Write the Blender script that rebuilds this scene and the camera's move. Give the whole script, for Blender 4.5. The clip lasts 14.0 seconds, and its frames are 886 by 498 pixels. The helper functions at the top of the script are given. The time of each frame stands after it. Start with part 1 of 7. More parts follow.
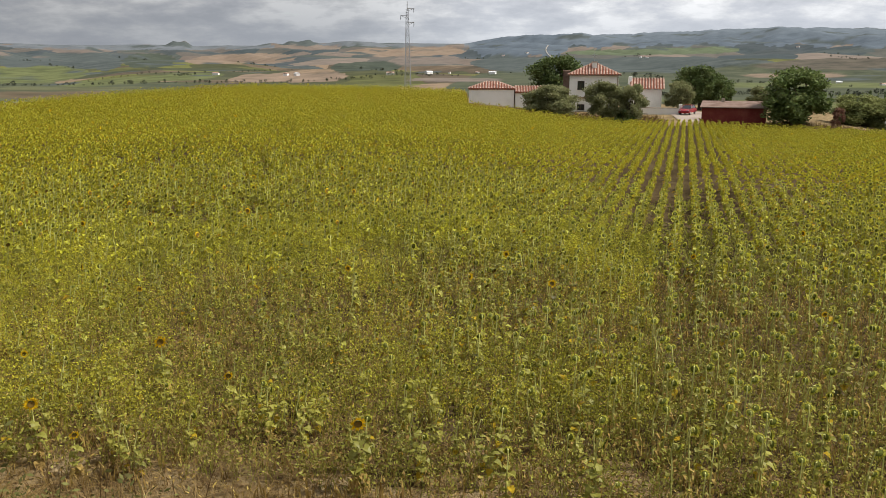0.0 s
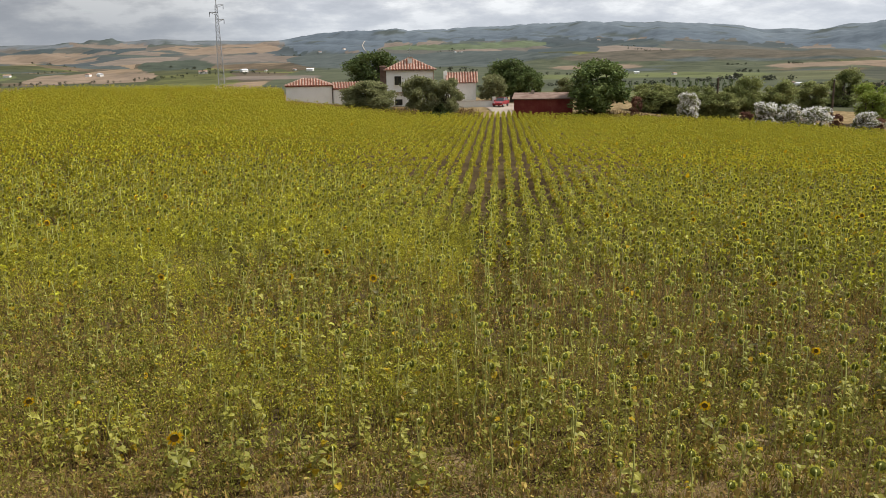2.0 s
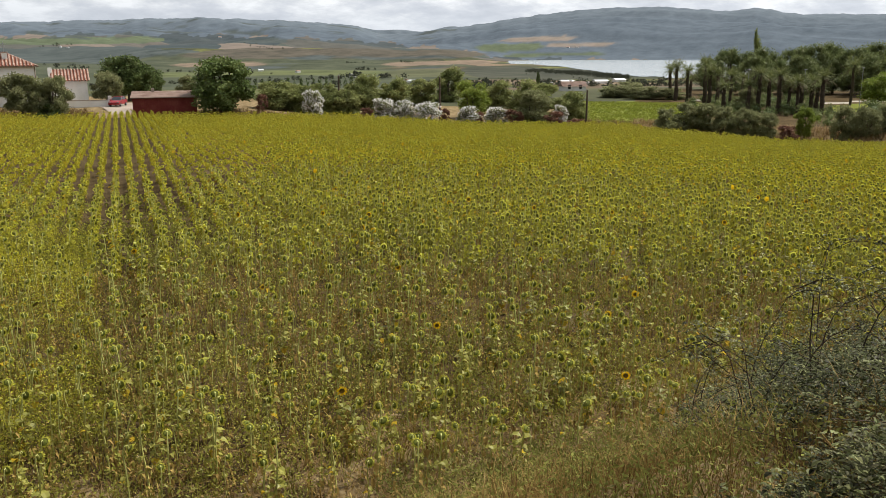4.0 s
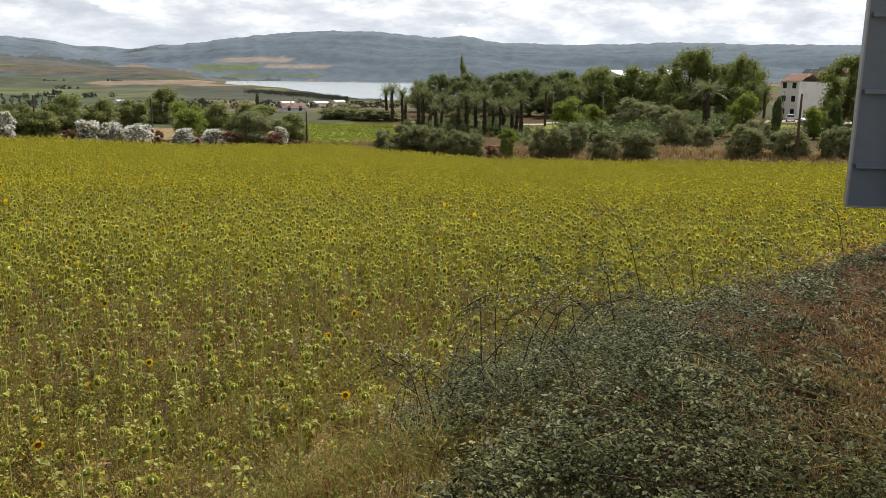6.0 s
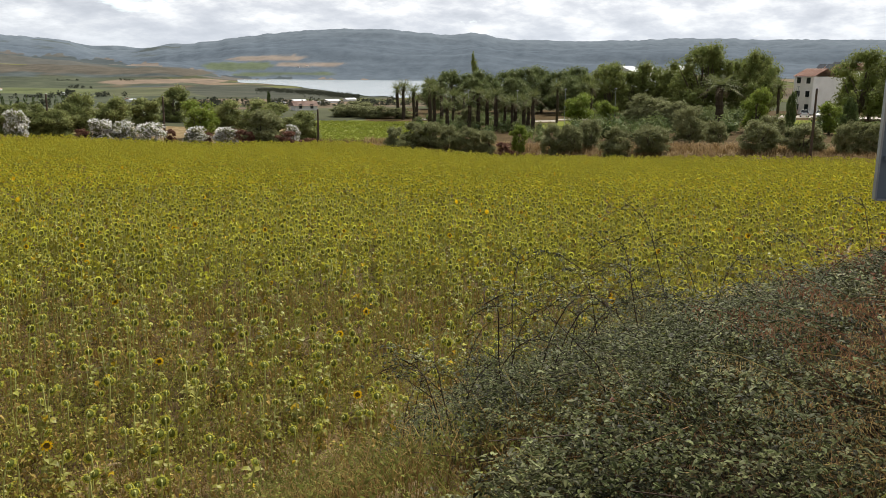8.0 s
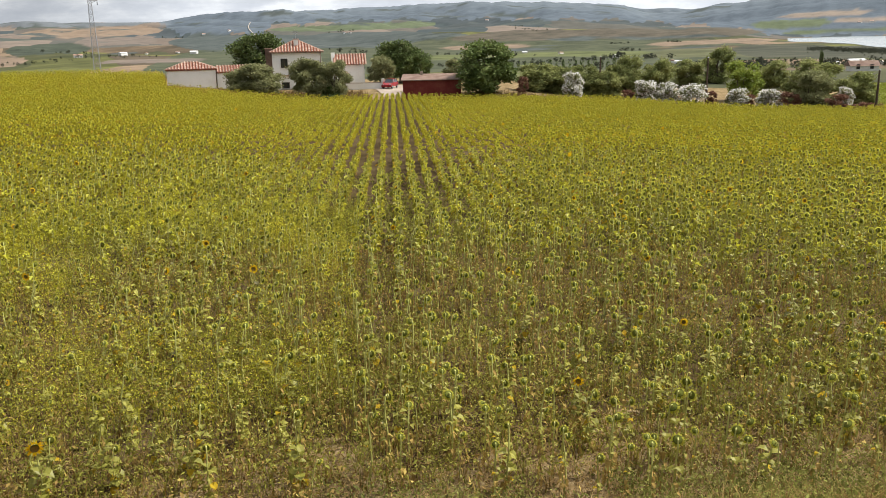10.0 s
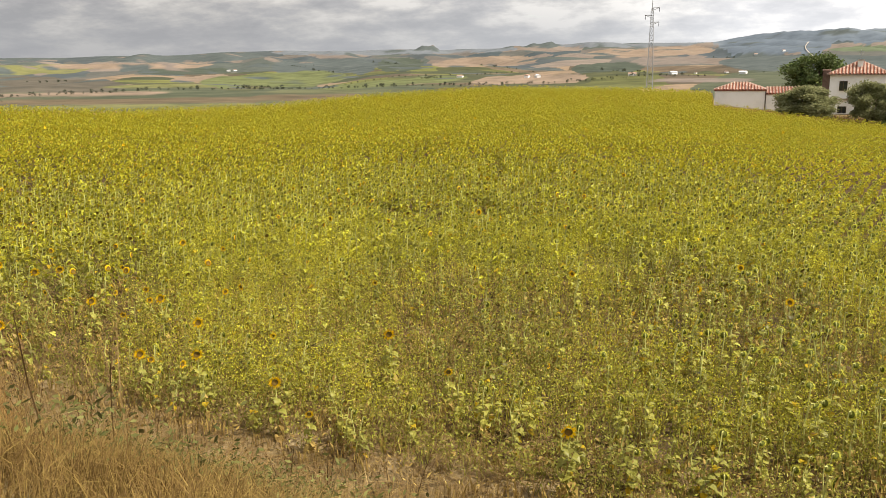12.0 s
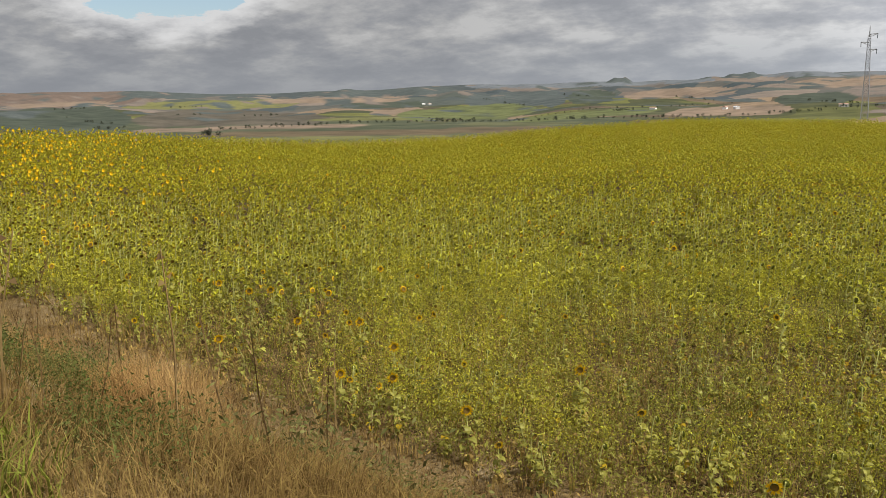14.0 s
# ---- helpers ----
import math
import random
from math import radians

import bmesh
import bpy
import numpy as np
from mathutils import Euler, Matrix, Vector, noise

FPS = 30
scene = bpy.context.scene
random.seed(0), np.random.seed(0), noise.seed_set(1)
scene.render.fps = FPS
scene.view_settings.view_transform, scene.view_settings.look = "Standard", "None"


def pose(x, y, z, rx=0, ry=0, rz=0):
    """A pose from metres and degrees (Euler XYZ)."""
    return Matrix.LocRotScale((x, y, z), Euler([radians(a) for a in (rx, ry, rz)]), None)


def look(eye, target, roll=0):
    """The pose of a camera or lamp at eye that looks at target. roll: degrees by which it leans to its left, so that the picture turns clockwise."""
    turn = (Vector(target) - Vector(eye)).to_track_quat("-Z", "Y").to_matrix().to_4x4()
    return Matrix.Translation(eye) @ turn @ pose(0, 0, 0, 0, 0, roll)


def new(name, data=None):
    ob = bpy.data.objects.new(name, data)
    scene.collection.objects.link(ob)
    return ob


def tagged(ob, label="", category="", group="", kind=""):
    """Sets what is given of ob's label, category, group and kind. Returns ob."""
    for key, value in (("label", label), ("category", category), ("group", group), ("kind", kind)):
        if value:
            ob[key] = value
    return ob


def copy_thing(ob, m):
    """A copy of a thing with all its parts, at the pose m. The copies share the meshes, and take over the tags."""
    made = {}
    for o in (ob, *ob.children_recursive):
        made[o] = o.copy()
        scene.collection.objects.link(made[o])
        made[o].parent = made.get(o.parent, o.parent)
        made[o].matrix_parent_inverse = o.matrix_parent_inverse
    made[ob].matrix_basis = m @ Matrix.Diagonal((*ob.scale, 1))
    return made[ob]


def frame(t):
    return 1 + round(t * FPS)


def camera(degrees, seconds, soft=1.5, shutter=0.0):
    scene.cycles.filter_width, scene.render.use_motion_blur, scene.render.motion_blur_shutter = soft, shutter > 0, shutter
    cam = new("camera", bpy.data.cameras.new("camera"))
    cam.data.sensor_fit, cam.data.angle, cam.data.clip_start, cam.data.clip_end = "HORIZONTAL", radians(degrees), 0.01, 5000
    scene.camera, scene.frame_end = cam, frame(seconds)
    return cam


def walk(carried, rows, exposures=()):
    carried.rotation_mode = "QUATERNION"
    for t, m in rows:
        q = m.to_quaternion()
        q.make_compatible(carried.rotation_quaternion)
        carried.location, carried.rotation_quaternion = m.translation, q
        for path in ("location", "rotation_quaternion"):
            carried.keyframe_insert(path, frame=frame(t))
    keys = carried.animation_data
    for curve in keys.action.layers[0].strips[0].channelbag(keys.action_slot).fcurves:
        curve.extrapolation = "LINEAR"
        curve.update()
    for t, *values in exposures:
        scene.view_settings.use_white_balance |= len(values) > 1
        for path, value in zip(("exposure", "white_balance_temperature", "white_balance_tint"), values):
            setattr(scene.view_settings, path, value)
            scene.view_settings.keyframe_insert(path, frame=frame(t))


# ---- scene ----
# ---- camera ----
FOV = 56.1
ROWS = [
    (0, -0.292, 0.129, -0.169, 0.01, -12.63, 0.08),
    (0.5, -0.268, 0.068, -0.143, -1.81, -12.70, -1.32),
    (1, -0.196, 0.078, -0.163, -4.47, -12.81, -1.39),
    (1.5, -0.110, 0.076, -0.155, -8.23, -12.95, -1.23),
    (2, -0.069, 0.072, -0.166, -12.00, -12.96, -0.83),
    (2.5, -0.076, 0.026, -0.155, -16.56, -13.22, -0.97),
    (3, -0.042, -0.045, -0.136, -21.38, -13.40, -0.78),
    (3.5, 0.077, -0.002, -0.162, -30.30, -13.49, -1.09),
    (3.7, 0.098, 0.010, -0.172, -33.28, -13.43, -0.66),
    (5.8, 0.198, -0.238, -0.073, -53.90, -12.10, 0.63),
    (6, 0.250, -0.234, -0.086, -56.00, -11.76, 0.93),
    (6.5, 0.337, -0.235, -0.101, -60.97, -11.48, 1.30),
    (7, 0.382, -0.236, -0.117, -62.75, -11.35, 0.86),
    (7.2, 0.406, -0.232, -0.119, -62.88, -11.27, 0.83),
    (9.3, 0.435, 0.161, -0.186, -29.91, -14.17, -1.82),
    (9.5, 0.416, 0.107, -0.161, -26.89, -14.33, -2.30),
    (10, 0.285, 0.032, -0.100, -19.25, -14.34, -1.23),
    (10.5, 0.199, 0.110, -0.118, -10.16, -14.08, -0.80),
    (11, 0.075, 0.108, -0.098, -0.63, -13.82, -0.44),
    (11.5, -0.037, 0.155, -0.113, 8.85, -13.37, -1.10),
    (12, -0.104, 0.062, -0.063, 16.30, -12.44, -0.73),
    (12.5, -0.149, -0.005, -0.038, 19.88, -11.33, -0.44),
    (13, -0.190, -0.018, -0.016, 23.38, -10.54, -0.11),
    (13.5, -0.236, -0.033, -0.019, 27.40, -10.00, -0.50),
    (14, -0.257, -0.036, -0.030, 29.18, -10.06, -1.18),
]
cam = camera(FOV, 14.0, soft=0.75)
EYE_Z = 6.0
EXPOSURES = [(0.0, 0.15, 6500, 10), (3.0, 0.17, 6450, 9), (6.0, 0.3, 6450, 9), (6.5, 0.27, 6450, 9), (7.2, 0.2, 6450, 9), (9.5, 0.43, 6450, 9), (10.4, 0.58, 6700, 10), (11.0, 0.72, 6950, 11), (11.6, 0.72, 7000, 11), (12.5, 0.5, 6950, 11), (13.0, 0.4, 6800, 11), (14.0, 0.14, 6600, 10)]
walk(cam, [(t, pose(x, y, EYE_Z + z, 90 + pitch, 0, yaw) @ pose(0, 0, 0, 0, 0, roll)) for t, x, y, z, yaw, pitch, roll in ROWS], EXPOSURES)

# ---- light ----
SUN_AZ, SUN_EL = 88.0, 52.0          # degrees clockwise from +y, degrees up


def aim(az, el):
    a, e = radians(az), radians(el)
    return Vector((math.sin(a) * math.cos(e), math.cos(a) * math.cos(e), math.sin(e)))


sun = new("sun", bpy.data.lights.new("sun", "SUN"))
sun.data.energy, sun.data.angle, sun.data.color = 4.8, radians(1.5), (1.0, 0.94, 0.84)
sun.matrix_world = look(aim(SUN_AZ, SUN_EL) * 100, (0, 0, 0))


class Nodes:
    """A short hand for node trees."""

    def __init__(self, tree):
        self.t = tree
        tree.nodes.clear()

    def add(self, kind, out=0, **inputs):
        n = self.t.nodes.new(kind)
        for k, v in inputs.items():
            if k == "_operation":
                n.operation = v
                continue
            s = n.inputs[int(k[1:])] if k[0] == "i" and k[1:].isdigit() else n.inputs[k.replace("_", " ")]
            if isinstance(v, bpy.types.NodeSocket):
                self.t.links.new(v, s)
            else:
                s.default_value = v
        return n.outputs[out]

    def math(self, op, a, b=0.0, clamp=False):
        n = self.t.nodes.new("ShaderNodeMath")
        n.operation, n.use_clamp = op, clamp
        for s, v in zip(n.inputs, (a, b)):
            if isinstance(v, bpy.types.NodeSocket):
                self.t.links.new(v, s)
            else:
                s.default_value = v
        return n.outputs[0]

    def ramp(self, fac, stops, interp="LINEAR"):
        n = self.t.nodes.new("ShaderNodeValToRGB")
        n.color_ramp.interpolation = interp
        e = n.color_ramp.elements
        while len(e) < len(stops):
            e.new(0.5)
        for el, (p, c) in zip(e, stops):
            el.position, el.color = p, (*c, 1) if len(c) == 3 else c
        self.t.links.new(fac, n.inputs[0])
        return n.outputs[0]

    def mix(self, fac, a, b, mode="MIX"):
        n = self.t.nodes.new("ShaderNodeMix")
        n.data_type, n.blend_type = "RGBA", mode
        for s, v in ((n.inputs[0], fac), (n.inputs[6], a), (n.inputs[7], b)):
            if isinstance(v, bpy.types.NodeSocket):
                self.t.links.new(v, s)
            else:
                s.default_value = v if isinstance(v, float) else (*v, 1)
        return n.outputs[2]

    def noise(self, coord, scale, detail=3.0, rough=0.55, distortion=0.0):
        return self.add("ShaderNodeTexNoise", 0, Vector=coord, Scale=scale, Detail=detail, Roughness=rough, Distortion=distortion)


world = bpy.data.worlds.new("sky")
scene.world = world
world.use_nodes = True
w = Nodes(world.node_tree)
nishita = world.node_tree.nodes.new("ShaderNodeTexSky")
nishita.sky_type, nishita.sun_disc, nishita.sun_elevation, nishita.sun_rotation = "NISHITA", False, radians(SUN_EL), radians(SUN_AZ)
blue = nishita.outputs[0]
blue = w.mix(1.0, blue, (0.30, 0.30, 0.30), "MULTIPLY")
way = w.add("ShaderNodeTexCoord", 0)
sep = w.add("ShaderNodeSeparateXYZ", 0, Vector=way).node
up = w.math("ADD", w.math("MAXIMUM", sep.outputs[2], 0.0), 0.27)
flat = w.add("ShaderNodeCombineXYZ", 0, X=w.math("DIVIDE", sep.outputs[0], up), Y=w.math("DIVIDE", sep.outputs[1], up))
shape = w.noise(flat, 1.5, 8.0, 0.6, 0.1)
tone = w.noise(w.add("ShaderNodeVectorMath", 0, _operation="ADD", i0=flat, i1=(7.3, 2.1, 0.0)), 3.6, 10.0, 0.60, 0.0)
cloud = w.ramp(tone, [(0.37, (0.64, 0.67, 0.73)), (0.47, (0.78, 0.805, 0.86)), (0.54, (0.96, 0.975, 1.0)), (0.62, (1.2, 1.21, 1.22))])
cover = w.ramp(shape, [(0.28, (0, 0, 0)), (0.36, (1, 1, 1))])
# a long gap of blue in the west
GAP_AZ, GAP_UP = radians(-47.0), math.sin(radians(8.0))
side = w.add("ShaderNodeVectorMath", 1, _operation="DOT_PRODUCT", i0=way, i1=(math.cos(GAP_AZ), -math.sin(GAP_AZ), 0.0))
ahead = w.add("ShaderNodeVectorMath", 1, _operation="DOT_PRODUCT", i0=way, i1=(math.sin(GAP_AZ), math.cos(GAP_AZ), 0.0))
across = w.math("POWER", w.math("ABSOLUTE", w.math("DIVIDE", side, 0.085)), 2.0)
upward = w.math("POWER", w.math("ABSOLUTE", w.math("DIVIDE", w.math("SUBTRACT", sep.outputs[2], GAP_UP), 0.045)), 2.0)
gap = w.math("SUBTRACT", w.math("SUBTRACT", w.math("MULTIPLY", tone, 5.0), 1.5), w.math("ADD", across, upward))
gap = w.math("ADD", gap, w.math("MULTIPLY", w.math("MINIMUM", ahead, 0.0), 50.0))
cover = w.mix(w.ramp(gap, [(0.02, (0, 0, 0)), (0.16, (1, 1, 1))]), cover, (0.0, 0.0, 0.0))
haze = w.ramp(sep.outputs[2], [(0.0, (1, 1, 1)), (0.03, (0.75, 0.75, 0.75)), (0.075, (0, 0, 0))])
# sunlit heaped cloud round that gap
edge_light = w.ramp(w.math("ADD", w.math("MULTIPLY", gap, 0.4), 1.0), [(0.30, (0, 0, 0)), (0.95, (1, 1, 1))])
cloud = w.mix(w.math("MULTIPLY", edge_light, 0.75), cloud, (1.9, 1.92, 1.95))
sky = w.mix(cover, blue, cloud)
# brighter cloud on the side of the sun
sunward = w.ramp(w.math("ADD", w.math("MULTIPLY", sep.outputs[0], 0.5), 0.5), [(0.10, (0.36, 0.36, 0.36)), (0.25, (0.37, 0.37, 0.37)), (0.45, (0.50, 0.505, 0.51)), (0.53, (0.73, 0.735, 0.74)), (0.93, (0.86, 0.86, 0.86))])
sky = w.mix(1.0, w.mix(w.math("MULTIPLY", haze, 0.8), sky, (0.67, 0.72, 0.80)), sunward, "MULTIPLY")
bg = w.add("ShaderNodeBackground", 0, Color=sky, Strength=1.0)
w.t.links.new(bg, w.t.nodes.new("ShaderNodeOutputWorld").inputs[0])


# ---- materials ----
def material(name, colours, scale=1.0, rough=0.8, bump=0.0, bump_scale=None, through_light=0.0, island=0.0, metal=0.0, per_object=0.0, spec=0.1, detail=4.0):
    """A noise-mottled surface: colours from dark to light over noise of that scale (1/m), a second finer grain, optional relief,
    light through thin leaves, and a change of tone from piece to piece."""
    m = bpy.data.materials.new(name)
    m.use_nodes = True
    n = Nodes(m.node_tree)
    co = n.add("ShaderNodeNewGeometry", 0)
    big = n.noise(co, scale, detail)
    fine = n.noise(co, scale * 9.0, 3.0)
    fac = n.math("ADD", n.math("MULTIPLY", big, 0.7), n.math("MULTIPLY", fine, 0.3))
    k = len(colours)
    col = n.ramp(fac, [(0.33 + 0.34 * i / max(k - 1, 1), c) for i, c in enumerate(colours)])
    if island:
        isl = n.add("ShaderNodeNewGeometry", 8)
        v = n.math("ADD", n.math("MULTIPLY", isl, 2 * island), 1.0 - island)
        hue = n.math("ADD", n.math("MULTIPLY", isl, 0.06 * island), 0.5 - 0.03 * island)
        col = n.add("ShaderNodeHueSaturation", 0, Hue=hue, Value=v, Color=col)
    if per_object:
        rnd = n.add("ShaderNodeObjectInfo", 5)
        col = n.add("ShaderNodeHueSaturation", 0, Value=n.math("ADD", n.math("MULTIPLY", rnd, 2 * per_object), 1.0 - per_object), Color=col)
    p = n.add("ShaderNodeBsdfPrincipled", 0, Base_Color=col, Roughness=rough, Metallic=metal).node
    p.inputs["Specular IOR Level"].default_value = spec
    if bump:
        h = n.noise(co, bump_scale or scale * 6, 5.0, 0.6)
        b = n.add("ShaderNodeBump", 0, Strength=0.8, Distance=bump, Height=h)
        n.t.links.new(b, p.inputs["Normal"])
    surf = p.outputs[0]
    if through_light:
        tr = n.add("ShaderNodeBsdfTranslucent", 0, Color=col)
        surf = n.add("ShaderNodeMixShader", 0, i0=through_light, i1=surf, i2=tr)
    n.t.links.new(surf, n.t.nodes.new("ShaderNodeOutputMaterial").inputs[0])
    return m


# Dark brown, so that bare gaps between the plants read as shade.
SOIL = material("soil", [(0.040, 0.027, 0.012), (0.072, 0.050, 0.024), (0.125, 0.092, 0.050)], 0.5, 0.95, 0.05, 7, spec=0.03)
# Soil under the brambles, with the thicket's shade put into its dark colour.
SHADED_SOIL = material("shaded_soil", [(0.018, 0.014, 0.008), (0.035, 0.027, 0.016), (0.06, 0.046, 0.028)], 3.0, 0.95, 0.04, 14, spec=0.03)
DRY_GROUND = material("dry_ground", [(0.11, 0.078, 0.038), (0.205, 0.15, 0.078), (0.32, 0.245, 0.14)], 0.9, 0.95, 0.05, 9, spec=0.03)
STRAW = material("straw", [(0.12, 0.075, 0.03), (0.22, 0.145, 0.06), (0.34, 0.24, 0.11)], 2.0, 0.75, through_light=0.25, island=0.35, spec=0.1)
STEM = material("sunflower_stem", [(0.31, 0.32, 0.095), (0.47, 0.46, 0.165)], 3.0, 0.6, island=0.25)
# Duller, shaded copy of LEAF for near plants: brightness by distance is painted in.
NEAR_LEAF = material("near_sunflower_leaf", [(0.165, 0.158, 0.030), (0.26, 0.245, 0.042), (0.38, 0.352, 0.066)], 0.25, 0.5, through_light=0.4, island=0.5, spec=0.3)
LEAF = material("sunflower_leaf", [(0.24, 0.224, 0.021), (0.335, 0.303, 0.025), (0.43, 0.38, 0.031)], 0.10, 0.75, through_light=0.4, island=0.14, spec=0.05)
OLD_LEAF = material("withered_leaf", [(0.17, 0.11, 0.04), (0.32, 0.22, 0.07), (0.46, 0.34, 0.11)], 1.5, 0.8, through_light=0.25, island=0.4, spec=0.05)
HEAD_BACK = material("flower_head_back", [(0.088, 0.102, 0.021), (0.155, 0.168, 0.034)], 3.0, 0.8, island=0.3, spec=0.05)
HEAD_FACE = material("seed_face", [(0.13, 0.082, 0.020), (0.23, 0.15, 0.035)], 20.0, 0.9, spec=0.05)
BRACT = material("bract", [(0.43, 0.415, 0.055), (0.58, 0.55, 0.085)], 3.0, 0.6, through_light=0.55, island=0.2, spec=0.1)
PETAL = material("petal", [(0.72, 0.42, 0.01), (0.85, 0.58, 0.02)], 3.0, 0.6, through_light=0.35, island=0.1)
WEED = material("weed_leaf", [(0.15, 0.15, 0.033), (0.235, 0.23, 0.046), (0.35, 0.33, 0.075)], 0.3, 0.65, through_light=0.35, island=0.35, spec=0.06)


# ---- mesh helpers ----
def mesh_object(name, verts, faces, mats, index=None, parent=None, smooth=False):
    """faces: an (n, k) array, or a list of such arrays with different k."""
    me = bpy.data.meshes.new(name)
    groups = faces if isinstance(faces, list) else [faces]
    groups = [np.asarray(g, np.int32) for g in groups if len(g)]
    verts = np.asarray(verts, np.float32)
    me.vertices.add(len(verts))
    me.vertices.foreach_set("co", verts.ravel())
    loops = np.concatenate([g.ravel() for g in groups])
    sizes = np.concatenate([np.full(len(g), g.shape[1], np.int32) for g in groups])
    me.loops.add(len(loops))
    me.loops.foreach_set("vertex_index", loops)
    me.polygons.add(len(sizes))
    me.polygons.foreach_set("loop_start", np.concatenate([[0], np.cumsum(sizes)[:-1]]).astype(np.int32))
    for m in mats:
        me.materials.append(m)
    if index is not None:
        me.polygons.foreach_set("material_index", np.asarray(index, np.int32))
    me.polygons.foreach_set("use_smooth", np.full(len(sizes), smooth, bool))
    me.update(calc_edges=True)
    ob = new(name, me)
    ob.parent = parent
    return ob


class Shape:
    """Vertices and triangles or quads with a material slot each; grows by numpy."""

    def __init__(self):
        self.v, self.f3, self.f4, self.m3, self.m4, self.n = [], [], [], [], [], 0

    def put(self, v, f, slot=0):
        v, f = np.asarray(v, np.float32), np.asarray(f, np.int32)
        self.v.append(v)
        (self.f3 if f.shape[1] == 3 else self.f4).append(f + self.n)
        (self.m3 if f.shape[1] == 3 else self.m4).append(np.full(len(f), slot, np.int32))
        self.n += len(v)
        return self

    def join(self, other, slot=None):
        base = self.n
        self.v.append(other.verts())
        for a, b in ((self.f3, other.f3), (self.f4, other.f4)):
            a += [f + base for f in b]
        for a, b in ((self.m3, other.m3), (self.m4, other.m4)):
            a += [m if slot is None else m * 0 + slot for m in b]
        self.n += other.n
        return self

    def verts(self):
        return np.concatenate(self.v) if self.v else np.zeros((0, 3), np.float32)

    def moved(self, m):
        s = Shape()
        s.join(self)
        a = np.array(m)
        s.v = [s.verts() @ a[:3, :3].T + a[:3, 3]]
        return s

    def tris(self):
        f3 = np.concatenate(self.f3) if self.f3 else np.zeros((0, 3), np.int32)
        m3 = np.concatenate(self.m3) if self.m3 else np.zeros(0, np.int32)
        f4 = np.concatenate(self.f4) if self.f4 else np.zeros((0, 4), np.int32)
        m4 = np.concatenate(self.m4) if self.m4 else np.zeros(0, np.int32)
        return f3, m3, f4, m4

    def make(self, name, mats, parent=None, smooth=False):
        f3, m3, f4, m4 = self.tris()
        return mesh_object(name, self.verts(), [f3, f4], mats, np.concatenate([m3, m4]), parent, smooth)


def stamp(shapes, places, turns, sizes, pick, leans=None):
    """One Shape out of many copies: each place takes the shape pick[i], turned about z, leaning, scaled by sizes (n, 3)."""
    out = Shape()
    for k, s in enumerate(shapes):
        ii = np.nonzero(pick == k)[0]
        if not len(ii):
            continue
        v = s.verts()
        c, n_ = np.cos(turns[ii])[:, None], np.sin(turns[ii])[:, None]
        p = v[None] * sizes[ii][:, None, :]
        x, y, z = p[..., 0], p[..., 1], p[..., 2]
        if leans is not None:
            x = x + leans[ii, :1] * z
            y = y + leans[ii, 1:] * z
        q = np.stack([c * x - n_ * y, n_ * x + c * y, z], -1) + places[ii][:, None, :]
        f3, m3, f4, m4 = s.tris()
        off = (np.arange(len(ii)) * len(v))[:, None, None] + out.n
        out.v.append(q.reshape(-1, 3).astype(np.float32))
        if len(f3):
            out.f3.append((f3[None] + off).reshape(-1, 3)), out.m3.append(np.tile(m3, len(ii)))
        if len(f4):
            out.f4.append((f4[None] + off).reshape(-1, 4)), out.m4.append(np.tile(m4, len(ii)))
        out.n += len(ii) * len(v)
    return out


def tube(points, radii, sides=6, cap=True):
    """A tapered tube along points."""
    s, pts = Shape(), np.asarray(points, float)
    k, ring = len(pts), []
    tang = np.gradient(pts, axis=0)
    for p, t, r in zip(pts, tang, np.broadcast_to(radii, k)):
        t = t / (np.linalg.norm(t) + 1e-9)
        a = np.cross(t, (0.31, 0.95, 0.05) if abs(t[1]) < 0.9 else (1, 0, 0))
        a /= np.linalg.norm(a)
        b = np.cross(t, a)
        ang = np.arange(sides) * 2 * np.pi / sides
        ring.append(p + r * (np.cos(ang)[:, None] * a + np.sin(ang)[:, None] * b))
    f = [(i * sides + j, i * sides + (j + 1) % sides, (i + 1) * sides + (j + 1) % sides, (i + 1) * sides + j) for i in range(k - 1) for j in range(sides)]
    s.put(np.concatenate(ring), f)
    if cap:
        for i in (0, k - 1):
            v = np.vstack([ring[i], pts[i]])
            s.put(v, [(j, (j + 1) % sides, sides) for j in range(sides)])
    return s


def box(x0, x1, y0, y1, z0, z1, bevel=0.0):
    s = Shape()
    if bevel <= 0:
        v = [(x, y, z) for z in (z0, z1) for x, y in ((x0, y0), (x1, y0), (x1, y1), (x0, y1))]
        return s.put(v, [(3, 2, 1, 0), (4, 5, 6, 7), (0, 1, 5, 4), (1, 2, 6, 5), (2, 3, 7, 6), (3, 0, 4, 7)])
    bm = bmesh.new()
    bmesh.ops.create_cube(bm, size=1.0)
    bmesh.ops.transform(bm, matrix=Matrix.Translation(((x0 + x1) / 2, (y0 + y1) / 2, (z0 + z1) / 2)) @ Matrix.Diagonal((x1 - x0, y1 - y0, z1 - z0, 1)), verts=bm.verts)
    bmesh.ops.bevel(bm, geom=bm.edges[:], offset=bevel, segments=2, affect="EDGES", profile=0.6)
    bmesh.ops.triangulate(bm, faces=bm.faces[:])
    bm.verts.index_update()
    s.put([v.co[:] for v in bm.verts], [[v.index for v in f.verts] for f in bm.faces])
    bm.free()
    return s


def thing(name, label, category, m=None, group="", kind=""):
    e = new(name)
    e.matrix_basis = m or Matrix()
    return tagged(e, label, category, group, kind)


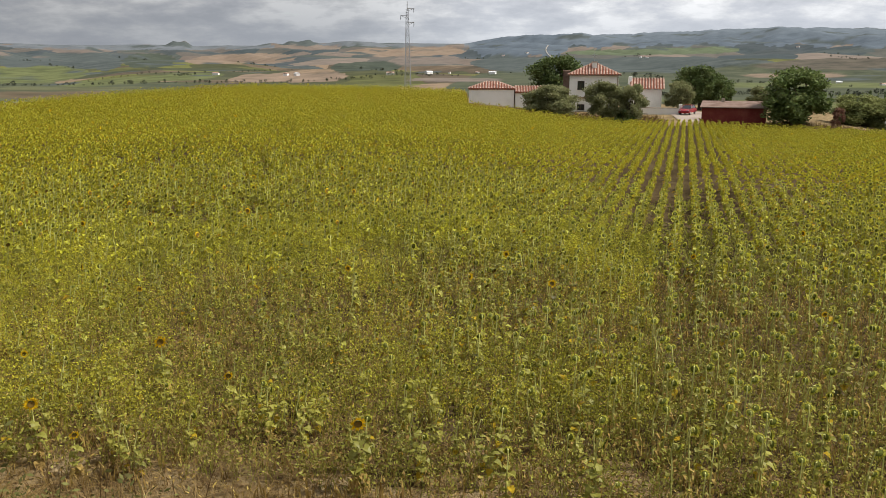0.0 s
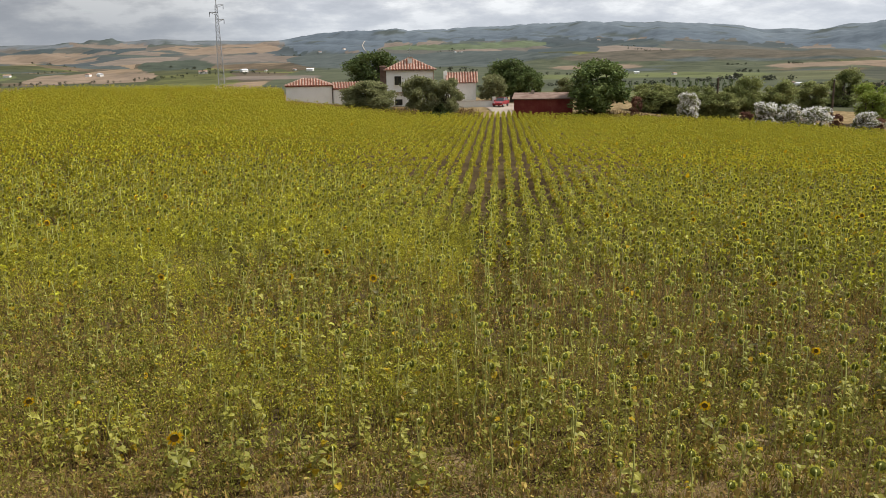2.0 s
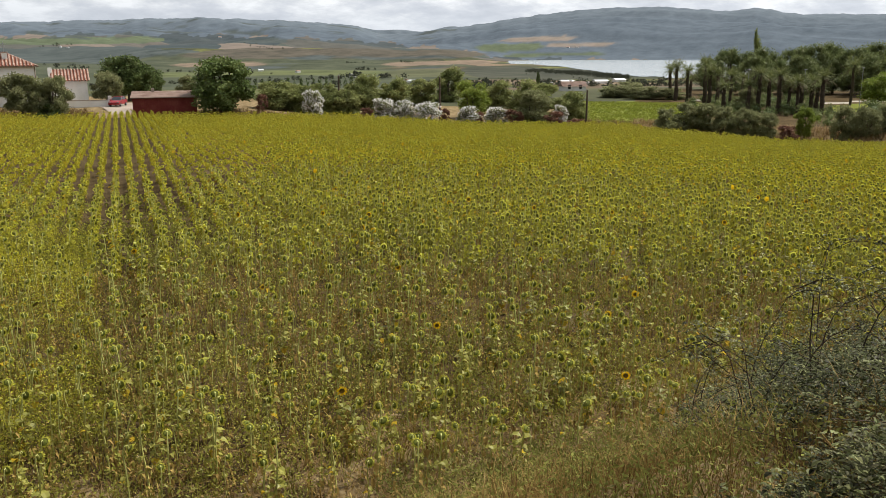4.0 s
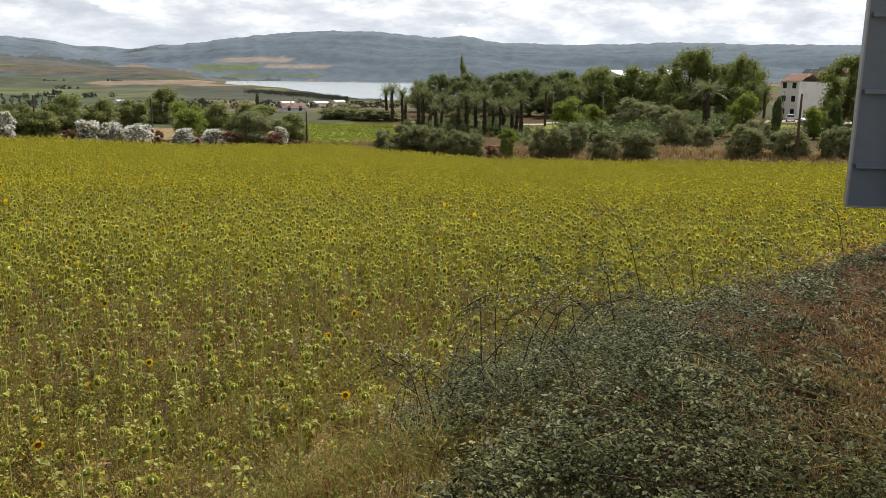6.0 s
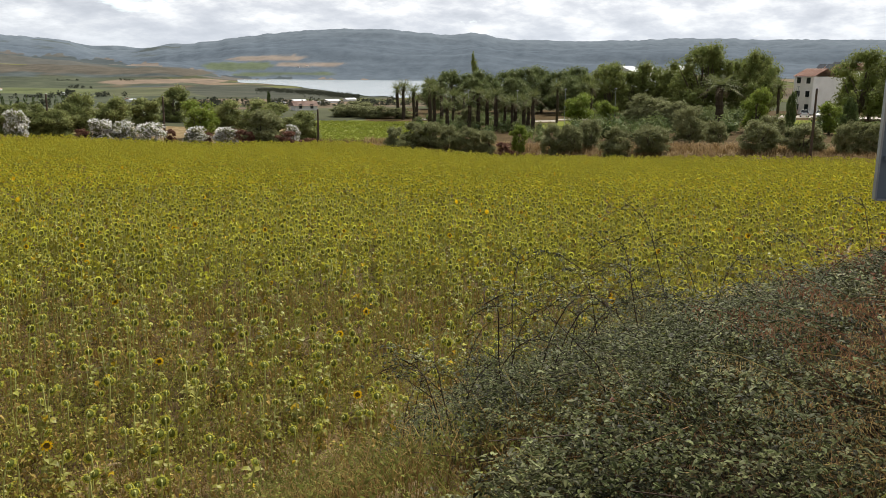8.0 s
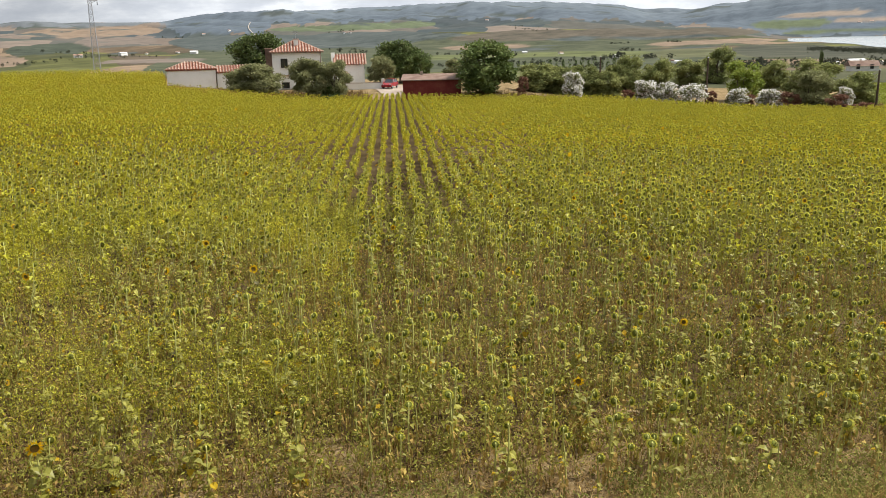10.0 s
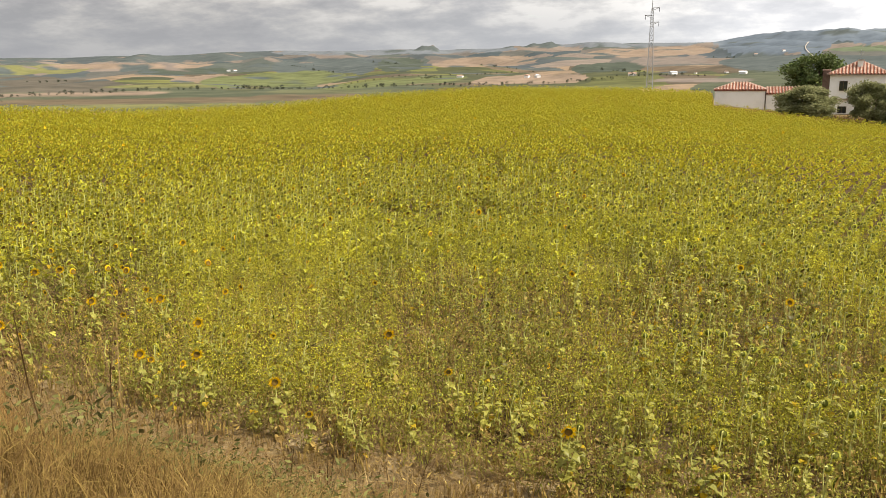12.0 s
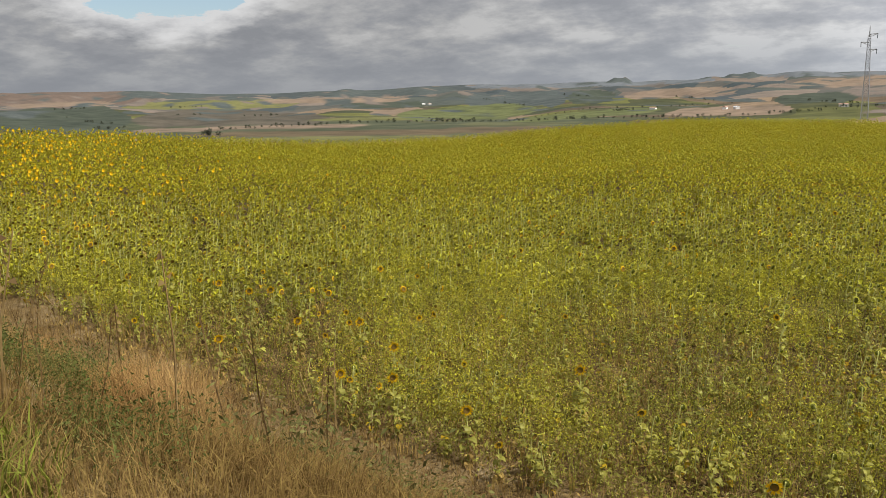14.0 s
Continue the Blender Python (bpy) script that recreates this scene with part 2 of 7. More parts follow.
def part(name, shape, mat, parent, label="", smooth=False):
    ob = shape.make(name, mat if isinstance(mat, list) else [mat], parent, smooth)
    return tagged(ob, label) if label else ob


# ---- the lie of the land ----
BANK_AZ = radians(10.0)
BN = np.array([math.sin(BANK_AZ), math.cos(BANK_AZ)])
BU = np.array([math.cos(BANK_AZ), -math.sin(BANK_AZ)])
CROP_START = 9.95
# azimuth, distance of the field's far edge, ground height there
EDGE = np.array([
    (-75, 70, 4.6), (-57, 80, 3.6), (-50, 95, 2.6), (-43, 105, 1.15), (-36, 115, 0.0), (-28, 125, -0.15), (-20.7, 145, 0.45), (-13, 160, 1.1), (-3.3, 165, 0.4),
    (1.35, 160, -0.1), (1.5, 124, -0.6), (3, 121, -0.8), (8, 117, -1.75), (12, 114, -2.2), (17.4, 112, -2.0), (25, 103, -2.15), (30, 106, -2.6), (39, 110, -4.0), (49, 112, -4.2),
    (52, 110, -4.7), (59.4, 105, -5.1), (67, 100, -4.5), (81, 90, -2.8), (105, 80, -1.0), (130, 70, 0.0)])
# azimuth and height in degrees of the far skyline
SKYLINE = np.array([
    (-80, 0.9), (-56.6, 0.94), (-48.6, 1.04), (-43.4, 0.72), (-36, 0.88), (-26.4, 1.05), (-20.8, 1.05), (-18.0, 1.06), (-17.45, 1.36), (-17.15, 1.22), (-16.85, 1.38), (-16.3, 0.98), (-12.4, 1.1), (-10.6, 1.20), (-10.2, 1.40), (-9.7, 1.30), (-8.9, 1.42), (-8.6, 1.22),
    (-8.1, 1.16), (-3.2, 1.28), (1.3, 1.26), (4.3, 1.67), (8.1, 1.77), (15.3, 1.94), (21.7, 2.12), (26.9, 2.04), (31.4, 1.72), (32.8, 1.24), (35.1, 1.25), (38.4, 1.62), (41.5, 2.14), (44.8, 2.52),
    (48.3, 2.72), (51.9, 2.74), (55.4, 2.48), (57.1, 2.63), (59, 2.19), (63.2, 2.15), (70.7, 2.27), (81.4, 2.19), (105, 2.0), (150, 1.5)])
SKY_BODY = SKYLINE[~(((SKYLINE[:, 0] > -18.1) & (SKYLINE[:, 0] < -16.1)) | ((SKYLINE[:, 0] > -10.7) & (SKYLINE[:, 0] < -8.5)))]
VALLEY = -19.0


def wave(x, y, seed=0.0):
    """A cheap smooth undulation in -1..1."""
    return (np.sin(x + 1.3 * seed + 1.7 * np.sin(0.6 * y + seed)) + np.sin(0.83 * y + 2.1 * seed + 1.3 * np.sin(0.7 * x - seed)) + np.sin(1.9 * x + 1.1 * y + seed)) / 3


def step(a, b, v):
    u = np.clip((v - a) / (b - a), 0, 1)
    return u * u * (3 - 2 * u)


def height(x, y):
    x, y = np.asarray(x, float), np.asarray(y, float)
    r, az = np.hypot(x, y) + 1e-6, np.degrees(np.arctan2(x, y))
    az = np.where(az > 150, az - 360, az)
    e = [np.interp(az, EDGE[:, 0], EDGE[:, 1]), np.interp(az, EDGE[:, 0], EDGE[:, 2]), np.interp(az, SKY_BODY[:, 0], SKY_BODY[:, 1])]
    e[2] = e[2] + (np.interp(az, SKYLINE[:, 0], SKYLINE[:, 1]) - e[2]) * step(3900, 4280, r)
    e[2] = e[2] + (0.05 * wave(az * 2.1, az * 0.7, 2.0) + 0.035 * wave(az * 6.3, az * 1.9, 5.0)) * step(1.0, 4.0, az)
    field = e[1] * np.clip(r / e[0], 0, 1) ** 1.5 + 0.06 * wave(x * 0.25, y * 0.25, 1.0)
    # beyond the field: the house plot and the park stay level, the rest falls to the valley
    level = np.where(az > 1.2, np.interp(az, [1.2, 2.5, 24, 30, 40, 60, 75, 100], [-0.6, -1.1, -1.2, -2.6, -3.9, -4.0, -2.4, -1.5]), e[1])
    shelf = np.interp(az, [-90, -2, 1, 4, 26, 40, 60, 90], [0, 0, 25, 42, 42, 80, 150, 220])
    past = r - e[0]
    out = e[1] + (level - e[1]) * step(0, 7, past)
    fall = np.interp(az, [-90, 0, 5, 30, 60, 90], [380, 380, 330, 560, 420, 420])
    out = out + (VALLEY - out) * step(0, 1, np.clip((past - shelf) / fall, 0, 1)) ** 0.8
    z = np.where(past < 0, field, out)
    # far hills up to the skyline
    top = 6 + 4300 * np.tan(np.radians(e[2]))
    rise = np.clip((r - 1500) / 2800, 0, 1.1)
    hills = (14 * wave(x / 260, y / 210, 2.0) + 8 * wave(x / 95, y / 120, 5.0)) * step(700, 1500, r) * (1 - 0.75 * step(3300, 4300, r))
    wet = step(36, 42, az) * (1 - step(66, 72, az)) * (1 - step(2700, 3100, r))
    z = z + (top - VALLEY) * rise ** 1.6 * (1 - wet * 1.0) + hills * (1 - wet) + 5 * wave(x / 150, y / 150, 3.0) * step(3600, 4200, r)
    z = z + (20 * wave(x / 150, y / 120, 8.0) + 9 * wave(x / 55, y / 60, 1.5)) * step(2300, 3000, r) * (1 - step(3950, 4280, r)) * (1 - wet)
    z = z - np.clip(r - 4350, 0, None) * 0.3
    beyond = step(28, 31, az) * (1 - step(38, 41, az)) * step(4480, 4620, r)
    z = z + beyond * (6 + r * np.tan(np.radians(1.5 + 0.25 * wave(az * 0.8, az * 0.3, 1.0))) - z)
    # the road bank
    s = x * BN[0] + y * BN[1]
    u = x * BU[0] + y * BU[1]
    bank = 4.42 * (1 - step(0.6, 9.6, s)) + (0.10 * wave(x * 1.1, y * 1.1, 4.0) + 0.05 * wave(x * 3.1, y * 2.7, 7.0)) * step(0.8, 2.0, s) * (1 - step(9, 11, s))
    z = z * step(4, 13, s) + bank
    return z


def bramble_depth(u_, s_):
    """Height of the thicket above the bank."""
    lo_ = np.interp(u_, [2.0, 3.4, 5, 6.5, 19], [0.9, 0.2, -0.3, -0.6, -0.6])
    hi_ = np.interp(u_, [3.0, 5.5, 8, 12, 19], [4.2, 6.1, 6.7, 6.6, 6.4])
    rag = 0.45 * wave(u_ * 1.9, s_ * 2.1, 3.0) + 0.35 * wave(u_ * 5.3, s_ * 4.9, 1.0)
    m_ = step(0.0, 0.6, s_ - lo_ + rag) * step(0.0, 0.9, hi_ - s_ + rag) * step(0.1, 1.9, u_ - 0.88 * s_ + 1.3 * rag) * (1 - 0.75 * step(7.5, 11.5, u_))
    low = 1 - 0.45 * step(5.5, 7.5, u_) * step(4.6, 3.0, s_)
    low = low + 1.0 * np.exp(-((u_ - 6.2) / 1.3) ** 2 - ((s_ - 0.55) / 0.6) ** 2)
    return low * m_ * (0.34 + 0.10 * step(1.0, 2.5, s_) + 0.105 * np.clip(s_ - 2.5, 0, 3.2)) * (1.0 + 0.34 * wave(u_ * 1.3, s_ * 1.5, 1.0) + 0.40 * wave(u_ * 4.1, s_ * 3.7, 2.0) + 0.34 * wave(u_ * 9.0, s_ * 8.0, 5.0))


def ground_at(az, elev, r0=30.0):
    """Distance at which a line of sight from the bank at that azimuth and elevation meets the ground."""
    r = np.geomspace(r0, 4400, 3000)
    a = radians(az)
    z = height(r * math.sin(a), r * math.cos(a))
    hit = np.nonzero(z >= EYE_Z + r * math.tan(radians(elev)))[0]
    return float(r[hit[0]]) if len(hit) else 4300.0


# ---- ground ----
azs = np.concatenate([np.arange(-75, -60, 1.0), np.arange(-60, 93, 0.24), np.arange(93, 105, 1.0), np.arange(105, 285, 5.0)])
rs = np.concatenate([np.arange(0.4, 16, 0.4), 16 * 1.03 ** np.arange(1, 151), np.geomspace(1360, 4800, 135)])
rs = np.unique(rs[rs < 4801])
ga, gr = np.radians(azs)[None, :], rs[:, None]
gx, gy = gr * np.sin(ga), gr * np.cos(ga)
gz = height(gx, gy)
verts = np.concatenate([np.stack([gx, gy, gz], -1).reshape(-1, 3), [[0, 0, float(height(0.0, 0.0))]]])
na, nr = len(azs), len(rs)
i, j = np.meshgrid(np.arange(nr - 1), np.arange(na), indexing="ij")
quads = np.stack([i * na + j, i * na + (j + 1) % na, (i + 1) * na + (j + 1) % na, (i + 1) * na + j], -1).reshape(-1, 4)
fan = np.array([(nr * na, k, (k + 1) % na) for k in range(na)])[:, ::-1]
mid = verts[quads].mean(1)
mr, maz = np.hypot(mid[:, 0], mid[:, 1]), np.degrees(np.arctan2(mid[:, 0], mid[:, 1]))
ms = mid[:, 0] * BN[0] + mid[:, 1] * BN[1]
edge = np.interp(maz, EDGE[:, 0], EDGE[:, 1])
slot = np.where(mr < edge + 1, 0, np.where(mr < edge + 40, 1, 2))
# paler ground runs in under the first plants: sunlit soil, done by colour
slot[ms < CROP_START + 1.3 + 0.5 * np.sin(mid[:, 0] * 1.1) + 0.4 * np.sin(mid[:, 0] * 2.7 + 1)] = 1
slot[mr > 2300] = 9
slot[(maz > 50) & (maz < 92) & (mr > edge + 13 + 2 * np.sin(maz * 2)) & (mr < edge + 130)] = 0
def patchwork(name, tones, scale, rough_grain=1.0):
    m = bpy.data.materials.new(name)
    m.use_nodes = True
    n = Nodes(m.node_tree)
    co = n.add("ShaderNodeNewGeometry", 0)
    warp = n.add("ShaderNodeTexNoise", 1, Vector=co, Scale=0.003, Detail=2.0)
    co2 = n.add("ShaderNodeVectorMath", 0, _operation="ADD", i0=co, i1=n.add("ShaderNodeVectorMath", 0, _operation="MULTIPLY", i0=warp, i1=(160.0, 160.0, 0.0)))
    flat_ = n.add("ShaderNodeVectorMath", 0, _operation="MULTIPLY", i0=co2, i1=(1.0, 0.8, 0.0))
    cell = n.add("ShaderNodeTexVoronoi", 1, Vector=flat_, Scale=scale)
    pick = n.add("ShaderNodeSeparateColor", 0, Color=cell)
    col = n.ramp(pick, [(k / len(tones), c) for k, c in enumerate(tones)], "CONSTANT")
    grain = n.noise(co, 0.02, 6.0, 0.65)
    laid = n.t.nodes.new("ShaderNodeVertexColor")
    laid.layer_name = "tract"
    cover = n.math("MAXIMUM", laid.outputs[1], 0.02)
    tract = n.add("ShaderNodeVectorMath", 0, _operation="DIVIDE", i0=laid.outputs[0], i1=n.add("ShaderNodeCombineXYZ", 0, X=cover, Y=cover, Z=cover))
    col = n.mix(n.ramp(laid.outputs[1], [(0.35, (0, 0, 0)), (0.65, (1, 1, 1))]), col, tract)
    col = n.mix(1.0, col, n.ramp(grain, [(0.3, (1 - 0.45 * rough_grain, 1 - 0.42 * rough_grain, 1 - 0.40 * rough_grain)), (0.7, (1 + 0.25 * rough_grain, 1 + 0.22 * rough_grain, 1 + 0.2 * rough_grain))]), "MULTIPLY")
    p = n.add("ShaderNodeBsdfPrincipled", 0, Base_Color=col, Roughness=1.0)
    p.node.inputs["Specular IOR Level"].default_value = 0.03
    n.t.links.new(p, n.t.nodes.new("ShaderNodeOutputMaterial").inputs[0])
    return m


FAR = patchwork("far_fields", [(0.07, 0.075, 0.04), (0.10, 0.105, 0.045), (0.13, 0.10, 0.07), (0.065, 0.072, 0.045), (0.13, 0.135, 0.05), (0.10, 0.082, 0.06), (0.22, 0.165, 0.115), (0.08, 0.085, 0.05)], 0.008)
# Bluer, greyer and weaker in grain: distance haze is put into these field colours.
HAZY = patchwork("hazy_hill_fields", [(0.06, 0.075, 0.08), (0.10, 0.10, 0.09), (0.16, 0.132, 0.112), (0.07, 0.082, 0.085), (0.12, 0.11, 0.098), (0.08, 0.092, 0.082), (0.185, 0.155, 0.132), (0.065, 0.078, 0.085)], 0.0045, 0.55)
MEADOW = material("meadow", [(0.10, 0.12, 0.024), (0.145, 0.165, 0.032), (0.20, 0.21, 0.045)], 0.12, 0.95, 0.15, 2.0, spec=0.03, detail=7.0)
PALE = material("pale_track", [(0.30, 0.27, 0.23), (0.40, 0.36, 0.31)], 0.05, 0.9)

# colours of far woods, ploughland, stubble and crops, with distance haze mixed in
HAZY_WOOD, DUSK, BROWN, EARTH, STUBBLE, PINK, GREEN, OLIVE, DARK = (0.104, 0.128, 0.156), (0.078, 0.092, 0.090), (0.125, 0.098, 0.065), (0.10, 0.09, 0.072), (0.215, 0.165, 0.125), (0.16, 0.135, 0.118), (0.116, 0.131, 0.060), (0.105, 0.11, 0.062), (0.062, 0.074, 0.058)
RIDGE_HAZE = (0.135, 0.15, 0.165)
RUSSET, CROP = (0.135, 0.105, 0.088), (0.150, 0.150, 0.065)
FADED, SPIT, VALE, SLOPE = (0.225, 0.19, 0.16), (0.072, 0.076, 0.058), (0.078, 0.088, 0.058), (0.105, 0.128, 0.08)
# each tract: azimuths, and how far above or below eye level it lies, in degrees, at its western and eastern end
FAR_WEST = [
    (VALE, -60.0, -28.0, -2.9, -0.9, -2.9, -1.0), (RUSSET, -60.0, -46.5, 0.15, 1.3, 0.3, 1.3), (DUSK, -50.0, -39.0, 0.55, 1.2, 0.6, 1.1), (DARK, -60.0, -49.2, -1.25, 0.15, -1.35, -0.02),
    (STUBBLE, -56.2, -50.2, 0.12, 0.36, 0.2, 0.46), (EARTH, -49.3, -36.4, -1.3, -0.12, -1.4, -0.62), (CROP, -49.9, -38.6, -0.15, 0.26, -0.2, 0.42), (STUBBLE, -41.6, -31.2, 0.08, 0.34, 0.03, 0.42),
    (DUSK, -38.0, -28.0, 0.42, 0.95, 0.45, 1.02), (DARK, -36.0, -30.0, -0.35, 0.02, -0.4, 0.02), (STUBBLE, -34.0, -30.2, -0.85, -0.55, -0.75, -0.35), (CROP, -38.0, -30.5, -1.15, -0.95, -1.2, -0.98),
    (STUBBLE, -49.4, -43.4, -1.62, -1.34, -1.6, -1.42), (STUBBLE, -45.5, -34.0, -1.52, -1.34, -1.6, -1.36),
]
WEST = [
    (VALE, -29.5, -16.0, -2.8, -1.2, -2.8, -1.3),
    (RIDGE_HAZE, -27.5, -11.0, 0.74, 1.2, 0.78, 1.3), (DUSK, -27.6, -20.6, -0.5, 0.5, -0.5, 0.55), (PINK, -24.7, -21.1, 0.56, 0.76, 0.6, 0.78), (EARTH, -27.8, -23.6, -1.28, -0.36, -1.1, -0.6),
    (DARK, -20.6, -17.4, -0.42, 0.5, -0.2, 0.52), (GREEN, -30.6, -24.0, -1.15, -0.75, -1.3, -0.7), (BROWN, -46.5, -22.0, -1.98, -1.68, -2.35, -1.95), (CROP, -47.0, -24.0, -2.3, -2.0, -2.7, -2.4),
]
NORTH_WEST = [
    (GREEN, -24.4, -14.4, -1.62, -1.2, -0.98, -0.55), (STUBBLE, -16.9, -9.8, -0.15, 0.36, 0.0, 0.66), (STUBBLE, -14.3, -6.4, -1.35, -0.85, -1.2, -0.55), (OLIVE, -28.0, -17.6, -1.72, -1.45, -1.75, -1.55),
    (BROWN, -29.0, -21.2, -2.05, -1.75, -2.05, -1.78), (OLIVE, -29.0, -22.6, -2.5, -2.12, -2.45, -2.2), (GREEN, -32.2, -22.5, -1.25, -0.5, -1.0, -0.22), (DUSK, -18.4, -16.0, 0.98, 1.5, 0.98, 1.5),
]
NORTH = [
    (VALE, 0.0, 40.0, -2.7, -0.4, -2.7, 0.1), (RIDGE_HAZE, -9.0, 1.0, 1.04, 1.5, 1.06, 1.5), (HAZY_WOOD, 2.0, 8.0, 0.45, 1.9, 1.0, 2.2), (STUBBLE, -6.6, 1.5, 0.4, 0.9, 0.45, 1.02),
    (PINK, -3.8, 1.2, -0.15, 0.3, -0.1, 0.4), (DARK, -7.6, -2.8, -0.63, 0.0, -0.5, 0.06), (PINK, -2.9, 4.0, -1.25, -1.05, -1.25, -1.0), (DUSK, -11.2, -8.2, 1.10, 1.5, 1.10, 1.5),
    (DUSK, 1.7, 19.2, -0.62, 0.36, -0.55, 0.40),
]
EAST = [
    (SLOPE, 8.1, 19.2, 0.50, 0.8, 0.55, 1.02), (STUBBLE, 19.4, 25.4, -0.88, -0.66, -0.86, -0.62), (GREEN, 17.0, 34.0, -1.5, -1.2, -1.5, -1.15), (EARTH, 20.0, 40.0, -0.45, 0.25, -0.4, 0.2),
    (FADED, 40.8, 45.9, 0.62, 0.86, 0.75, 1.08), (FADED, 43.8, 48.5, 0.30, 0.52, 0.40, 0.64), (SLOPE, 39.3, 43.8, 0.02, 0.5, 0.1, 0.6), (SLOPE, 41.0, 48.0, -0.34, -0.15, -0.2, -0.02),
    (STUBBLE, 33.0, 40.9, -0.92, -0.64, -0.76, -0.5), (OLIVE, 33.0, 42.4, -1.7, -1.1, -1.6, -1.0), (BROWN, 33.0, 42.0, -1.12, -0.98, -1.1, -0.95), (SPIT, 38.0, 49.4, -1.7, -0.90, -1.85, -1.12),
]
vr, vaz = np.hypot(verts[:, 0], verts[:, 1]), np.degrees(np.arctan2(verts[:, 0], verts[:, 1]))
vel = np.degrees(np.arctan2(verts[:, 2] - EYE_Z, vr))
tract = np.zeros((len(verts), 4))


def lay(colour, weight):
    k_ = np.clip(weight, 0, 1)[:, None]
    tract[:] = tract * (1 - k_) + np.array([*colour, 1.0]) * k_


# woods over all the high ground in the north-east, their blue haze painted in
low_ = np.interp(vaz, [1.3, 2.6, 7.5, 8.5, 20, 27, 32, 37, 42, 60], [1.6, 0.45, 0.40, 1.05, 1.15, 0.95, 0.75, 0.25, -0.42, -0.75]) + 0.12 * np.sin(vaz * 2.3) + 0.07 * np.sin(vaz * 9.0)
lay(HAZY_WOOD, (0.5 + (vel - low_) / 0.08) * (vr > 2300) * (vaz > 1.3))
# shade of the relief and pale haze along the crests, painted on the wooded hills
relief_shade = wave(vaz * 0.9 + 0.02 * verts[:, 2], verts[:, 2] / 26, 3.0) + 0.7 * wave(vaz * 2.6, verts[:, 2] / 11, 6.0)
lay((0.078, 0.100, 0.124), (relief_shade - 0.15) * 1.3 * (vr > 2300) * (vel > low_) * (vaz > 1.3) * 0.18)
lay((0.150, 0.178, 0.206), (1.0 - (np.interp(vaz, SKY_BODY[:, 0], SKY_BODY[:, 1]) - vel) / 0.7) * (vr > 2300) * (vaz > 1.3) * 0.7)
# hollows and hedges run dark between the fields
fold = wave(verts[:, 0] / 75, verts[:, 1] / 48, 4.0) + 0.6 * wave(verts[:, 0] / 31, verts[:, 1] / 27, 7.0)
for k, (tone_, a0, a1, l0, h0, l1, h1) in enumerate(FAR_WEST + WEST + NORTH_WEST + NORTH + EAST):
    u_ = (vaz - a0) / (a1 - a0)
    rag = 0.30 * np.sin(7 * u_ + k) + 0.20 * np.sin(19 * u_ + 2.0 * k) + 0.14 * np.sin(47 * u_ + k)
    lo_, hi_ = l0 + (l1 - l0) * u_, h0 + (h1 - h0) * u_
    lo_, hi_ = lo_ + rag * (hi_ - lo_) * 0.22, hi_ + np.roll(rag, 3) * (hi_ - lo_) * 0.22
    taper = np.clip(np.minimum(u_, 1 - u_) * 7, 0, 1)
    mid_el, half_ = (lo_ + hi_) / 2, (hi_ - lo_) / 2 * taper ** 0.6
    lay(tone_, (0.5 + np.minimum((half_ - abs(vel - mid_el)) / 0.05, np.minimum(vaz - a0, a1 - vaz) / 0.5)) * (vr > 260))
lay(DUSK, (0.5 + (fold - 0.62) / 0.2) * (vr > 1300) * (vaz < 38) * 0.85)
lay(PINK, (0.5 + (-fold - 0.78) / 0.2) * (vr > 2400) * (vaz < 1) * 0.8)
# meadow, lawns, park path and road
for a0, a1, r0, r1, k in ((46.3, 54.5, 120, 172, 6), (61.5, 66.5, 150, 172, 6), (76.0, 86.0, 138, 176, 6), (54.0, 68.0, 178, 183, 8), (74.0, 88.0, 184, 195, 8)):
    w_ = 2.0 * np.sin(maz * 1.3) + 1.2 * np.sin(maz * 3.1)
    slot[(maz > a0 + 0.4 * np.sin(mr * 0.2)) & (maz < a1 + 0.4 * np.sin(mr * 0.17)) & (mr > r0 + w_) & (mr < r1 + (w_ if k == 6 else w_ * 0.98))] = k
# ground below the thicket gets the soil colour darkened for its shade
mu = mid[:, 0] * BU[0] + mid[:, 1] * BU[1]
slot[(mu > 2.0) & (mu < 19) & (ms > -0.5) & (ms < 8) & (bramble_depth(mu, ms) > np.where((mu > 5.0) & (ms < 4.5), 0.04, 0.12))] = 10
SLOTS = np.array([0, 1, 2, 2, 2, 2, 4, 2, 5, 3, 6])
ground = mesh_object("ground", verts, [quads, fan], [SOIL, DRY_GROUND, FAR, HAZY, MEADOW, PALE, SHADED_SOIL], np.concatenate([SLOTS[slot], np.ones(len(fan))]), smooth=True)
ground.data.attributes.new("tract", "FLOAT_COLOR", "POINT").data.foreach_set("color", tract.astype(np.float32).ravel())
tagged(ground, "brown soil field, dry bank and far patchwork farmland", "ground", kind="structure")


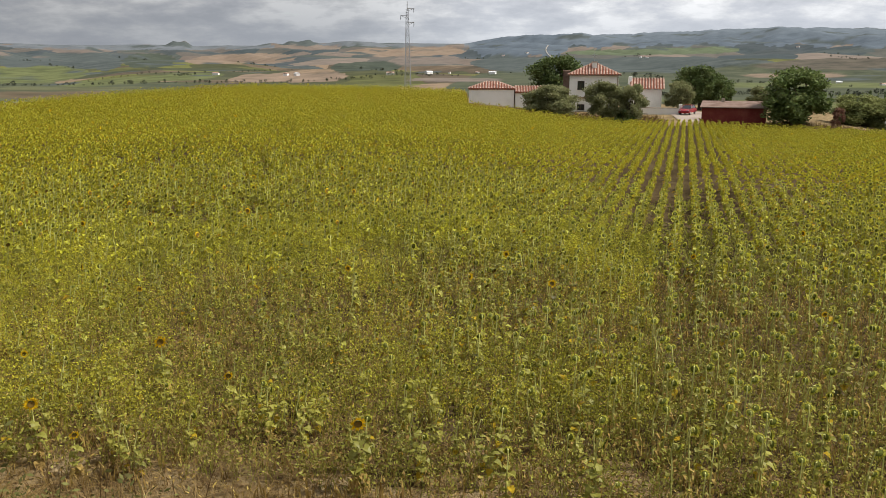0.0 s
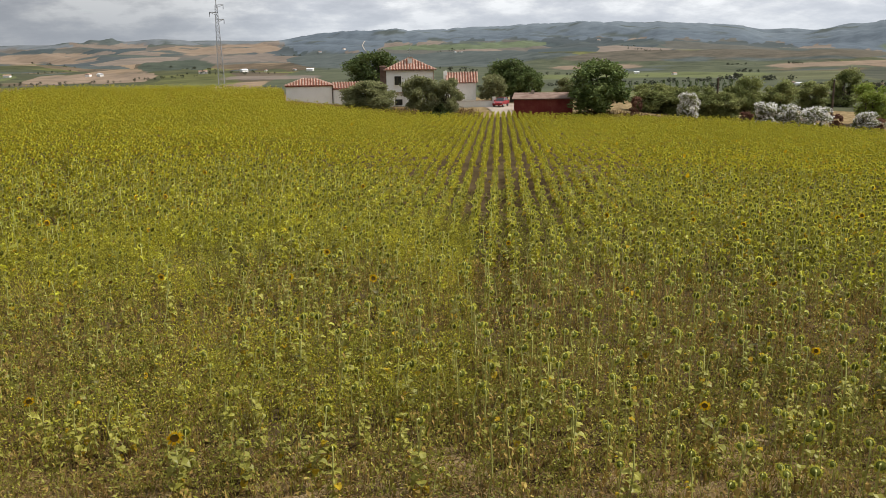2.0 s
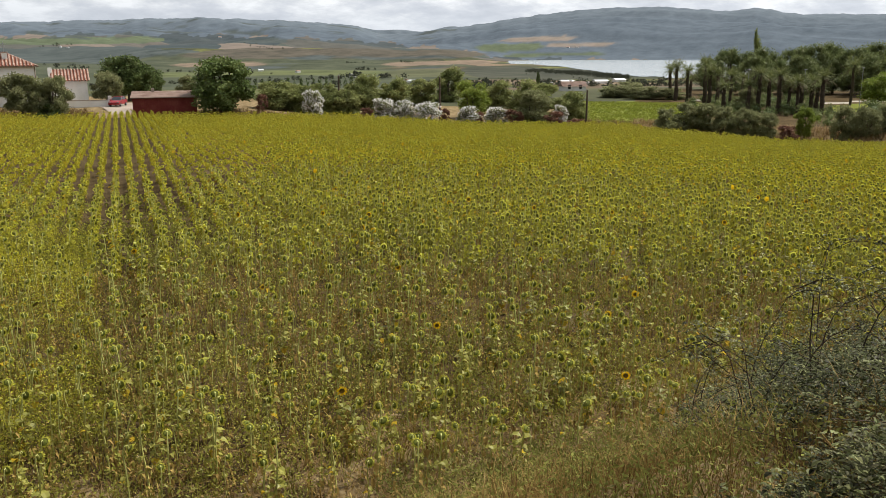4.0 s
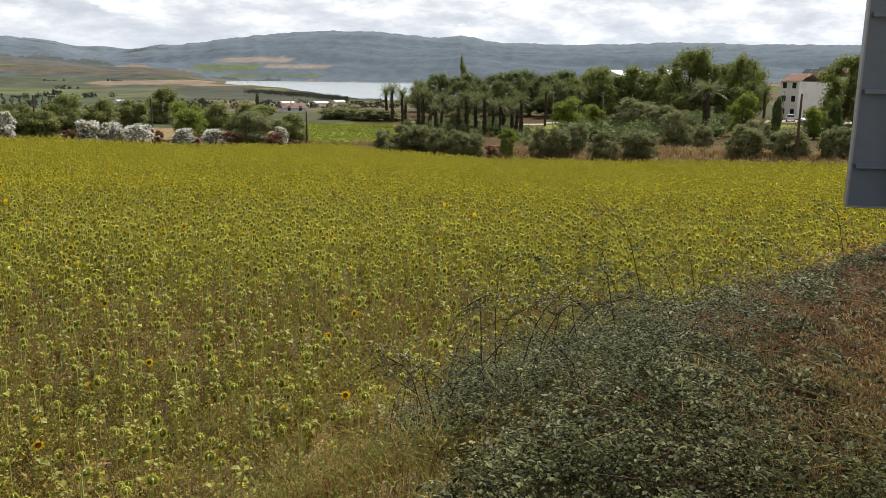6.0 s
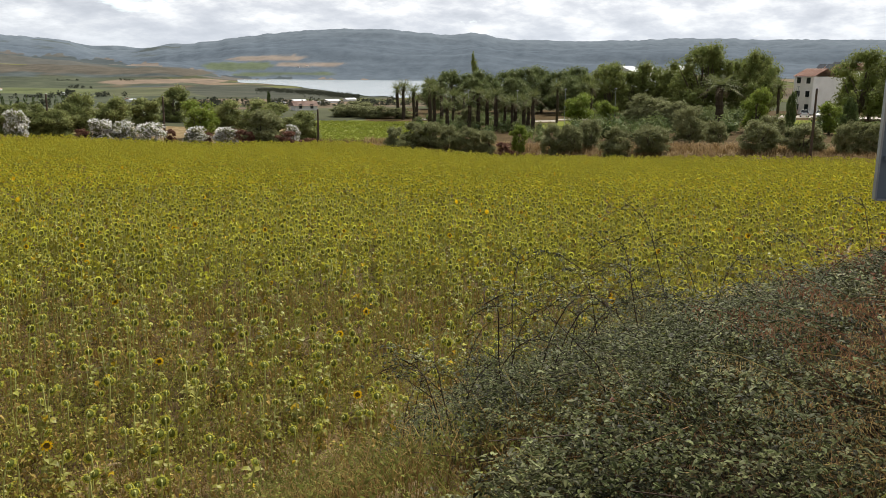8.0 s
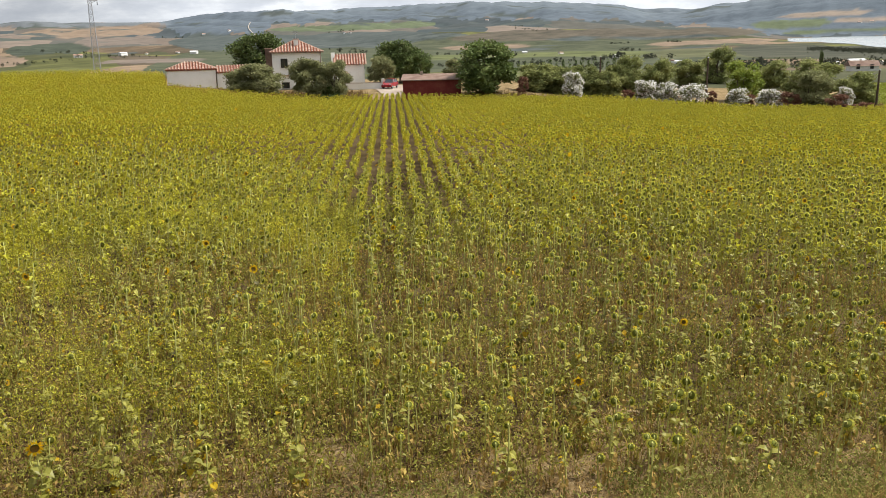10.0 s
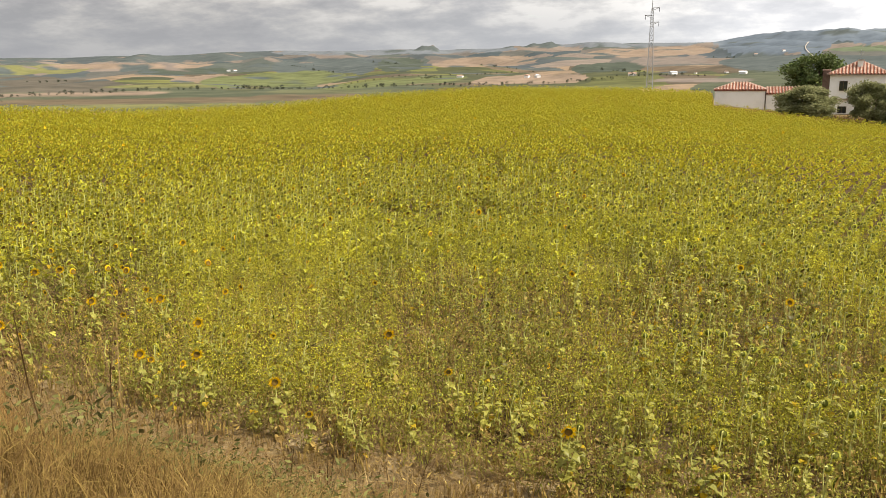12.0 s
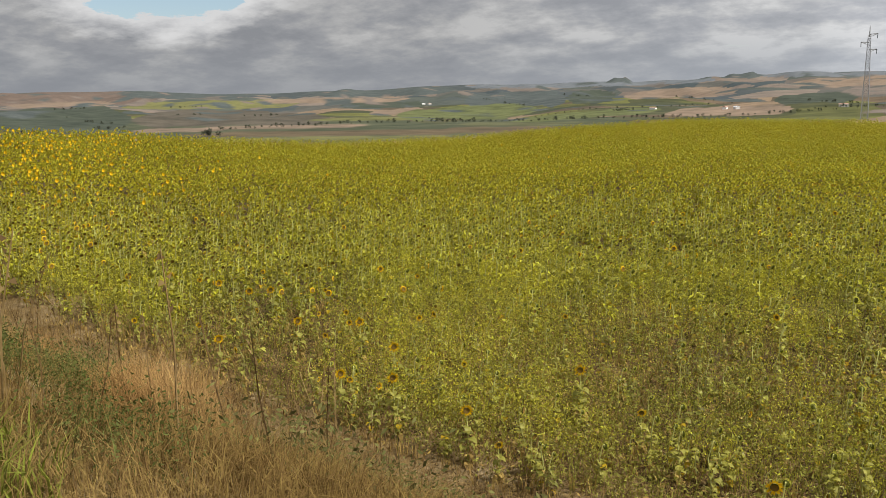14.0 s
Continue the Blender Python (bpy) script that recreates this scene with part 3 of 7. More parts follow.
# ---- sunflowers ----
def leaf_blade(length, width, droop, fold=0.25, slot=0, segs=3):
    """A heart-shaped leaf growing along +x from the origin, folded on its midrib and drooping. segs 1 gives the plainest one."""
    if segs == 1:
        l_, w_ = length, width / 2
        v = [(0, 0, 0), (0.45 * l_, w_, l_ * (0.10 - 0.2 * droop) + fold * w_), (l_ * (1 - 0.15 * droop), 0, l_ * (0.2 - droop)), (0.45 * l_, -w_, l_ * (0.10 - 0.2 * droop) + fold * w_)]
        return Shape().put(v, [(0, 2, 1), (0, 3, 2)], slot)
    prof = [0.0, 1.0, 0.8, 0.0] if segs == 3 else [0.0, 1.0, 0.0]
    t = np.linspace(0, 1, segs + 1)
    x = length * np.sin(np.minimum(t * (1.0 + 0.1 * droop), 1.5)) / 1.0 * (1 - 0.15 * droop * t)
    z = length * (0.25 * t - droop * t * t)
    v, f = [], []
    for k in range(segs + 1):
        hw = width / 2 * prof[k]
        v += [(x[k], 0, z[k]), (x[k], hw, z[k] + fold * hw), (x[k], -hw, z[k] + fold * hw)]
    for k in range(segs):
        a, b = 3 * k, 3 * k + 3
        f += [(a, b, b + 1, a + 1), (a, a + 2, b + 2, b)]
    return Shape().put(v, f, slot)


def spun(s, yaw, x=0.0, y=0.0, z=0.0, tilt=0.0):
    return s.moved(Matrix.Translation((x, y, z)) @ Matrix.Rotation(yaw, 4, "Z") @ Matrix.Rotation(tilt, 4, "Y"))


def flower_head(radius, sides, bracts, petals=False, rng=random):
    """Back and face of a head facing +z at the origin, and its fringe: bracts, or petals, curling back round the rim."""
    s, fringe = Shape(), Shape()
    ang = np.arange(sides) * 2 * np.pi / sides
    ring = lambda r, z: np.stack([r * np.cos(ang), r * np.sin(ang), np.full(sides, z)], -1)
    edge_slot = 5 if petals else 4
    if sides <= 5:
        s.put(np.concatenate([ring(radius * 1.3, 0.02), [[0, 0, -0.45 * radius]]]), [((k + 1) % sides, k, sides) for k in range(sides)], edge_slot)
        if not petals:
            s.put(np.concatenate([ring(radius * 0.62, -0.32 * radius), [[0, 0, -0.6 * radius]]]), [((k + 1) % sides, k, sides) for k in range(sides)], 2)
        return s, fringe
    dome = np.concatenate([ring(radius, 0), ring(radius * 0.72, -0.32 * radius), [[0, 0, -0.5 * radius]]])
    if sides > 7:
        s.put(dome[:-1], [((k + 1) % sides, k, sides + k, sides + (k + 1) % sides) for k in range(sides)], 2)
        s.put(dome[sides:], [((k + 1) % sides, k, sides) for k in range(sides)], 2)
    else:
        s.put(np.concatenate([dome[:sides], dome[-1:]]), [((k + 1) % sides, k, sides) for k in range(sides)], 2)
        lip = np.concatenate([ring(radius * 0.93, 0.0), ring(radius * 1.42, -0.25 * radius)])
        s.put(lip, [(k, (k + 1) % sides, sides + (k + 1) % sides, sides + k) for k in range(sides)], edge_slot)
    s.put(np.concatenate([ring(radius * 0.9, 0.012), [[0, 0, 0.02 * radius]]]), [(k, (k + 1) % sides, sides) for k in range(sides)], 3)
    for k in range(bracts):
        a = (k + rng.uniform(-0.35, 0.35)) * 2 * math.pi / bracts
        w_, l_ = radius * (0.28 if petals else 0.19) * rng.uniform(0.8, 1.2), radius * (rng.uniform(0.95, 1.35) if petals else rng.uniform(0.34, 0.64))
        lift = rng.uniform(-0.25, 0.35) if petals else rng.uniform(-0.6, 0.4)
        c, n_ = math.cos(a), math.sin(a)
        p = [(radius * 0.86, -w_, -0.02), (radius * 0.86, w_, -0.02), (radius + l_ * 0.45, w_ * 0.75, lift * l_ * 0.3), (radius + l_ * 0.45, -w_ * 0.75, lift * l_ * 0.3), (radius + l_, 0, lift * l_)]
        p = [(x * c - y * n_, x * n_ + y * c, z) for x, y, z in p]
        fringe.put(p[:4], [(0, 1, 2, 3)], edge_slot), fringe.put(p[2:], [(0, 2, 1)], edge_slot)
    return s, fringe


MIDDLE_LEAF = material("green_sunflower_leaf", [(0.26, 0.25, 0.023), (0.36, 0.337, 0.028), (0.46, 0.42, 0.036)], 0.15, 0.5, through_light=0.4, island=0.4, spec=0.25)
YELLOW_LEAF = material("yellowing_leaf", [(0.40, 0.26, 0.025), (0.52, 0.38, 0.03)], 2.0, 0.75, through_light=0.4, island=0.3, spec=0.05)
MIDDLE_BACK = material("green_head_back", [(0.115, 0.122, 0.023), (0.185, 0.19, 0.033)], 3.0, 0.8, island=0.3, spec=0.05)
MATS_MIDDLE = [STEM, MIDDLE_LEAF, MIDDLE_BACK, HEAD_FACE, BRACT, PETAL, OLD_LEAF, YELLOW_LEAF]
FAR_BRACT = material("far_bract", [(0.44, 0.412, 0.040), (0.57, 0.525, 0.052)], 0.4, 0.7, through_light=0.5, island=0.12, spec=0.05)
MATS_PLANT = [STEM, LEAF, HEAD_BACK, HEAD_FACE, FAR_BRACT, PETAL, OLD_LEAF, YELLOW_LEAF]
LUSH_LEAF = material("lush_sunflower_leaf", [(0.135, 0.135, 0.028), (0.245, 0.235, 0.042), (0.40, 0.37, 0.070)], 0.5, 0.48, through_light=0.35, island=0.55, spec=0.32)
MATS_NEAR = [STEM, NEAR_LEAF, HEAD_BACK, HEAD_FACE, BRACT, PETAL, OLD_LEAF, YELLOW_LEAF, LUSH_LEAF]


def sunflower_parts(rng, level, bloom=False, leafy=False):
    """Stem, head, fringe and leaves of one plant about a metre tall whose head faces +x and nods. level 0: near, 1: middle, 2: far."""
    h = rng.uniform(0.80, 1.06)
    nod = rng.uniform(0.0, 0.95) if not bloom else rng.uniform(-0.2, 0.25)
    top = np.array([0.10, 0, h])
    if level == 0:
        sway = rng.uniform(-0.09, 0.07)
        pts = [(0, 0, -0.05), (0.02 + sway, 0.02, 0.35 * h), (-0.01 + sway, 0.01, 0.75 * h), (0.0, 0, 0.95 * h), (0.025, 0, 1.05 * h), (0.06, 0, 1.055 * h), tuple(top - (0.025, 0, 0.0))]
        stem = tube(pts, [0.014, 0.013, 0.011, 0.010, 0.010, 0.010, 0.014], 4, cap=False)
    elif level == 1:
        stem = tube([(0, 0, 0), (0.0, 0, 0.8 * h), (0.04, 0, 1.05 * h)], [0.013, 0.012, 0.012], 3, cap=False)
    else:
        stem = Shape()
    head, fringe = flower_head(rng.uniform(0.058, 0.080) * ((0.82 if bloom else 0.86), 0.9, 1.1)[level], (10, 7, 5)[level], (18, 0, 0)[level], bloom, rng)
    m = Matrix.Translation(top) @ Matrix.Rotation(math.pi / 2 + nod, 4, "Y")
    head, fringe = head.moved(m), fringe.moved(m)
    leaves, green = [], 8 if leafy else 1
    count = (14 if leafy else 8, 10, 5)[level]
    for k in range(count):
        zt = (0.10, 0.25, 0.42)[level] + (0.68, 0.58, 0.42)[level] * (k + rng.uniform(0, 0.6)) / count
        old = zt < (0.22 if leafy else 0.52, 0.30, 0.0)[level] + rng.uniform(-0.15, 0.15) and level < 2
        size = (rng.uniform(0.10, 0.17) if not old else rng.uniform(0.08, 0.14)) * (1.45 if leafy else 0.95, 1.45, 1.75)[level] * (1.15 - 0.4 * zt)
        lf = leaf_blade(size, size * rng.uniform(0.6, 0.85), rng.uniform(0.35, 1.0) if not old else rng.uniform(1.1, 2.0), rng.uniform(0.1, 0.5), 6 if old else (7 if rng.random() < (0.14 if leafy else 0.07) else green), (3, 1, 1)[level])
        leaves.append(spun(lf, k * 2.4 + rng.uniform(-0.6, 0.6), 0, 0, zt * h * 0.95, rng.uniform(-0.35, 0.2)))
    return stem, head, fringe, leaves


def whole(parts_):
    s = Shape().join(parts_[0]).join(parts_[1])
    if parts_[2].n:
        s.join(parts_[2])
    for lf in parts_[3]:
        s.join(lf)
    return s


rng = random.Random(5)
ROW_AZ = radians(16.0)
RA = np.array([math.sin(ROW_AZ), math.cos(ROW_AZ)])
RB = np.array([math.cos(ROW_AZ), -math.sin(ROW_AZ)])
nrand = np.random.default_rng(11)


def crop_places(r0, r1, spacing, row=0.67, az0=-66, az1=97, keep=1.0, wobble=0.06):
    """Plants in straight drilled rows within the field, between two distances."""
    lim = r1 * 1.02
    aa = np.arange(-lim, lim, spacing)
    bb = np.arange(-int(lim / row), int(lim / row) + 1) * row + 0.345
    a, b = np.meshgrid(aa, bb)
    a = a + nrand.uniform(-0.5, 0.5, a.shape) * spacing
    b = b + nrand.normal(0, wobble, b.shape)
    p = a.ravel()[:, None] * RA + b.ravel()[:, None] * RB
    r, az = np.hypot(p[:, 0], p[:, 1]), np.degrees(np.arctan2(p[:, 0], p[:, 1]))
    s = p @ BN
    reach = r * (1 + nrand.normal(0, 0.13, len(r)))
    ok = (reach >= r0) & (reach < r1) & (az > az0) & (az < az1) & (r < np.interp(az, EDGE[:, 0], EDGE[:, 1])) & (s > CROP_START - 1.1 * step(0.0, 4.0, p @ BU) + 0.35 * wave(p[:, 0] * 0.9, p[:, 1] * 0.9, 2.0))
    # thin stands near the bank and in bare spots
    bare = wave(p[:, 0] * 0.33, p[:, 1] * 0.33, 3.0) + 0.5 * wave(p[:, 0] * 0.9, p[:, 1] * 0.8, 6.0)
    dens = keep * np.clip(1.05 - 0.55 * (bare > 0.75) * step(60, 25, r), 0, 1) * np.where(s < 11.0, 0.9, 1.0)
    if r1 < 30:
        dens = dens * (1 - 0.42 * step(8, -8, az))
    ok &= nrand.random(len(p)) < dens
    ok &= ~((az > 1.0) & (az < 8.2) & (r > np.interp(az, EDGE[:, 0], EDGE[:, 1]) - 4.5 - 0.8 * np.sin(3 * az)))
    p = p[ok]
    return np.column_stack([p, height(p[:, 0], p[:, 1]) - 0.02])


FACE_AZ = 50.0


def crop_turns(n):
    return np.radians(90 - FACE_AZ + nrand.normal(0, 36, n))


def bloom_chance(p):
    """Flowers still open: a few everywhere, more on the rise to the west and along the bank there."""
    az = np.degrees(np.arctan2(p[:, 0], p[:, 1]))
    r = np.hypot(p[:, 0], p[:, 1])
    return np.where(r < 40, 0.014, 0.002) * (1 - step(0, 15, az) * step(22, 16, r)) + 0.02 * step(4, -16, az) * step(32, 14, r) + 0.2 * step(-42, -56, az) * step(24, 48, r) + 0.09 * step(-12, -36, az) * step(32, 20, r) + 0.10 * step(-40, -54, az) * step(38, 16, r)


PLANTS0 = [sunflower_parts(rng, 0) for _ in range(5)] + [sunflower_parts(rng, 0, leafy=True) for _ in range(5)] + [sunflower_parts(rng, 0, True, True) for _ in range(2)]
near = crop_places(0, 25, 0.31, keep=0.92, wobble=0.18)
near = near[np.argsort(np.hypot(near[:, 0], near[:, 1]))]
# the open flowers that stand out along the bank
STANDING = np.array([(-6.3, 11.46), (-9.18, 13.8), (-12.95, 12.7), (-1.45, 10.65), (10.45, 8.6), (14.6, 11.9), (12.9, 11.2), (9.55, 12.7), (6.2, 10.7), (4.1, 12.05), (-8.2, 12.2), (-11.0, 15.2), (-16.57, 16.48), (-14.99, 16.78), (-15.32, 16.31), (-13.96, 20.59), (-5.25, 13.99), (-9.24, 12.02), (-12.45, 14.76), (-18.23, 16.33)])
near = near[np.hypot(near[:, None, 0] - STANDING[:, 0], near[:, None, 1] - STANDING[:, 1]).min(1) > 0.22]
near = np.concatenate([np.column_stack([STANDING, height(STANDING[:, 0], STANDING[:, 1]) - 0.02]), near])
SINGLE = 290
blooms = (nrand.random(len(near)) < bloom_chance(near)) | (np.arange(len(near)) < len(STANDING))
lush = nrand.random(len(near)) < 0.15 + 0.7 * step(14, -4, np.degrees(np.arctan2(near[:, 0], near[:, 1])))
kinds = np.where(blooms, 10 + nrand.integers(0, 2, len(near)), nrand.integers(0, 5, len(near)) + 5 * lush)
turns = crop_turns(len(near))
turns[blooms] = np.arctan2(-near[blooms, 1], -near[blooms, 0]) + nrand.normal(0, 0.9, blooms.sum())
turns[:len(STANDING)] = np.arctan2(-STANDING[:, 1], -STANDING[:, 0])
tall = nrand.uniform(0.68, 1.12, len(near)) * (1 - 0.2 * step(8, -8, np.degrees(np.arctan2(near[:, 0], near[:, 1]))))
tall[:len(STANDING)] = np.where(STANDING[:, 0] > 0, 0.84, 1.08)
lean = nrand.normal(0, 0.07, (len(near), 2))
masters = {}
for k in range(SINGLE):
    m = Matrix.Translation(near[k]) @ Matrix.Rotation(turns[k], 4, "Z") @ Matrix.Rotation(lean[k, 0], 4, "Y")
    kind = int(kinds[k])
    if kind not in masters:
        e = thing("sunflower", "open yellow sunflower on a green stem" if kind > 9 else ("leafy green sunflower past bloom with a nodding head" if kind > 4 else "nodding green sunflower past bloom with withered lower leaves"), "sunflower", m, "sunflowers by the bank")
        st, hd, fr, lv = PLANTS0[kind]
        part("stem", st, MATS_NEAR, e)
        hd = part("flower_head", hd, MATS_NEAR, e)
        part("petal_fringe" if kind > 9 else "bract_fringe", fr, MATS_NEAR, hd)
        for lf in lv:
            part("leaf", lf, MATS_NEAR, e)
        masters[kind] = e
    else:
        e = copy_thing(masters[kind], m)
    e.scale = (tall[k],) * 3
rest = slice(SINGLE, None)
sz = np.repeat(tall[rest][:, None], 3, 1)
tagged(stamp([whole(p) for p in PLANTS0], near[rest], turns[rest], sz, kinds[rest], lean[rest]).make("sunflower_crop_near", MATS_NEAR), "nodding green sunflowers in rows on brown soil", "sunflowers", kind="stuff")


def crop_stuff(name, level, r0, r1, spacing, keep, scale=1.0, row=0.67, wobble=0.03):
    shapes = [whole(sunflower_parts(rng, level)) for _ in range(6)] + [whole(sunflower_parts(rng, level, True)) for _ in range(2)]
    p = crop_places(r0, r1, spacing, row=row, keep=keep, wobble=wobble)
    k = np.where(nrand.random(len(p)) < bloom_chance(p), 6 + nrand.integers(0, 2, len(p)), nrand.integers(0, 6, len(p)))
    size = nrand.uniform(0.78, 1.1, len(p))[:, None] * np.array([[scale, scale, 1.14 if level == 2 else 1.0]])
    a_ = np.degrees(np.arctan2(p[:, 0], p[:, 1]))
    along = step(13, 5, abs(a_ - 16.0)) * step(24, 40, np.hypot(p[:, 0], p[:, 1]))
    size *= 1.0 - along[:, None] * np.array([[0.06, 0.06, 0.20]])
    way_ = np.where(k > 5, np.arctan2(-p[:, 1], -p[:, 0]) + nrand.normal(0, 0.9, len(p)), crop_turns(len(p)))
    s = stamp(shapes, p, way_, size, k, nrand.normal(0, 0.08, (len(p), 2)))
    tagged(s.make(name, MATS_MIDDLE if level == 1 else MATS_PLANT), "yellow-green sunflower crop in drilled rows", "sunflowers", kind="stuff")
    return len(p)


crop_stuff("sunflower_crop_middle", 1, 25, 44, 0.29, 0.95)
crop_stuff("sunflower_crop_far", 2, 44, 105, 0.36, 0.97)
crop_stuff("sunflower_crop_edge", 2, 105, 175, 0.55, 0.95, 1.15)


# ---- more materials ----
WHITEWASH = material("whitewash", [(0.74, 0.73, 0.70), (0.83, 0.82, 0.79), (0.86, 0.85, 0.83)], 0.6, 0.9, 0.01, 12)
TILE = material("clay_tile", [(0.27, 0.16, 0.12), (0.38, 0.25, 0.20), (0.48, 0.37, 0.31)], 1.2, 0.9, island=0.22)
TILE_GAP = material("tile_channel", [(0.16, 0.055, 0.035), (0.22, 0.085, 0.055)], 1.5, 0.95)
RED_PAINT = material("red_oxide_paint", [(0.13, 0.025, 0.022), (0.17, 0.035, 0.03), (0.21, 0.06, 0.045)], 0.9, 0.7)
SHED_ROOF = material("weathered_sheet_roof", [(0.12, 0.075, 0.06), (0.19, 0.13, 0.105), (0.25, 0.19, 0.16)], 0.9, 0.85)
CAR_RED = material("red_car_paint", [(0.24, 0.012, 0.018), (0.29, 0.016, 0.022)], 1.0, 0.25, spec=0.5)
CAR_WHITE = material("white_car_paint", [(0.68, 0.69, 0.70), (0.75, 0.75, 0.76)], 1.0, 0.3, spec=0.5)
DARK_GLASS = material("dark_glass", [(0.02, 0.025, 0.03), (0.03, 0.035, 0.04)], 1.0, 0.08, spec=0.6)
RUBBER = material("rubber", [(0.015, 0.015, 0.015), (0.03, 0.03, 0.03)], 8.0, 0.85)
CONCRETE = material("pale_concrete", [(0.25, 0.20, 0.165), (0.32, 0.265, 0.22), (0.38, 0.33, 0.28)], 0.5, 0.9, 0.01, 10)
GALV = material("galvanised_steel", [(0.30, 0.31, 0.33), (0.40, 0.41, 0.43)], 1.5, 0.5, metal=0.6)
PANEL = material("grey_sign_back", [(0.17, 0.20, 0.25), (0.20, 0.235, 0.285), (0.235, 0.265, 0.31)], 0.9, 0.55, metal=0.25, per_object=0.05)
RUST = material("rusty_post", [(0.14, 0.10, 0.07), (0.24, 0.18, 0.13), (0.30, 0.25, 0.20)], 3.0, 0.8)
POLE_WOOD = material("pole_wood", [(0.06, 0.045, 0.035), (0.12, 0.09, 0.07)], 2.0, 0.9)
BARK = material("bark", [(0.05, 0.04, 0.03), (0.10, 0.08, 0.06), (0.15, 0.12, 0.09)], 4.0, 0.95, 0.03, 12)
PALM_BARK = material("palm_bark", [(0.035, 0.028, 0.020), (0.085, 0.066, 0.046)], 5.0, 0.95, 0.03, 14)
OLIVE_LEAF = material("olive_leaf", [(0.145, 0.158, 0.072), (0.23, 0.24, 0.115), (0.325, 0.325, 0.175)], 0.9, 0.7, through_light=0.35, island=0.22, spec=0.06)
DARK_LEAF = material("dark_leaf", [(0.055, 0.08, 0.028), (0.10, 0.135, 0.044), (0.165, 0.20, 0.068)], 0.9, 0.55, through_light=0.25, island=0.4, spec=0.1)
BRIGHT_LEAF = material("bright_leaf", [(0.12, 0.165, 0.03), (0.20, 0.25, 0.045), (0.29, 0.33, 0.07)], 0.9, 0.5, through_light=0.4, island=0.35, spec=0.1)
MID_LEAF = material("broad_leaf", [(0.12, 0.15, 0.045), (0.20, 0.23, 0.07), (0.30, 0.32, 0.10)], 0.7, 0.55, through_light=0.4, island=0.35, spec=0.1)
PALM_LEAF = material("palm_frond", [(0.070, 0.088, 0.030), (0.130, 0.148, 0.050), (0.22, 0.23, 0.09)], 1.2, 0.5, through_light=0.35, island=0.3, spec=0.06)
DEAD_FROND = material("dead_frond", [(0.10, 0.075, 0.05), (0.18, 0.14, 0.09)], 2.0, 0.85, through_light=0.1, island=0.3)
WHITE_BLOOM = material("white_blossom", [(0.70, 0.68, 0.66), (0.85, 0.83, 0.82)], 2.0, 0.7, through_light=0.3, island=0.12)
RED_LEAF = material("dry_reddish_leaf", [(0.13, 0.062, 0.045), (0.215, 0.115, 0.082), (0.30, 0.185, 0.13)], 1.5, 0.75, through_light=0.2, island=0.35, spec=0.05)
BRAMBLE = material("bramble_leaf", [(0.022, 0.027, 0.008), (0.062, 0.067, 0.021), (0.21, 0.205, 0.092)], 3.4, 0.55, through_light=0.08, island=0.75, spec=0.12)
CANE = material("bramble_cane", [(0.035, 0.026, 0.020), (0.075, 0.050, 0.038)], 5.0, 0.8)
GREEN_GRASS = material("green_grass", [(0.13, 0.15, 0.022), (0.20, 0.22, 0.032), (0.28, 0.285, 0.06)], 1.0, 0.6, through_light=0.3, island=0.3)
DOCK = material("dry_dock_stalk", [(0.18, 0.075, 0.045), (0.26, 0.12, 0.08), (0.32, 0.19, 0.12)], 3.0, 0.8, through_light=0.15, island=0.4)
WATER = material("lake_water", [(0.24, 0.28, 0.30), (0.30, 0.34, 0.36)], 0.01, 0.22, 0.6, 0.25, spec=0.6)


def on_ground(x, y, lift=0.0):
    return Matrix.Translation((x, y, float(height(x, y)) + lift))


def polar(az, r):
    a = radians(az)
    return r * math.sin(a), r * math.cos(a)


# ---- far country ----
# winding pale road down the far slope
el_ = np.linspace(0.2, 1.1, 26)
ra = 7.15 + 0.22 * np.sin((el_ - 0.2) * 4.4 + 2.2) - 0.12 * el_
rr = np.array([ground_at(a_, e_, 1500.0) for a_, e_ in zip(ra, el_)])
rp = []
for a_, r_ in zip(ra, rr):
    for da in (-0.028, 0.028):
        x, y = r_ * math.sin(radians(a_ + da)), r_ * math.cos(radians(a_ + da))
        rp.append((x, y, float(height(x, y)) + 3.0))
tagged(mesh_object("far_road", rp, np.array([(2 * k, 2 * k + 1, 2 * k + 3, 2 * k + 2) for k in range(25)]), [PALE]), "pale winding road on the far slope", "road", kind="structure")

# lake
la = np.linspace(39.5, 60, 80)
near_r = np.interp(la, [39.5, 41, 44, 47, 49, 52, 60], [2400, 1950, 1620, 1150, 930, 850, 800]) * (1 + 0.02 * np.sin(la * 3.1))
far_r = np.interp(la, [39.5, 41, 46, 52, 60], [2420, 2450, 2800, 2950, 2950]) * (1 + 0.012 * np.sin(la * 2.3))
pts = np.concatenate([np.column_stack([rr * np.sin(np.radians(la)), rr * np.cos(np.radians(la)), np.full(80, VALLEY + 0.5)]) for rr in (near_r, far_r)])
lake = mesh_object("water", pts, np.array([(k, k + 1, 81 + k, 80 + k) for k in range(79)]), [WATER], smooth=True)
tagged(lake, "calm grey reservoir reflecting the clouds", "lake", kind="structure")


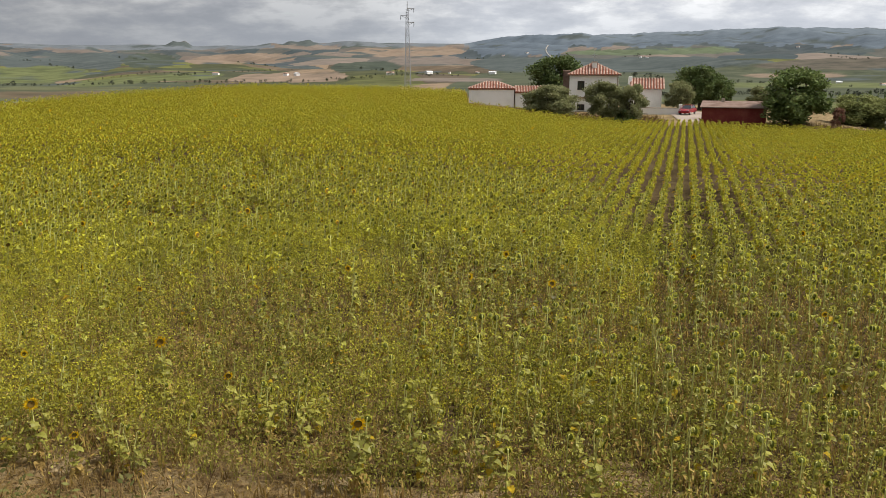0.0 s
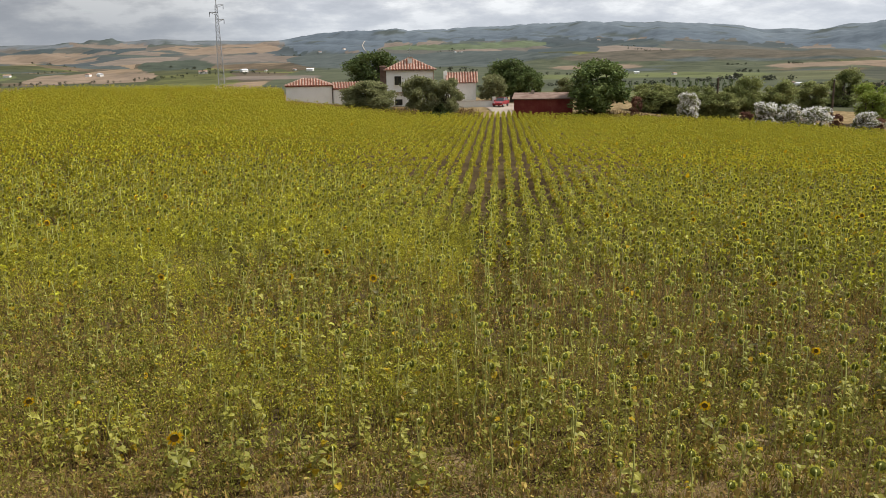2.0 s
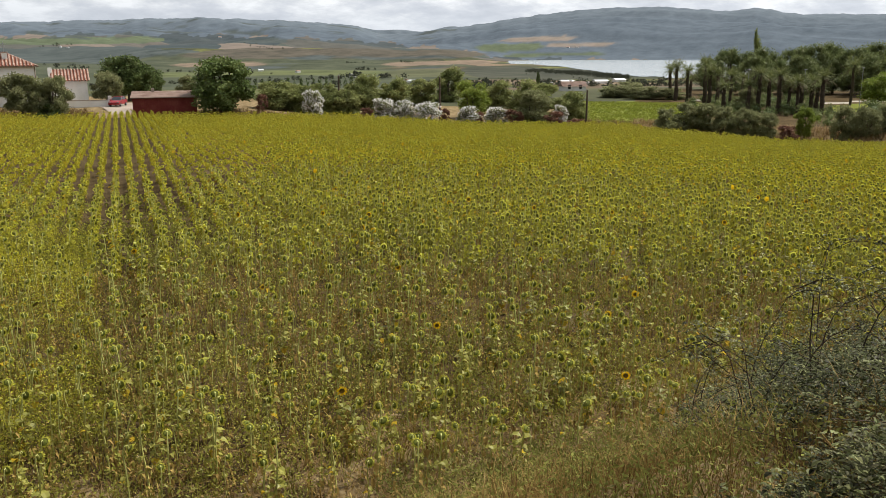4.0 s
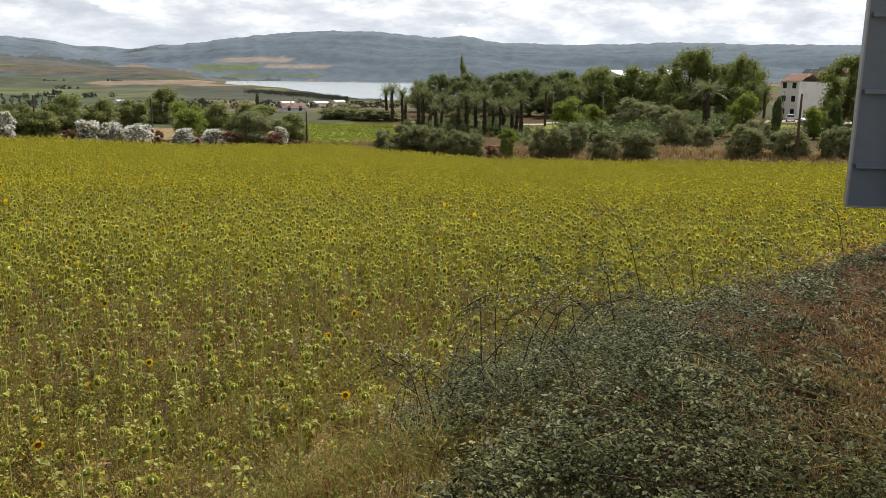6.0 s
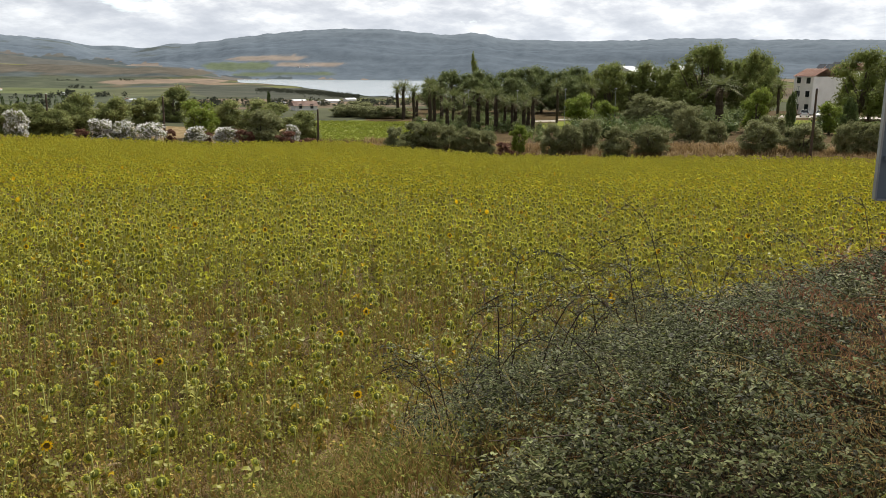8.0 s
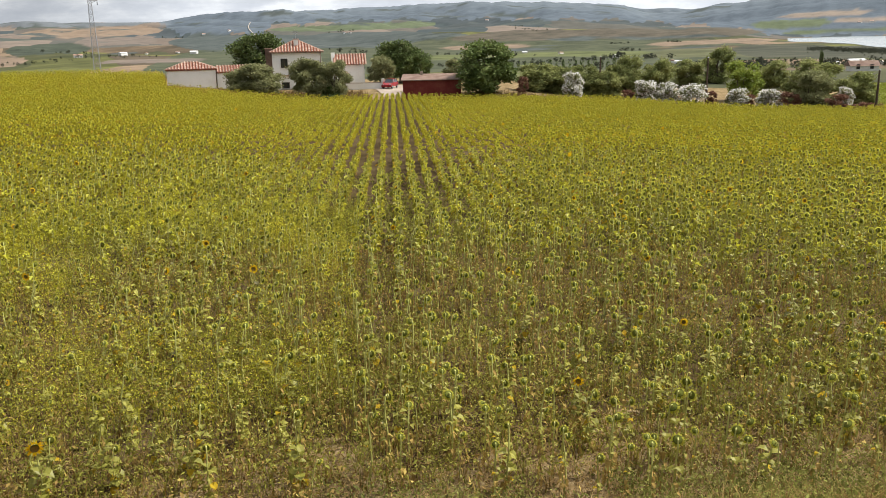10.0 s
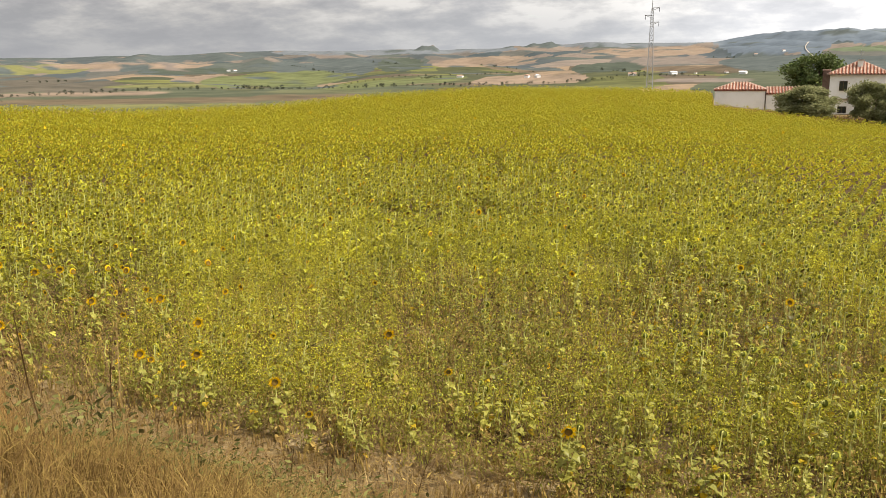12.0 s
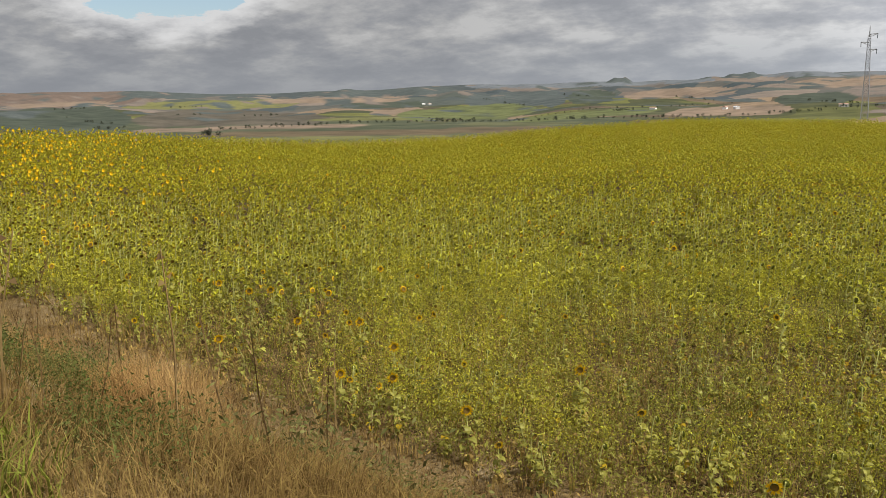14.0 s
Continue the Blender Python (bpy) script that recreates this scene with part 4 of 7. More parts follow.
def card_cloud(rng_, centre, radius, count, size, slot=0, squash=1.0, shell=0.55):
    """Small leaf quads filling a ball, thicker towards its skin."""
    d = rng_.normal(size=(count, 3))
    d /= np.linalg.norm(d, axis=1)[:, None]
    rad = radius * (shell + (1 - shell) * rng_.random(count) ** 0.6) * (0.75 + 0.35 * rng_.random(count))
    c = np.asarray(centre) + d * rad[:, None] * (1, 1, squash)
    a = rng_.normal(size=(count, 3)) + d * 0.2
    a /= np.linalg.norm(a, axis=1)[:, None]
    b = np.cross(a, rng_.normal(size=(count, 3)))
    b /= np.linalg.norm(b, axis=1)[:, None]
    s_ = size * rng_.uniform(0.6, 1.3, (count, 1))
    tip, side = a * s_, b * s_ * 0.45
    v = np.stack([c - tip, c + side, c + tip, c - side], 1).reshape(-1, 3)
    return Shape().put(v, np.arange(count * 4).reshape(-1, 4), slot)


def leaf_heart(rng_, centre, radius, squash=0.85, slot=0):
    """The closed inner mass of a clump: a lumpy ball, hidden under its leaves."""
    lat, lon = 5, 8
    v = [(0.0, 0.0, -1.0)] + [(math.cos(a) * math.cos(b), math.cos(a) * math.sin(b), math.sin(a)) for a in np.linspace(-1.05, 1.05, lat - 1) for b in np.arange(lon) * 2 * math.pi / lon] + [(0.0, 0.0, 1.0)]
    v = np.array(v) * radius * rng_.uniform(0.72, 1.12, (len(v), 1)) * (1, 1, squash) + np.asarray(centre)
    top = len(v) - 1
    s_ = Shape().put(v, [(1 + i * lon + j, 1 + i * lon + (j + 1) % lon, 1 + (i + 1) * lon + (j + 1) % lon, 1 + (i + 1) * lon + j) for i in range(lat - 2) for j in range(lon)], slot)
    return s_.put(v, [(0, 1 + (j + 1) % lon, 1 + j) for j in range(lon)] + [(top, top - lon + j, top - lon + (j + 1) % lon) for j in range(lon)], slot)


arng = np.random.default_rng(3)
CLUMPS = [card_cloud(arng, (0, 0, 0.45), 0.5, 40, 0.16, 0, 0.9, 0.3) for _ in range(4)]


# leaf colour of far trees, greyed by haze mixed into it
HAZY_LEAF = material("hazy_scrub_leaf", [(0.055, 0.062, 0.045), (0.085, 0.09, 0.065)], 0.02, 0.9, through_light=0.2, island=0.2, spec=0.02)


def far_clumps(name, label, az, r, size, mats=(HAZY_LEAF,)):
    x, y = r * np.sin(np.radians(az)), r * np.cos(np.radians(az))
    n = len(x)
    s = stamp(CLUMPS, np.column_stack([x, y, height(x, y) - 0.1]), arng.uniform(0, 6.28, n), size[:, None] * arng.uniform(0.8, 1.2, (n, 3)), arng.integers(0, 4, n))
    return tagged(s.make(name, list(mats)), label, "trees", kind="stuff")


n = 46
az = np.repeat(arng.uniform(-60, 60, n), 9)
r = np.repeat(np.where(az[::9] > 36, arng.uniform(420, 700, n), arng.uniform(700, 2800, n)), 9)
tilt = np.repeat(arng.normal(0, 0.02, n), 9)
off = arng.normal(0, 1.0, 9 * n)
far_clumps("far_trees", "dark lines of trees over the far fields", az + off * 0.6, r * (1 + tilt * off + arng.normal(0, 0.004, 9 * n)), arng.uniform(3, 7, 9 * n))
az = np.concatenate([np.linspace(-44, 1, 170), np.linspace(-30, -4, 80), np.linspace(8, 32, 110)])
r = np.concatenate([np.interp(np.linspace(-44, 1, 170), [-44, -20, 1], [900, 1040, 1150]), np.linspace(1500, 1700, 80), np.linspace(620, 820, 110)])
keep = arng.random(len(az)) < 0.72
far_clumps("hedgerows", "dark hedgerows along valley field borders", (az + arng.normal(0, 0.12, len(az)))[keep], (r * arng.normal(1, 0.012, len(az)))[keep], arng.uniform(2, 5.5, keep.sum()))
az = 42.6 + 6.9 * arng.random(1500) ** 0.8
far_clumps("shore_woods", "dark low woods on the spit beside the lake", az, np.interp(az, [42, 44, 49.5], [1200, 1130, 850]) * arng.normal(1, 0.05, 1500), arng.uniform(1.2, 2.6, 1500), [HAZY_LEAF])
az = arng.uniform(24, 60, 120)
far_clumps("valley_scrub", "scrub and orchard trees below the field", az, arng.uniform(200, 620, 120), arng.uniform(2.0, 4.0, 120))


def gable_house(name, label, m, w_, d_, h_, rise, wall_mat, roof_mat, category="house", group="", windows=0, ridge_x=True):
    e = thing(name, label, category, m, group)
    part("wall", box(-w_ / 2, w_ / 2, -d_ / 2, d_ / 2, -1.5, h_), wall_mat, e)
    o = 0.05 * d_ + 0.15
    v = [(-w_ / 2 - o, -d_ / 2 - o, h_ - 0.05), (w_ / 2 + o, -d_ / 2 - o, h_ - 0.05), (w_ / 2 + o, d_ / 2 + o, h_ - 0.05), (-w_ / 2 - o, d_ / 2 + o, h_ - 0.05),
         (-w_ / 2 - o, 0, h_ + rise), (w_ / 2 + o, 0, h_ + rise)]
    roof = Shape().put(v, [(0, 1, 5, 4), (2, 3, 4, 5), (3, 2, 1, 0)]).put(v, [(0, 4, 3), (1, 2, 5)])
    part("roof", roof, roof_mat, e)
    for k in range(windows):
        x = -w_ / 2 + (k + 0.5) * w_ / windows
        part("window", box(x - 0.4, x + 0.4, -d_ / 2 - 0.03, -d_ / 2 + 0.05, h_ * 0.4, h_ * 0.4 + 1.1), DARK_GLASS, e)
    return e


WHITE_ROOF = material("white_sheet_roof", [(0.62, 0.64, 0.66), (0.74, 0.75, 0.77)], 0.1, 0.6)
for k, (a_, e_) in enumerate([(-30.3, -0.2), (-29.9, -0.18), (-10.5, -0.86), (-9.8, -0.86), (-15.0, -0.8), (-3.6, -0.82), (-1.0, -0.75), (0.4, -0.72), (2.3, -0.68), (3.3, -0.75), (4.0, 0.42), (5.6, 0.62),
                              (13.0, 0.32), (13.4, 0.32), (22.5, 0.95), (25.0, -1.2), (27.4, -1.3), (34.6, -2.0), (35.0, -2.05), (45.4, 0.28), (46.0, 0.3), (31.0, -1.6)]):
    x, y = polar(a_, ground_at(a_, e_, 200.0))
    big = 0.65 if e_ < -1.1 else 0.95
    gable_house("farmhouse", "small white farmhouse far across the valley", on_ground(x, y) @ Matrix.Rotation(radians(k * 37 - a_), 4, "Z"), 11 * big, 6 * big, 3.2 * big, 1.4 * big, WHITEWASH, [TILE, WHITE_ROOF][k % 3 == 0], "farmhouse", "far farmhouses")
for a_, r_, w_ in [(44.0, 640, 13), (45.4, 690, 15), (46.4, 650, 12), (47.6, 700, 16), (48.8, 740, 13)]:
    x, y = polar(a_, r_)
    gable_house("warehouse", "long white-roofed warehouse below the field", on_ground(x, y) @ Matrix.Rotation(radians(-a_ + 25), 4, "Z"), w_ * 0.7, 8, 1.8, 1.2, WHITEWASH, WHITE_ROOF, "warehouse", "warehouses by the lake")
x, y = polar(45.8, 225)
gable_house("bungalow", "low bungalow with a brown hipped roof among trees", on_ground(x, y) @ Matrix.Rotation(radians(-30), 4, "Z"), 6, 4.5, 1.2, 1.2, WHITEWASH, SHED_ROOF, "house", windows=2)


# ---- trees ----
def limb(rng_, base, tip, r0, r1, bend=0.15, sides=6):
    base, tip = np.asarray(base, float), np.asarray(tip, float)
    t = np.linspace(0, 1, 5)[:, None]
    p = base + (tip - base) * t + np.sin(np.pi * t) * rng_.normal(0, bend, 3) * np.linalg.norm(tip - base)
    return tube(p, np.linspace(r0, r1, 5), sides)


def make_tree(name, label, category, seed, leaf, m, trunk_h=0.28, clumps=26, leaves=120, leaf_size=0.035, spread=0.42, blossom=None, group="", low=0.0, stems=1):
    """A tree of unit height and about unit width: trunk and limbs, and a crown of leaf clumps with gaps."""
    rg = np.random.default_rng(seed)
    e = thing(name, label, category, m, group)
    wood, crown = Shape(), Shape()
    for q in range(stems):
        off = rg.normal(0, 0.06 if stems > 1 else 0.0, 2)
        wood.join(limb(rg, (off[0], off[1], -0.06), (off[0] * 1.5 + rg.normal(0, 0.03), off[1] * 1.5, trunk_h), 0.045 / stems ** 0.5, 0.03 / stems ** 0.5, 0.05))
    for k in range(clumps):
        a = k * 2.399 + rg.uniform(-0.4, 0.4)
        zt = rg.uniform(low, 1.0)
        # rounded crown, widest a little above its middle, with an uneven outline
        prof = math.sqrt(max(0.05, 1 - ((zt - 0.45) / 0.62) ** 2))
        rad = spread * prof * rg.uniform(0.35, 1.02)
        cz = trunk_h * 0.75 + (0.93 - trunk_h * 0.75) * zt
        c = (rad * math.cos(a), rad * math.sin(a), cz)
        if k % 3 == 0:
            wood.join(limb(rg, (0, 0, trunk_h * rg.uniform(0.7, 1.0)), (c[0] * 0.8, c[1] * 0.8, c[2] - 0.03), 0.02, 0.005, 0.1, 4))
        size = rg.uniform(0.11, 0.20)
        crown.join(leaf_heart(rg, c, size * 0.46))
        crown.join(card_cloud(rg, c, size * 1.05, int(leaves * 1.45), leaf_size * 0.80, 0, 0.85, 0.35))
        if blossom is not None:
            crown.join(card_cloud(rg, c, 0.21, int(leaves * 0.7), leaf_size * 0.85, 1, 0.9, 0.85))
    part("trunk", wood, BARK, e, smooth=True)
    part("crown", crown, [leaf] + ([blossom] if blossom else []), e)
    return e


def grove(kind, label, category, leaf, places, seeds, group, **kw):
    """places: (x, y, height, half width). The first of each variant is built, the rest are copies."""
    made = []
    for k, (x, y, h_, hw) in enumerate(places):
        m = on_ground(x, y) @ Matrix.Rotation(k * 1.9, 4, "Z")
        if k < seeds:
            e = make_tree(kind, label, category, 100 + 7 * k + len(kind), leaf, m, group=group, **kw)
            made.append(e)
        else:
            e = copy_thing(made[k % seeds], m)
        e.scale = (hw / 0.44, hw / 0.44, h_ * 1.04)
    return made


def by_az(rows):
    return [(*polar(a_, r_), h_, hw) for a_, r_, h_, hw in rows]


FIG_LEAF = material("fig_leaf", [(0.07, 0.105, 0.032), (0.13, 0.175, 0.055), (0.21, 0.25, 0.09)], 0.7, 0.5, through_light=0.3, island=0.4, spec=0.1)
# round the houses
grove("dark_tree", "dense dark green tree behind white houses", "tree", DARK_LEAF, [(18.2, 138.5, 7.7, 4.6), (38.9, 129.2, 6.3, 3.5), (42.6, 133.0, 5.2, 2.6)], 2, "trees round the houses", clumps=56, leaves=150, leaf_size=0.032)
grove("bushy_olive", "round grey-green olive bush on the field edge", "olive tree", OLIVE_LEAF, [(14.4, 117.0, 4.2, 3.6)], 1, "olive trees by the houses", trunk_h=0.10, clumps=60, leaves=200, leaf_size=0.032, low=0.0)
grove("olive_tree", "open-crowned olive tree on the field edge", "olive tree", OLIVE_LEAF, [(20.8, 112.2, 5.2, 2.5), (24.5, 111.4, 5.1, 2.0), (34.2, 123.3, 4.2, 2.1), (45.2, 121.0, 3.6, 1.9)], 2, "olive trees by the houses", trunk_h=0.25, clumps=38, leaves=170, leaf_size=0.034)
grove("dark_shrub", "low dark shrub at an olive tree's foot", "shrub", DARK_LEAF, [(23.2, 110.8, 2.0, 1.5)], 1, "", trunk_h=0.1, clumps=22, leaves=120, leaf_size=0.05)
grove("fig_tree", "broad bright green tree beside the red shed", "tree", FIG_LEAF, [(42.1, 101.6, 6.3, 4.0)], 1, "", trunk_h=0.16, clumps=56, leaves=170, leaf_size=0.034, low=0.0)
# hedge line on the right of the field
HEDGE_LEAF = material("hedge_leaf", [(0.125, 0.15, 0.055), (0.22, 0.24, 0.088), (0.32, 0.33, 0.135)], 0.5, 0.6, through_light=0.35, island=0.35, spec=0.06)
grove("hedge_tree", "dark leafy tree in the hedge line", "tree", HEDGE_LEAF, by_az([(25.9, 116, 3.5, 2.9), (27.7, 116, 3.4, 2.2), (30.6, 118, 3.4, 2.6), (28.9, 118, 3.8, 2.5), (29.7, 117, 3.2, 2.2), (26.8, 119, 3.6, 2.4), (31.8, 121, 5.3, 2.6), (33.8, 123, 5.0, 2.8), (43.3, 127, 5.5, 4.2), (45.7, 123, 4.0, 2.7), (37.5, 165, 6.2, 3.3), (35.8, 150, 4.4, 3.0), (40.8, 150, 4.6, 3.0)]), 3, "trees of the hedge line", trunk_h=0.07, clumps=46, leaves=140, leaf_size=0.034)
grove("green_tree", "bright olive-green tree in the hedge line", "tree", BRIGHT_LEAF, by_az([(39.1, 125, 5.2, 2.9), (60.5, 109, 3.4, 1.35), (64.4, 160, 5.7, 3.2), (75.6, 136, 6.2, 2.3), (66.0, 150, 4.6, 2.2), (79.9, 133, 4.4, 2.0)]), 2, "bright green trees", trunk_h=0.2, clumps=32, leaves=140, leaf_size=0.034)
grove("oleander", "oleander bush covered in white blossom", "oleander", OLIVE_LEAF, by_az([(28.3, 110.5, 3.0, 1.4), (33.1, 112.5, 2.6, 1.65), (34.5, 112.5, 2.5, 1.3), (36.0, 112.5, 2.5, 1.85), (38.9, 113, 2.4, 1.35), (40.7, 113, 2.4, 1.45), (45.0, 115, 2.6, 1.0)]), 2, "white oleanders along the field", trunk_h=0.12, clumps=26, leaves=100, leaf_size=0.05, blossom=WHITE_BLOOM, stems=4)
grove("red_shrub", "reddish-brown shrub between the oleanders", "shrub", RED_LEAF, by_az([(41.9, 113, 2.2, 1.35), (44.7, 113, 2.1, 1.35), (39.6, 113.4, 1.8, 0.9), (32.0, 113.5, 1.4, 0.9), (37.2, 113.5, 1.9, 0.9), (25.0, 108, 2.2, 0.7), (59.5, 107, 2.0, 1.4), (46.2, 113.5, 1.2, 1.2)]), 2, "reddish shrubs along the field", trunk_h=0.12, clumps=18, leaves=90, leaf_size=0.06, stems=3)
grove("hedge_olive", "grey-green olive bush along the field edge", "olive tree", OLIVE_LEAF, by_az([(43.2, 115, 4.5, 2.65), (52.1, 111, 3.3, 1.7), (53.3, 113, 3.6, 1.8), (54.5, 113, 3.4, 1.7), (55.7, 111, 3.4, 1.6), (57.0, 110, 3.4, 1.75), (58.3, 109, 3.0, 1.3), (62.7, 107, 3.7, 1.5), (63.9, 107, 3.4, 1.5), (65.2, 109, 3.5, 1.6), (66.9, 103, 3.6, 1.7), (69.2, 103, 3.3, 2.1)]), 3, "olive bushes along the field", trunk_h=0.05, clumps=46, leaves=130, leaf_size=0.034)
grove("edge_olive", "grey-green olive bush along the field edge", "olive tree", OLIVE_LEAF, by_az([(71.6, 113, 4.5, 2.2), (73.3, 109, 3.0, 1.4), (75.9, 100, 3.3, 2.1), (78.6, 99, 3.1, 2.15), (81.1, 98, 3.4, 1.4), (82.6, 98, 3.4, 1.8), (76.6, 116, 3.2, 1.8), (84.5, 99, 3.4, 1.8), (48.7, 190, 2.6, 3.8), (50.5, 185, 2.6, 3.8), (52.2, 185, 2.2, 3.3), (49.6, 200, 3.0, 3.4), (68.8, 150, 5.4, 4.0), (56.9, 152, 3.8, 1.7), (80.0, 141, 3.6, 1.9), (70.6, 140, 4.6, 3.2)]), 2, "olive bushes along the field", trunk_h=0.05, clumps=46, leaves=130, leaf_size=0.034)
# park
PARK_LEAF = material("park_leaf", [(0.09, 0.118, 0.048), (0.165, 0.195, 0.075), (0.25, 0.28, 0.115)], 0.7, 0.55, through_light=0.35, island=0.35, spec=0.08)
park_rows = [(55.3, 210, 10.1, 4.2), (56.7, 212, 9.5, 3.9), (58.0, 215, 10.4, 4.3), (59.3, 220, 10.2, 4.2), (60.7, 215, 11.0, 4.5), (61.8, 220, 11.3, 3.9), (62.9, 215, 10.0, 4.5), (64.2, 220, 11.0, 4.3), (65.9, 210, 11.6, 5.3), (66.4, 200, 11.2, 4.4), (69.0, 205, 11.6, 4.5), (72.0, 190, 14.6, 6.0), (74.8, 195, 12.0, 3.6), (75.7, 190, 13.2, 4.0), (81.4, 175, 12.6, 4.6), (73.2, 192, 11.5, 4.5), (83.5, 170, 12.0, 5.2), (54.5, 235, 8.0, 4.2), (57.4, 200, 8.6, 3.8), (60.0, 200, 8.8, 3.8), (63.6, 205, 9.0, 4.0), (67.6, 205, 9.6, 4.2), (70.4, 200, 9.8, 4.4), (75.8, 186, 9.0, 3.6), (82.0, 182, 9.0, 4.0)]
grove("park_tree", "tall leafy tree in the park behind the palms", "tree", PARK_LEAF, by_az([q for q in park_rows if q[0] < 65]), 3, "tall park trees", trunk_h=0.15, clumps=54, leaves=150, leaf_size=0.022, spread=0.46)
grove("park_tree", "tall leafy tree in the park behind the palms", "tree", MID_LEAF, by_az([q for q in park_rows if q[0] >= 65]), 3, "tall park trees", trunk_h=0.15, clumps=54, leaves=150, leaf_size=0.022, spread=0.46)
grove("poplar", "slender poplar rising over the park", "poplar", MID_LEAF, by_az([(57.2, 240, 15.0, 1.1)]), 1, "", trunk_h=0.12, clumps=34, leaves=110, leaf_size=0.03, spread=0.42)
grove("cypress", "narrow dark cypress in the park", "cypress", DARK_LEAF, by_az([(77.6, 125, 5.9, 0.7), (81.0, 126, 5.1, 1.1), (43.5, 300, 5.0, 0.7)]), 1, "cypresses", trunk_h=0.05, clumps=40, leaves=120, leaf_size=0.04, spread=0.4)
grove("young_cypress", "short dark columnar cypress in a far row", "cypress", DARK_LEAF, by_az([(23.8 + 0.42 * k, 330 + 4 * (k % 3), 3.4 + (k * 7 % 5) * 0.3, 0.75) for k in range(20)]), 2, "row of young cypresses", trunk_h=0.05, clumps=16, leaves=50, leaf_size=0.05, spread=0.4)


FINE = [leaf_heart(arng, (0, 0, 0.33), 0.28, 0.85, k % 2).join(card_cloud(arng, (0, 0, 0.38), 0.55, 320, 0.048, k % 2, 0.85, 0.4)) for k in range(4)]
az = np.concatenate([arng.uniform(55.5, 86, 200), arng.uniform(53.5, 63.5, 130)])
r = np.concatenate([arng.uniform(118, 178, 200), arng.uniform(140, 185, 130)])
keep = ~((az > 61) & (az < 67) & (r > 145)) & ~((az > 75.5) & (r > 134))
x, y, k = r[keep] * np.sin(np.radians(az[keep])), r[keep] * np.cos(np.radians(az[keep])), keep.sum()
shr = stamp(FINE, np.column_stack([x, y, height(x, y) - 0.1]), arng.uniform(0, 6.28, k), np.where(az[keep] < 64, arng.uniform(1.4, 2.6, k), arng.uniform(2.2, 4.2, k))[:, None] * arng.uniform(0.8, 1.2, (k, 3)), arng.integers(0, 4, k))
tagged(shr.make("park_shrubbery", [DARK_LEAF, PARK_LEAF]), "dense shrubbery under the park palms", "shrubs", kind="stuff")


def make_palm(m, seed, h_, fat, skirt):
    rg = np.random.default_rng(seed)
    e = thing("palm_tree", "tall date palm with a dark shaggy trunk" if skirt else "feathery date palm in the park", "palm tree", m, "park palms")
    k = 12
    z = np.linspace(-0.3, h_, k)
    bulge = fat * (1 + 0.10 * np.cos(np.arange(k) * math.pi))
    if skirt:
        bulge = bulge * np.interp(z / h_, [0, 0.15, 0.7, 0.85, 1], [1.5, 1.5, 1.2, 1.1, 1.2])
    part("trunk", tube(np.column_stack([0.06 * np.sin(z), 0.05 * np.cos(1.3 * z), z]), bulge, 9), PALM_BARK, e)
    live, dead = Shape(), Shape()
    for f_ in range(46):
        a, up_ = f_ * 2.399, -0.5 + 1.85 * (f_ / 45.0) + rg.uniform(-0.1, 0.1)
        ln = rg.uniform(2.2, 2.8)
        t = np.linspace(0, 1, 13)
        out = ln * (t - 0.12 * t * t) * math.cos(up_ * 0.75)
        zz = h_ + ln * (math.sin(up_) * t - (0.14 + 0.26 * math.cos(up_)) * t ** 2.2)
        width = 0.40 * np.sin(np.pi * (0.08 + 0.88 * t)) ** 0.7
        v, fc = [], []
        for q in range(1, 13):
            for sd in (-1, 1):
                k0 = len(v)
                for x, y, z in ((out[q - 1], 0.0, zz[q - 1]), (out[q - 1] * 0.45 + out[q] * 0.55, 0.0, zz[q - 1] * 0.45 + zz[q] * 0.55), (out[q] + 0.12, sd * width[q], zz[q] - width[q] * rg.uniform(0.1, 0.6))):
                    v.append((x * math.cos(a) - y * math.sin(a), x * math.sin(a) + y * math.cos(a), z))
                fc.append((k0, k0 + 1, k0 + 2))
        (dead if up_ < -0.3 else live).put(v, fc)
    part("fronds", live, PALM_LEAF, e)
    part("dead_fronds", dead, DEAD_FROND, e, "hanging brown dead fronds")
    return e


palm_rows = [(52.1, 185, 6.2), (52.5, 180, 6.8), (53.2, 165, 6.2), (54.3, 165, 7.6), (54.6, 160, 6.8), (55.1, 160, 6.4), (55.9, 155, 6.2), (57.6, 150, 6.8), (58.2, 152, 5.9), (58.8, 148, 6.7), (59.4, 150, 5.3),
             (60.1, 150, 4.9), (60.7, 150, 5.6), (61.3, 145, 6.4), (62.9, 170, 7.7), (65.1, 175, 7.2), (53.4, 190, 4.5), (56.6, 175, 5.4), (76.8, 170, 6.9), (55.5, 150, 4.6), (57.0, 149, 4.8), (61.0, 147, 4.6), (59.9, 146, 5.6)]
palms = [make_palm(on_ground(*polar(a_, r_)), 40 + k, h_, 0.27, k % 3 != 2) for k, (a_, r_, h_) in enumerate(palm_rows[:4])]
for k, (a_, r_, h_) in enumerate(palm_rows[4:]):
    src = palms[k % 4]
    e = copy_thing(src, on_ground(*polar(a_, r_)) @ Matrix.Rotation(k * 1.3, 4, "Z"))
    e.scale = (0.95, 0.95, 0.92 * h_ / palm_rows[k % 4][2])
make_palm(on_ground(*polar(73.3, 150)), 71, 6.6, 0.34, False).scale = (1.9, 1.9, 1.05)

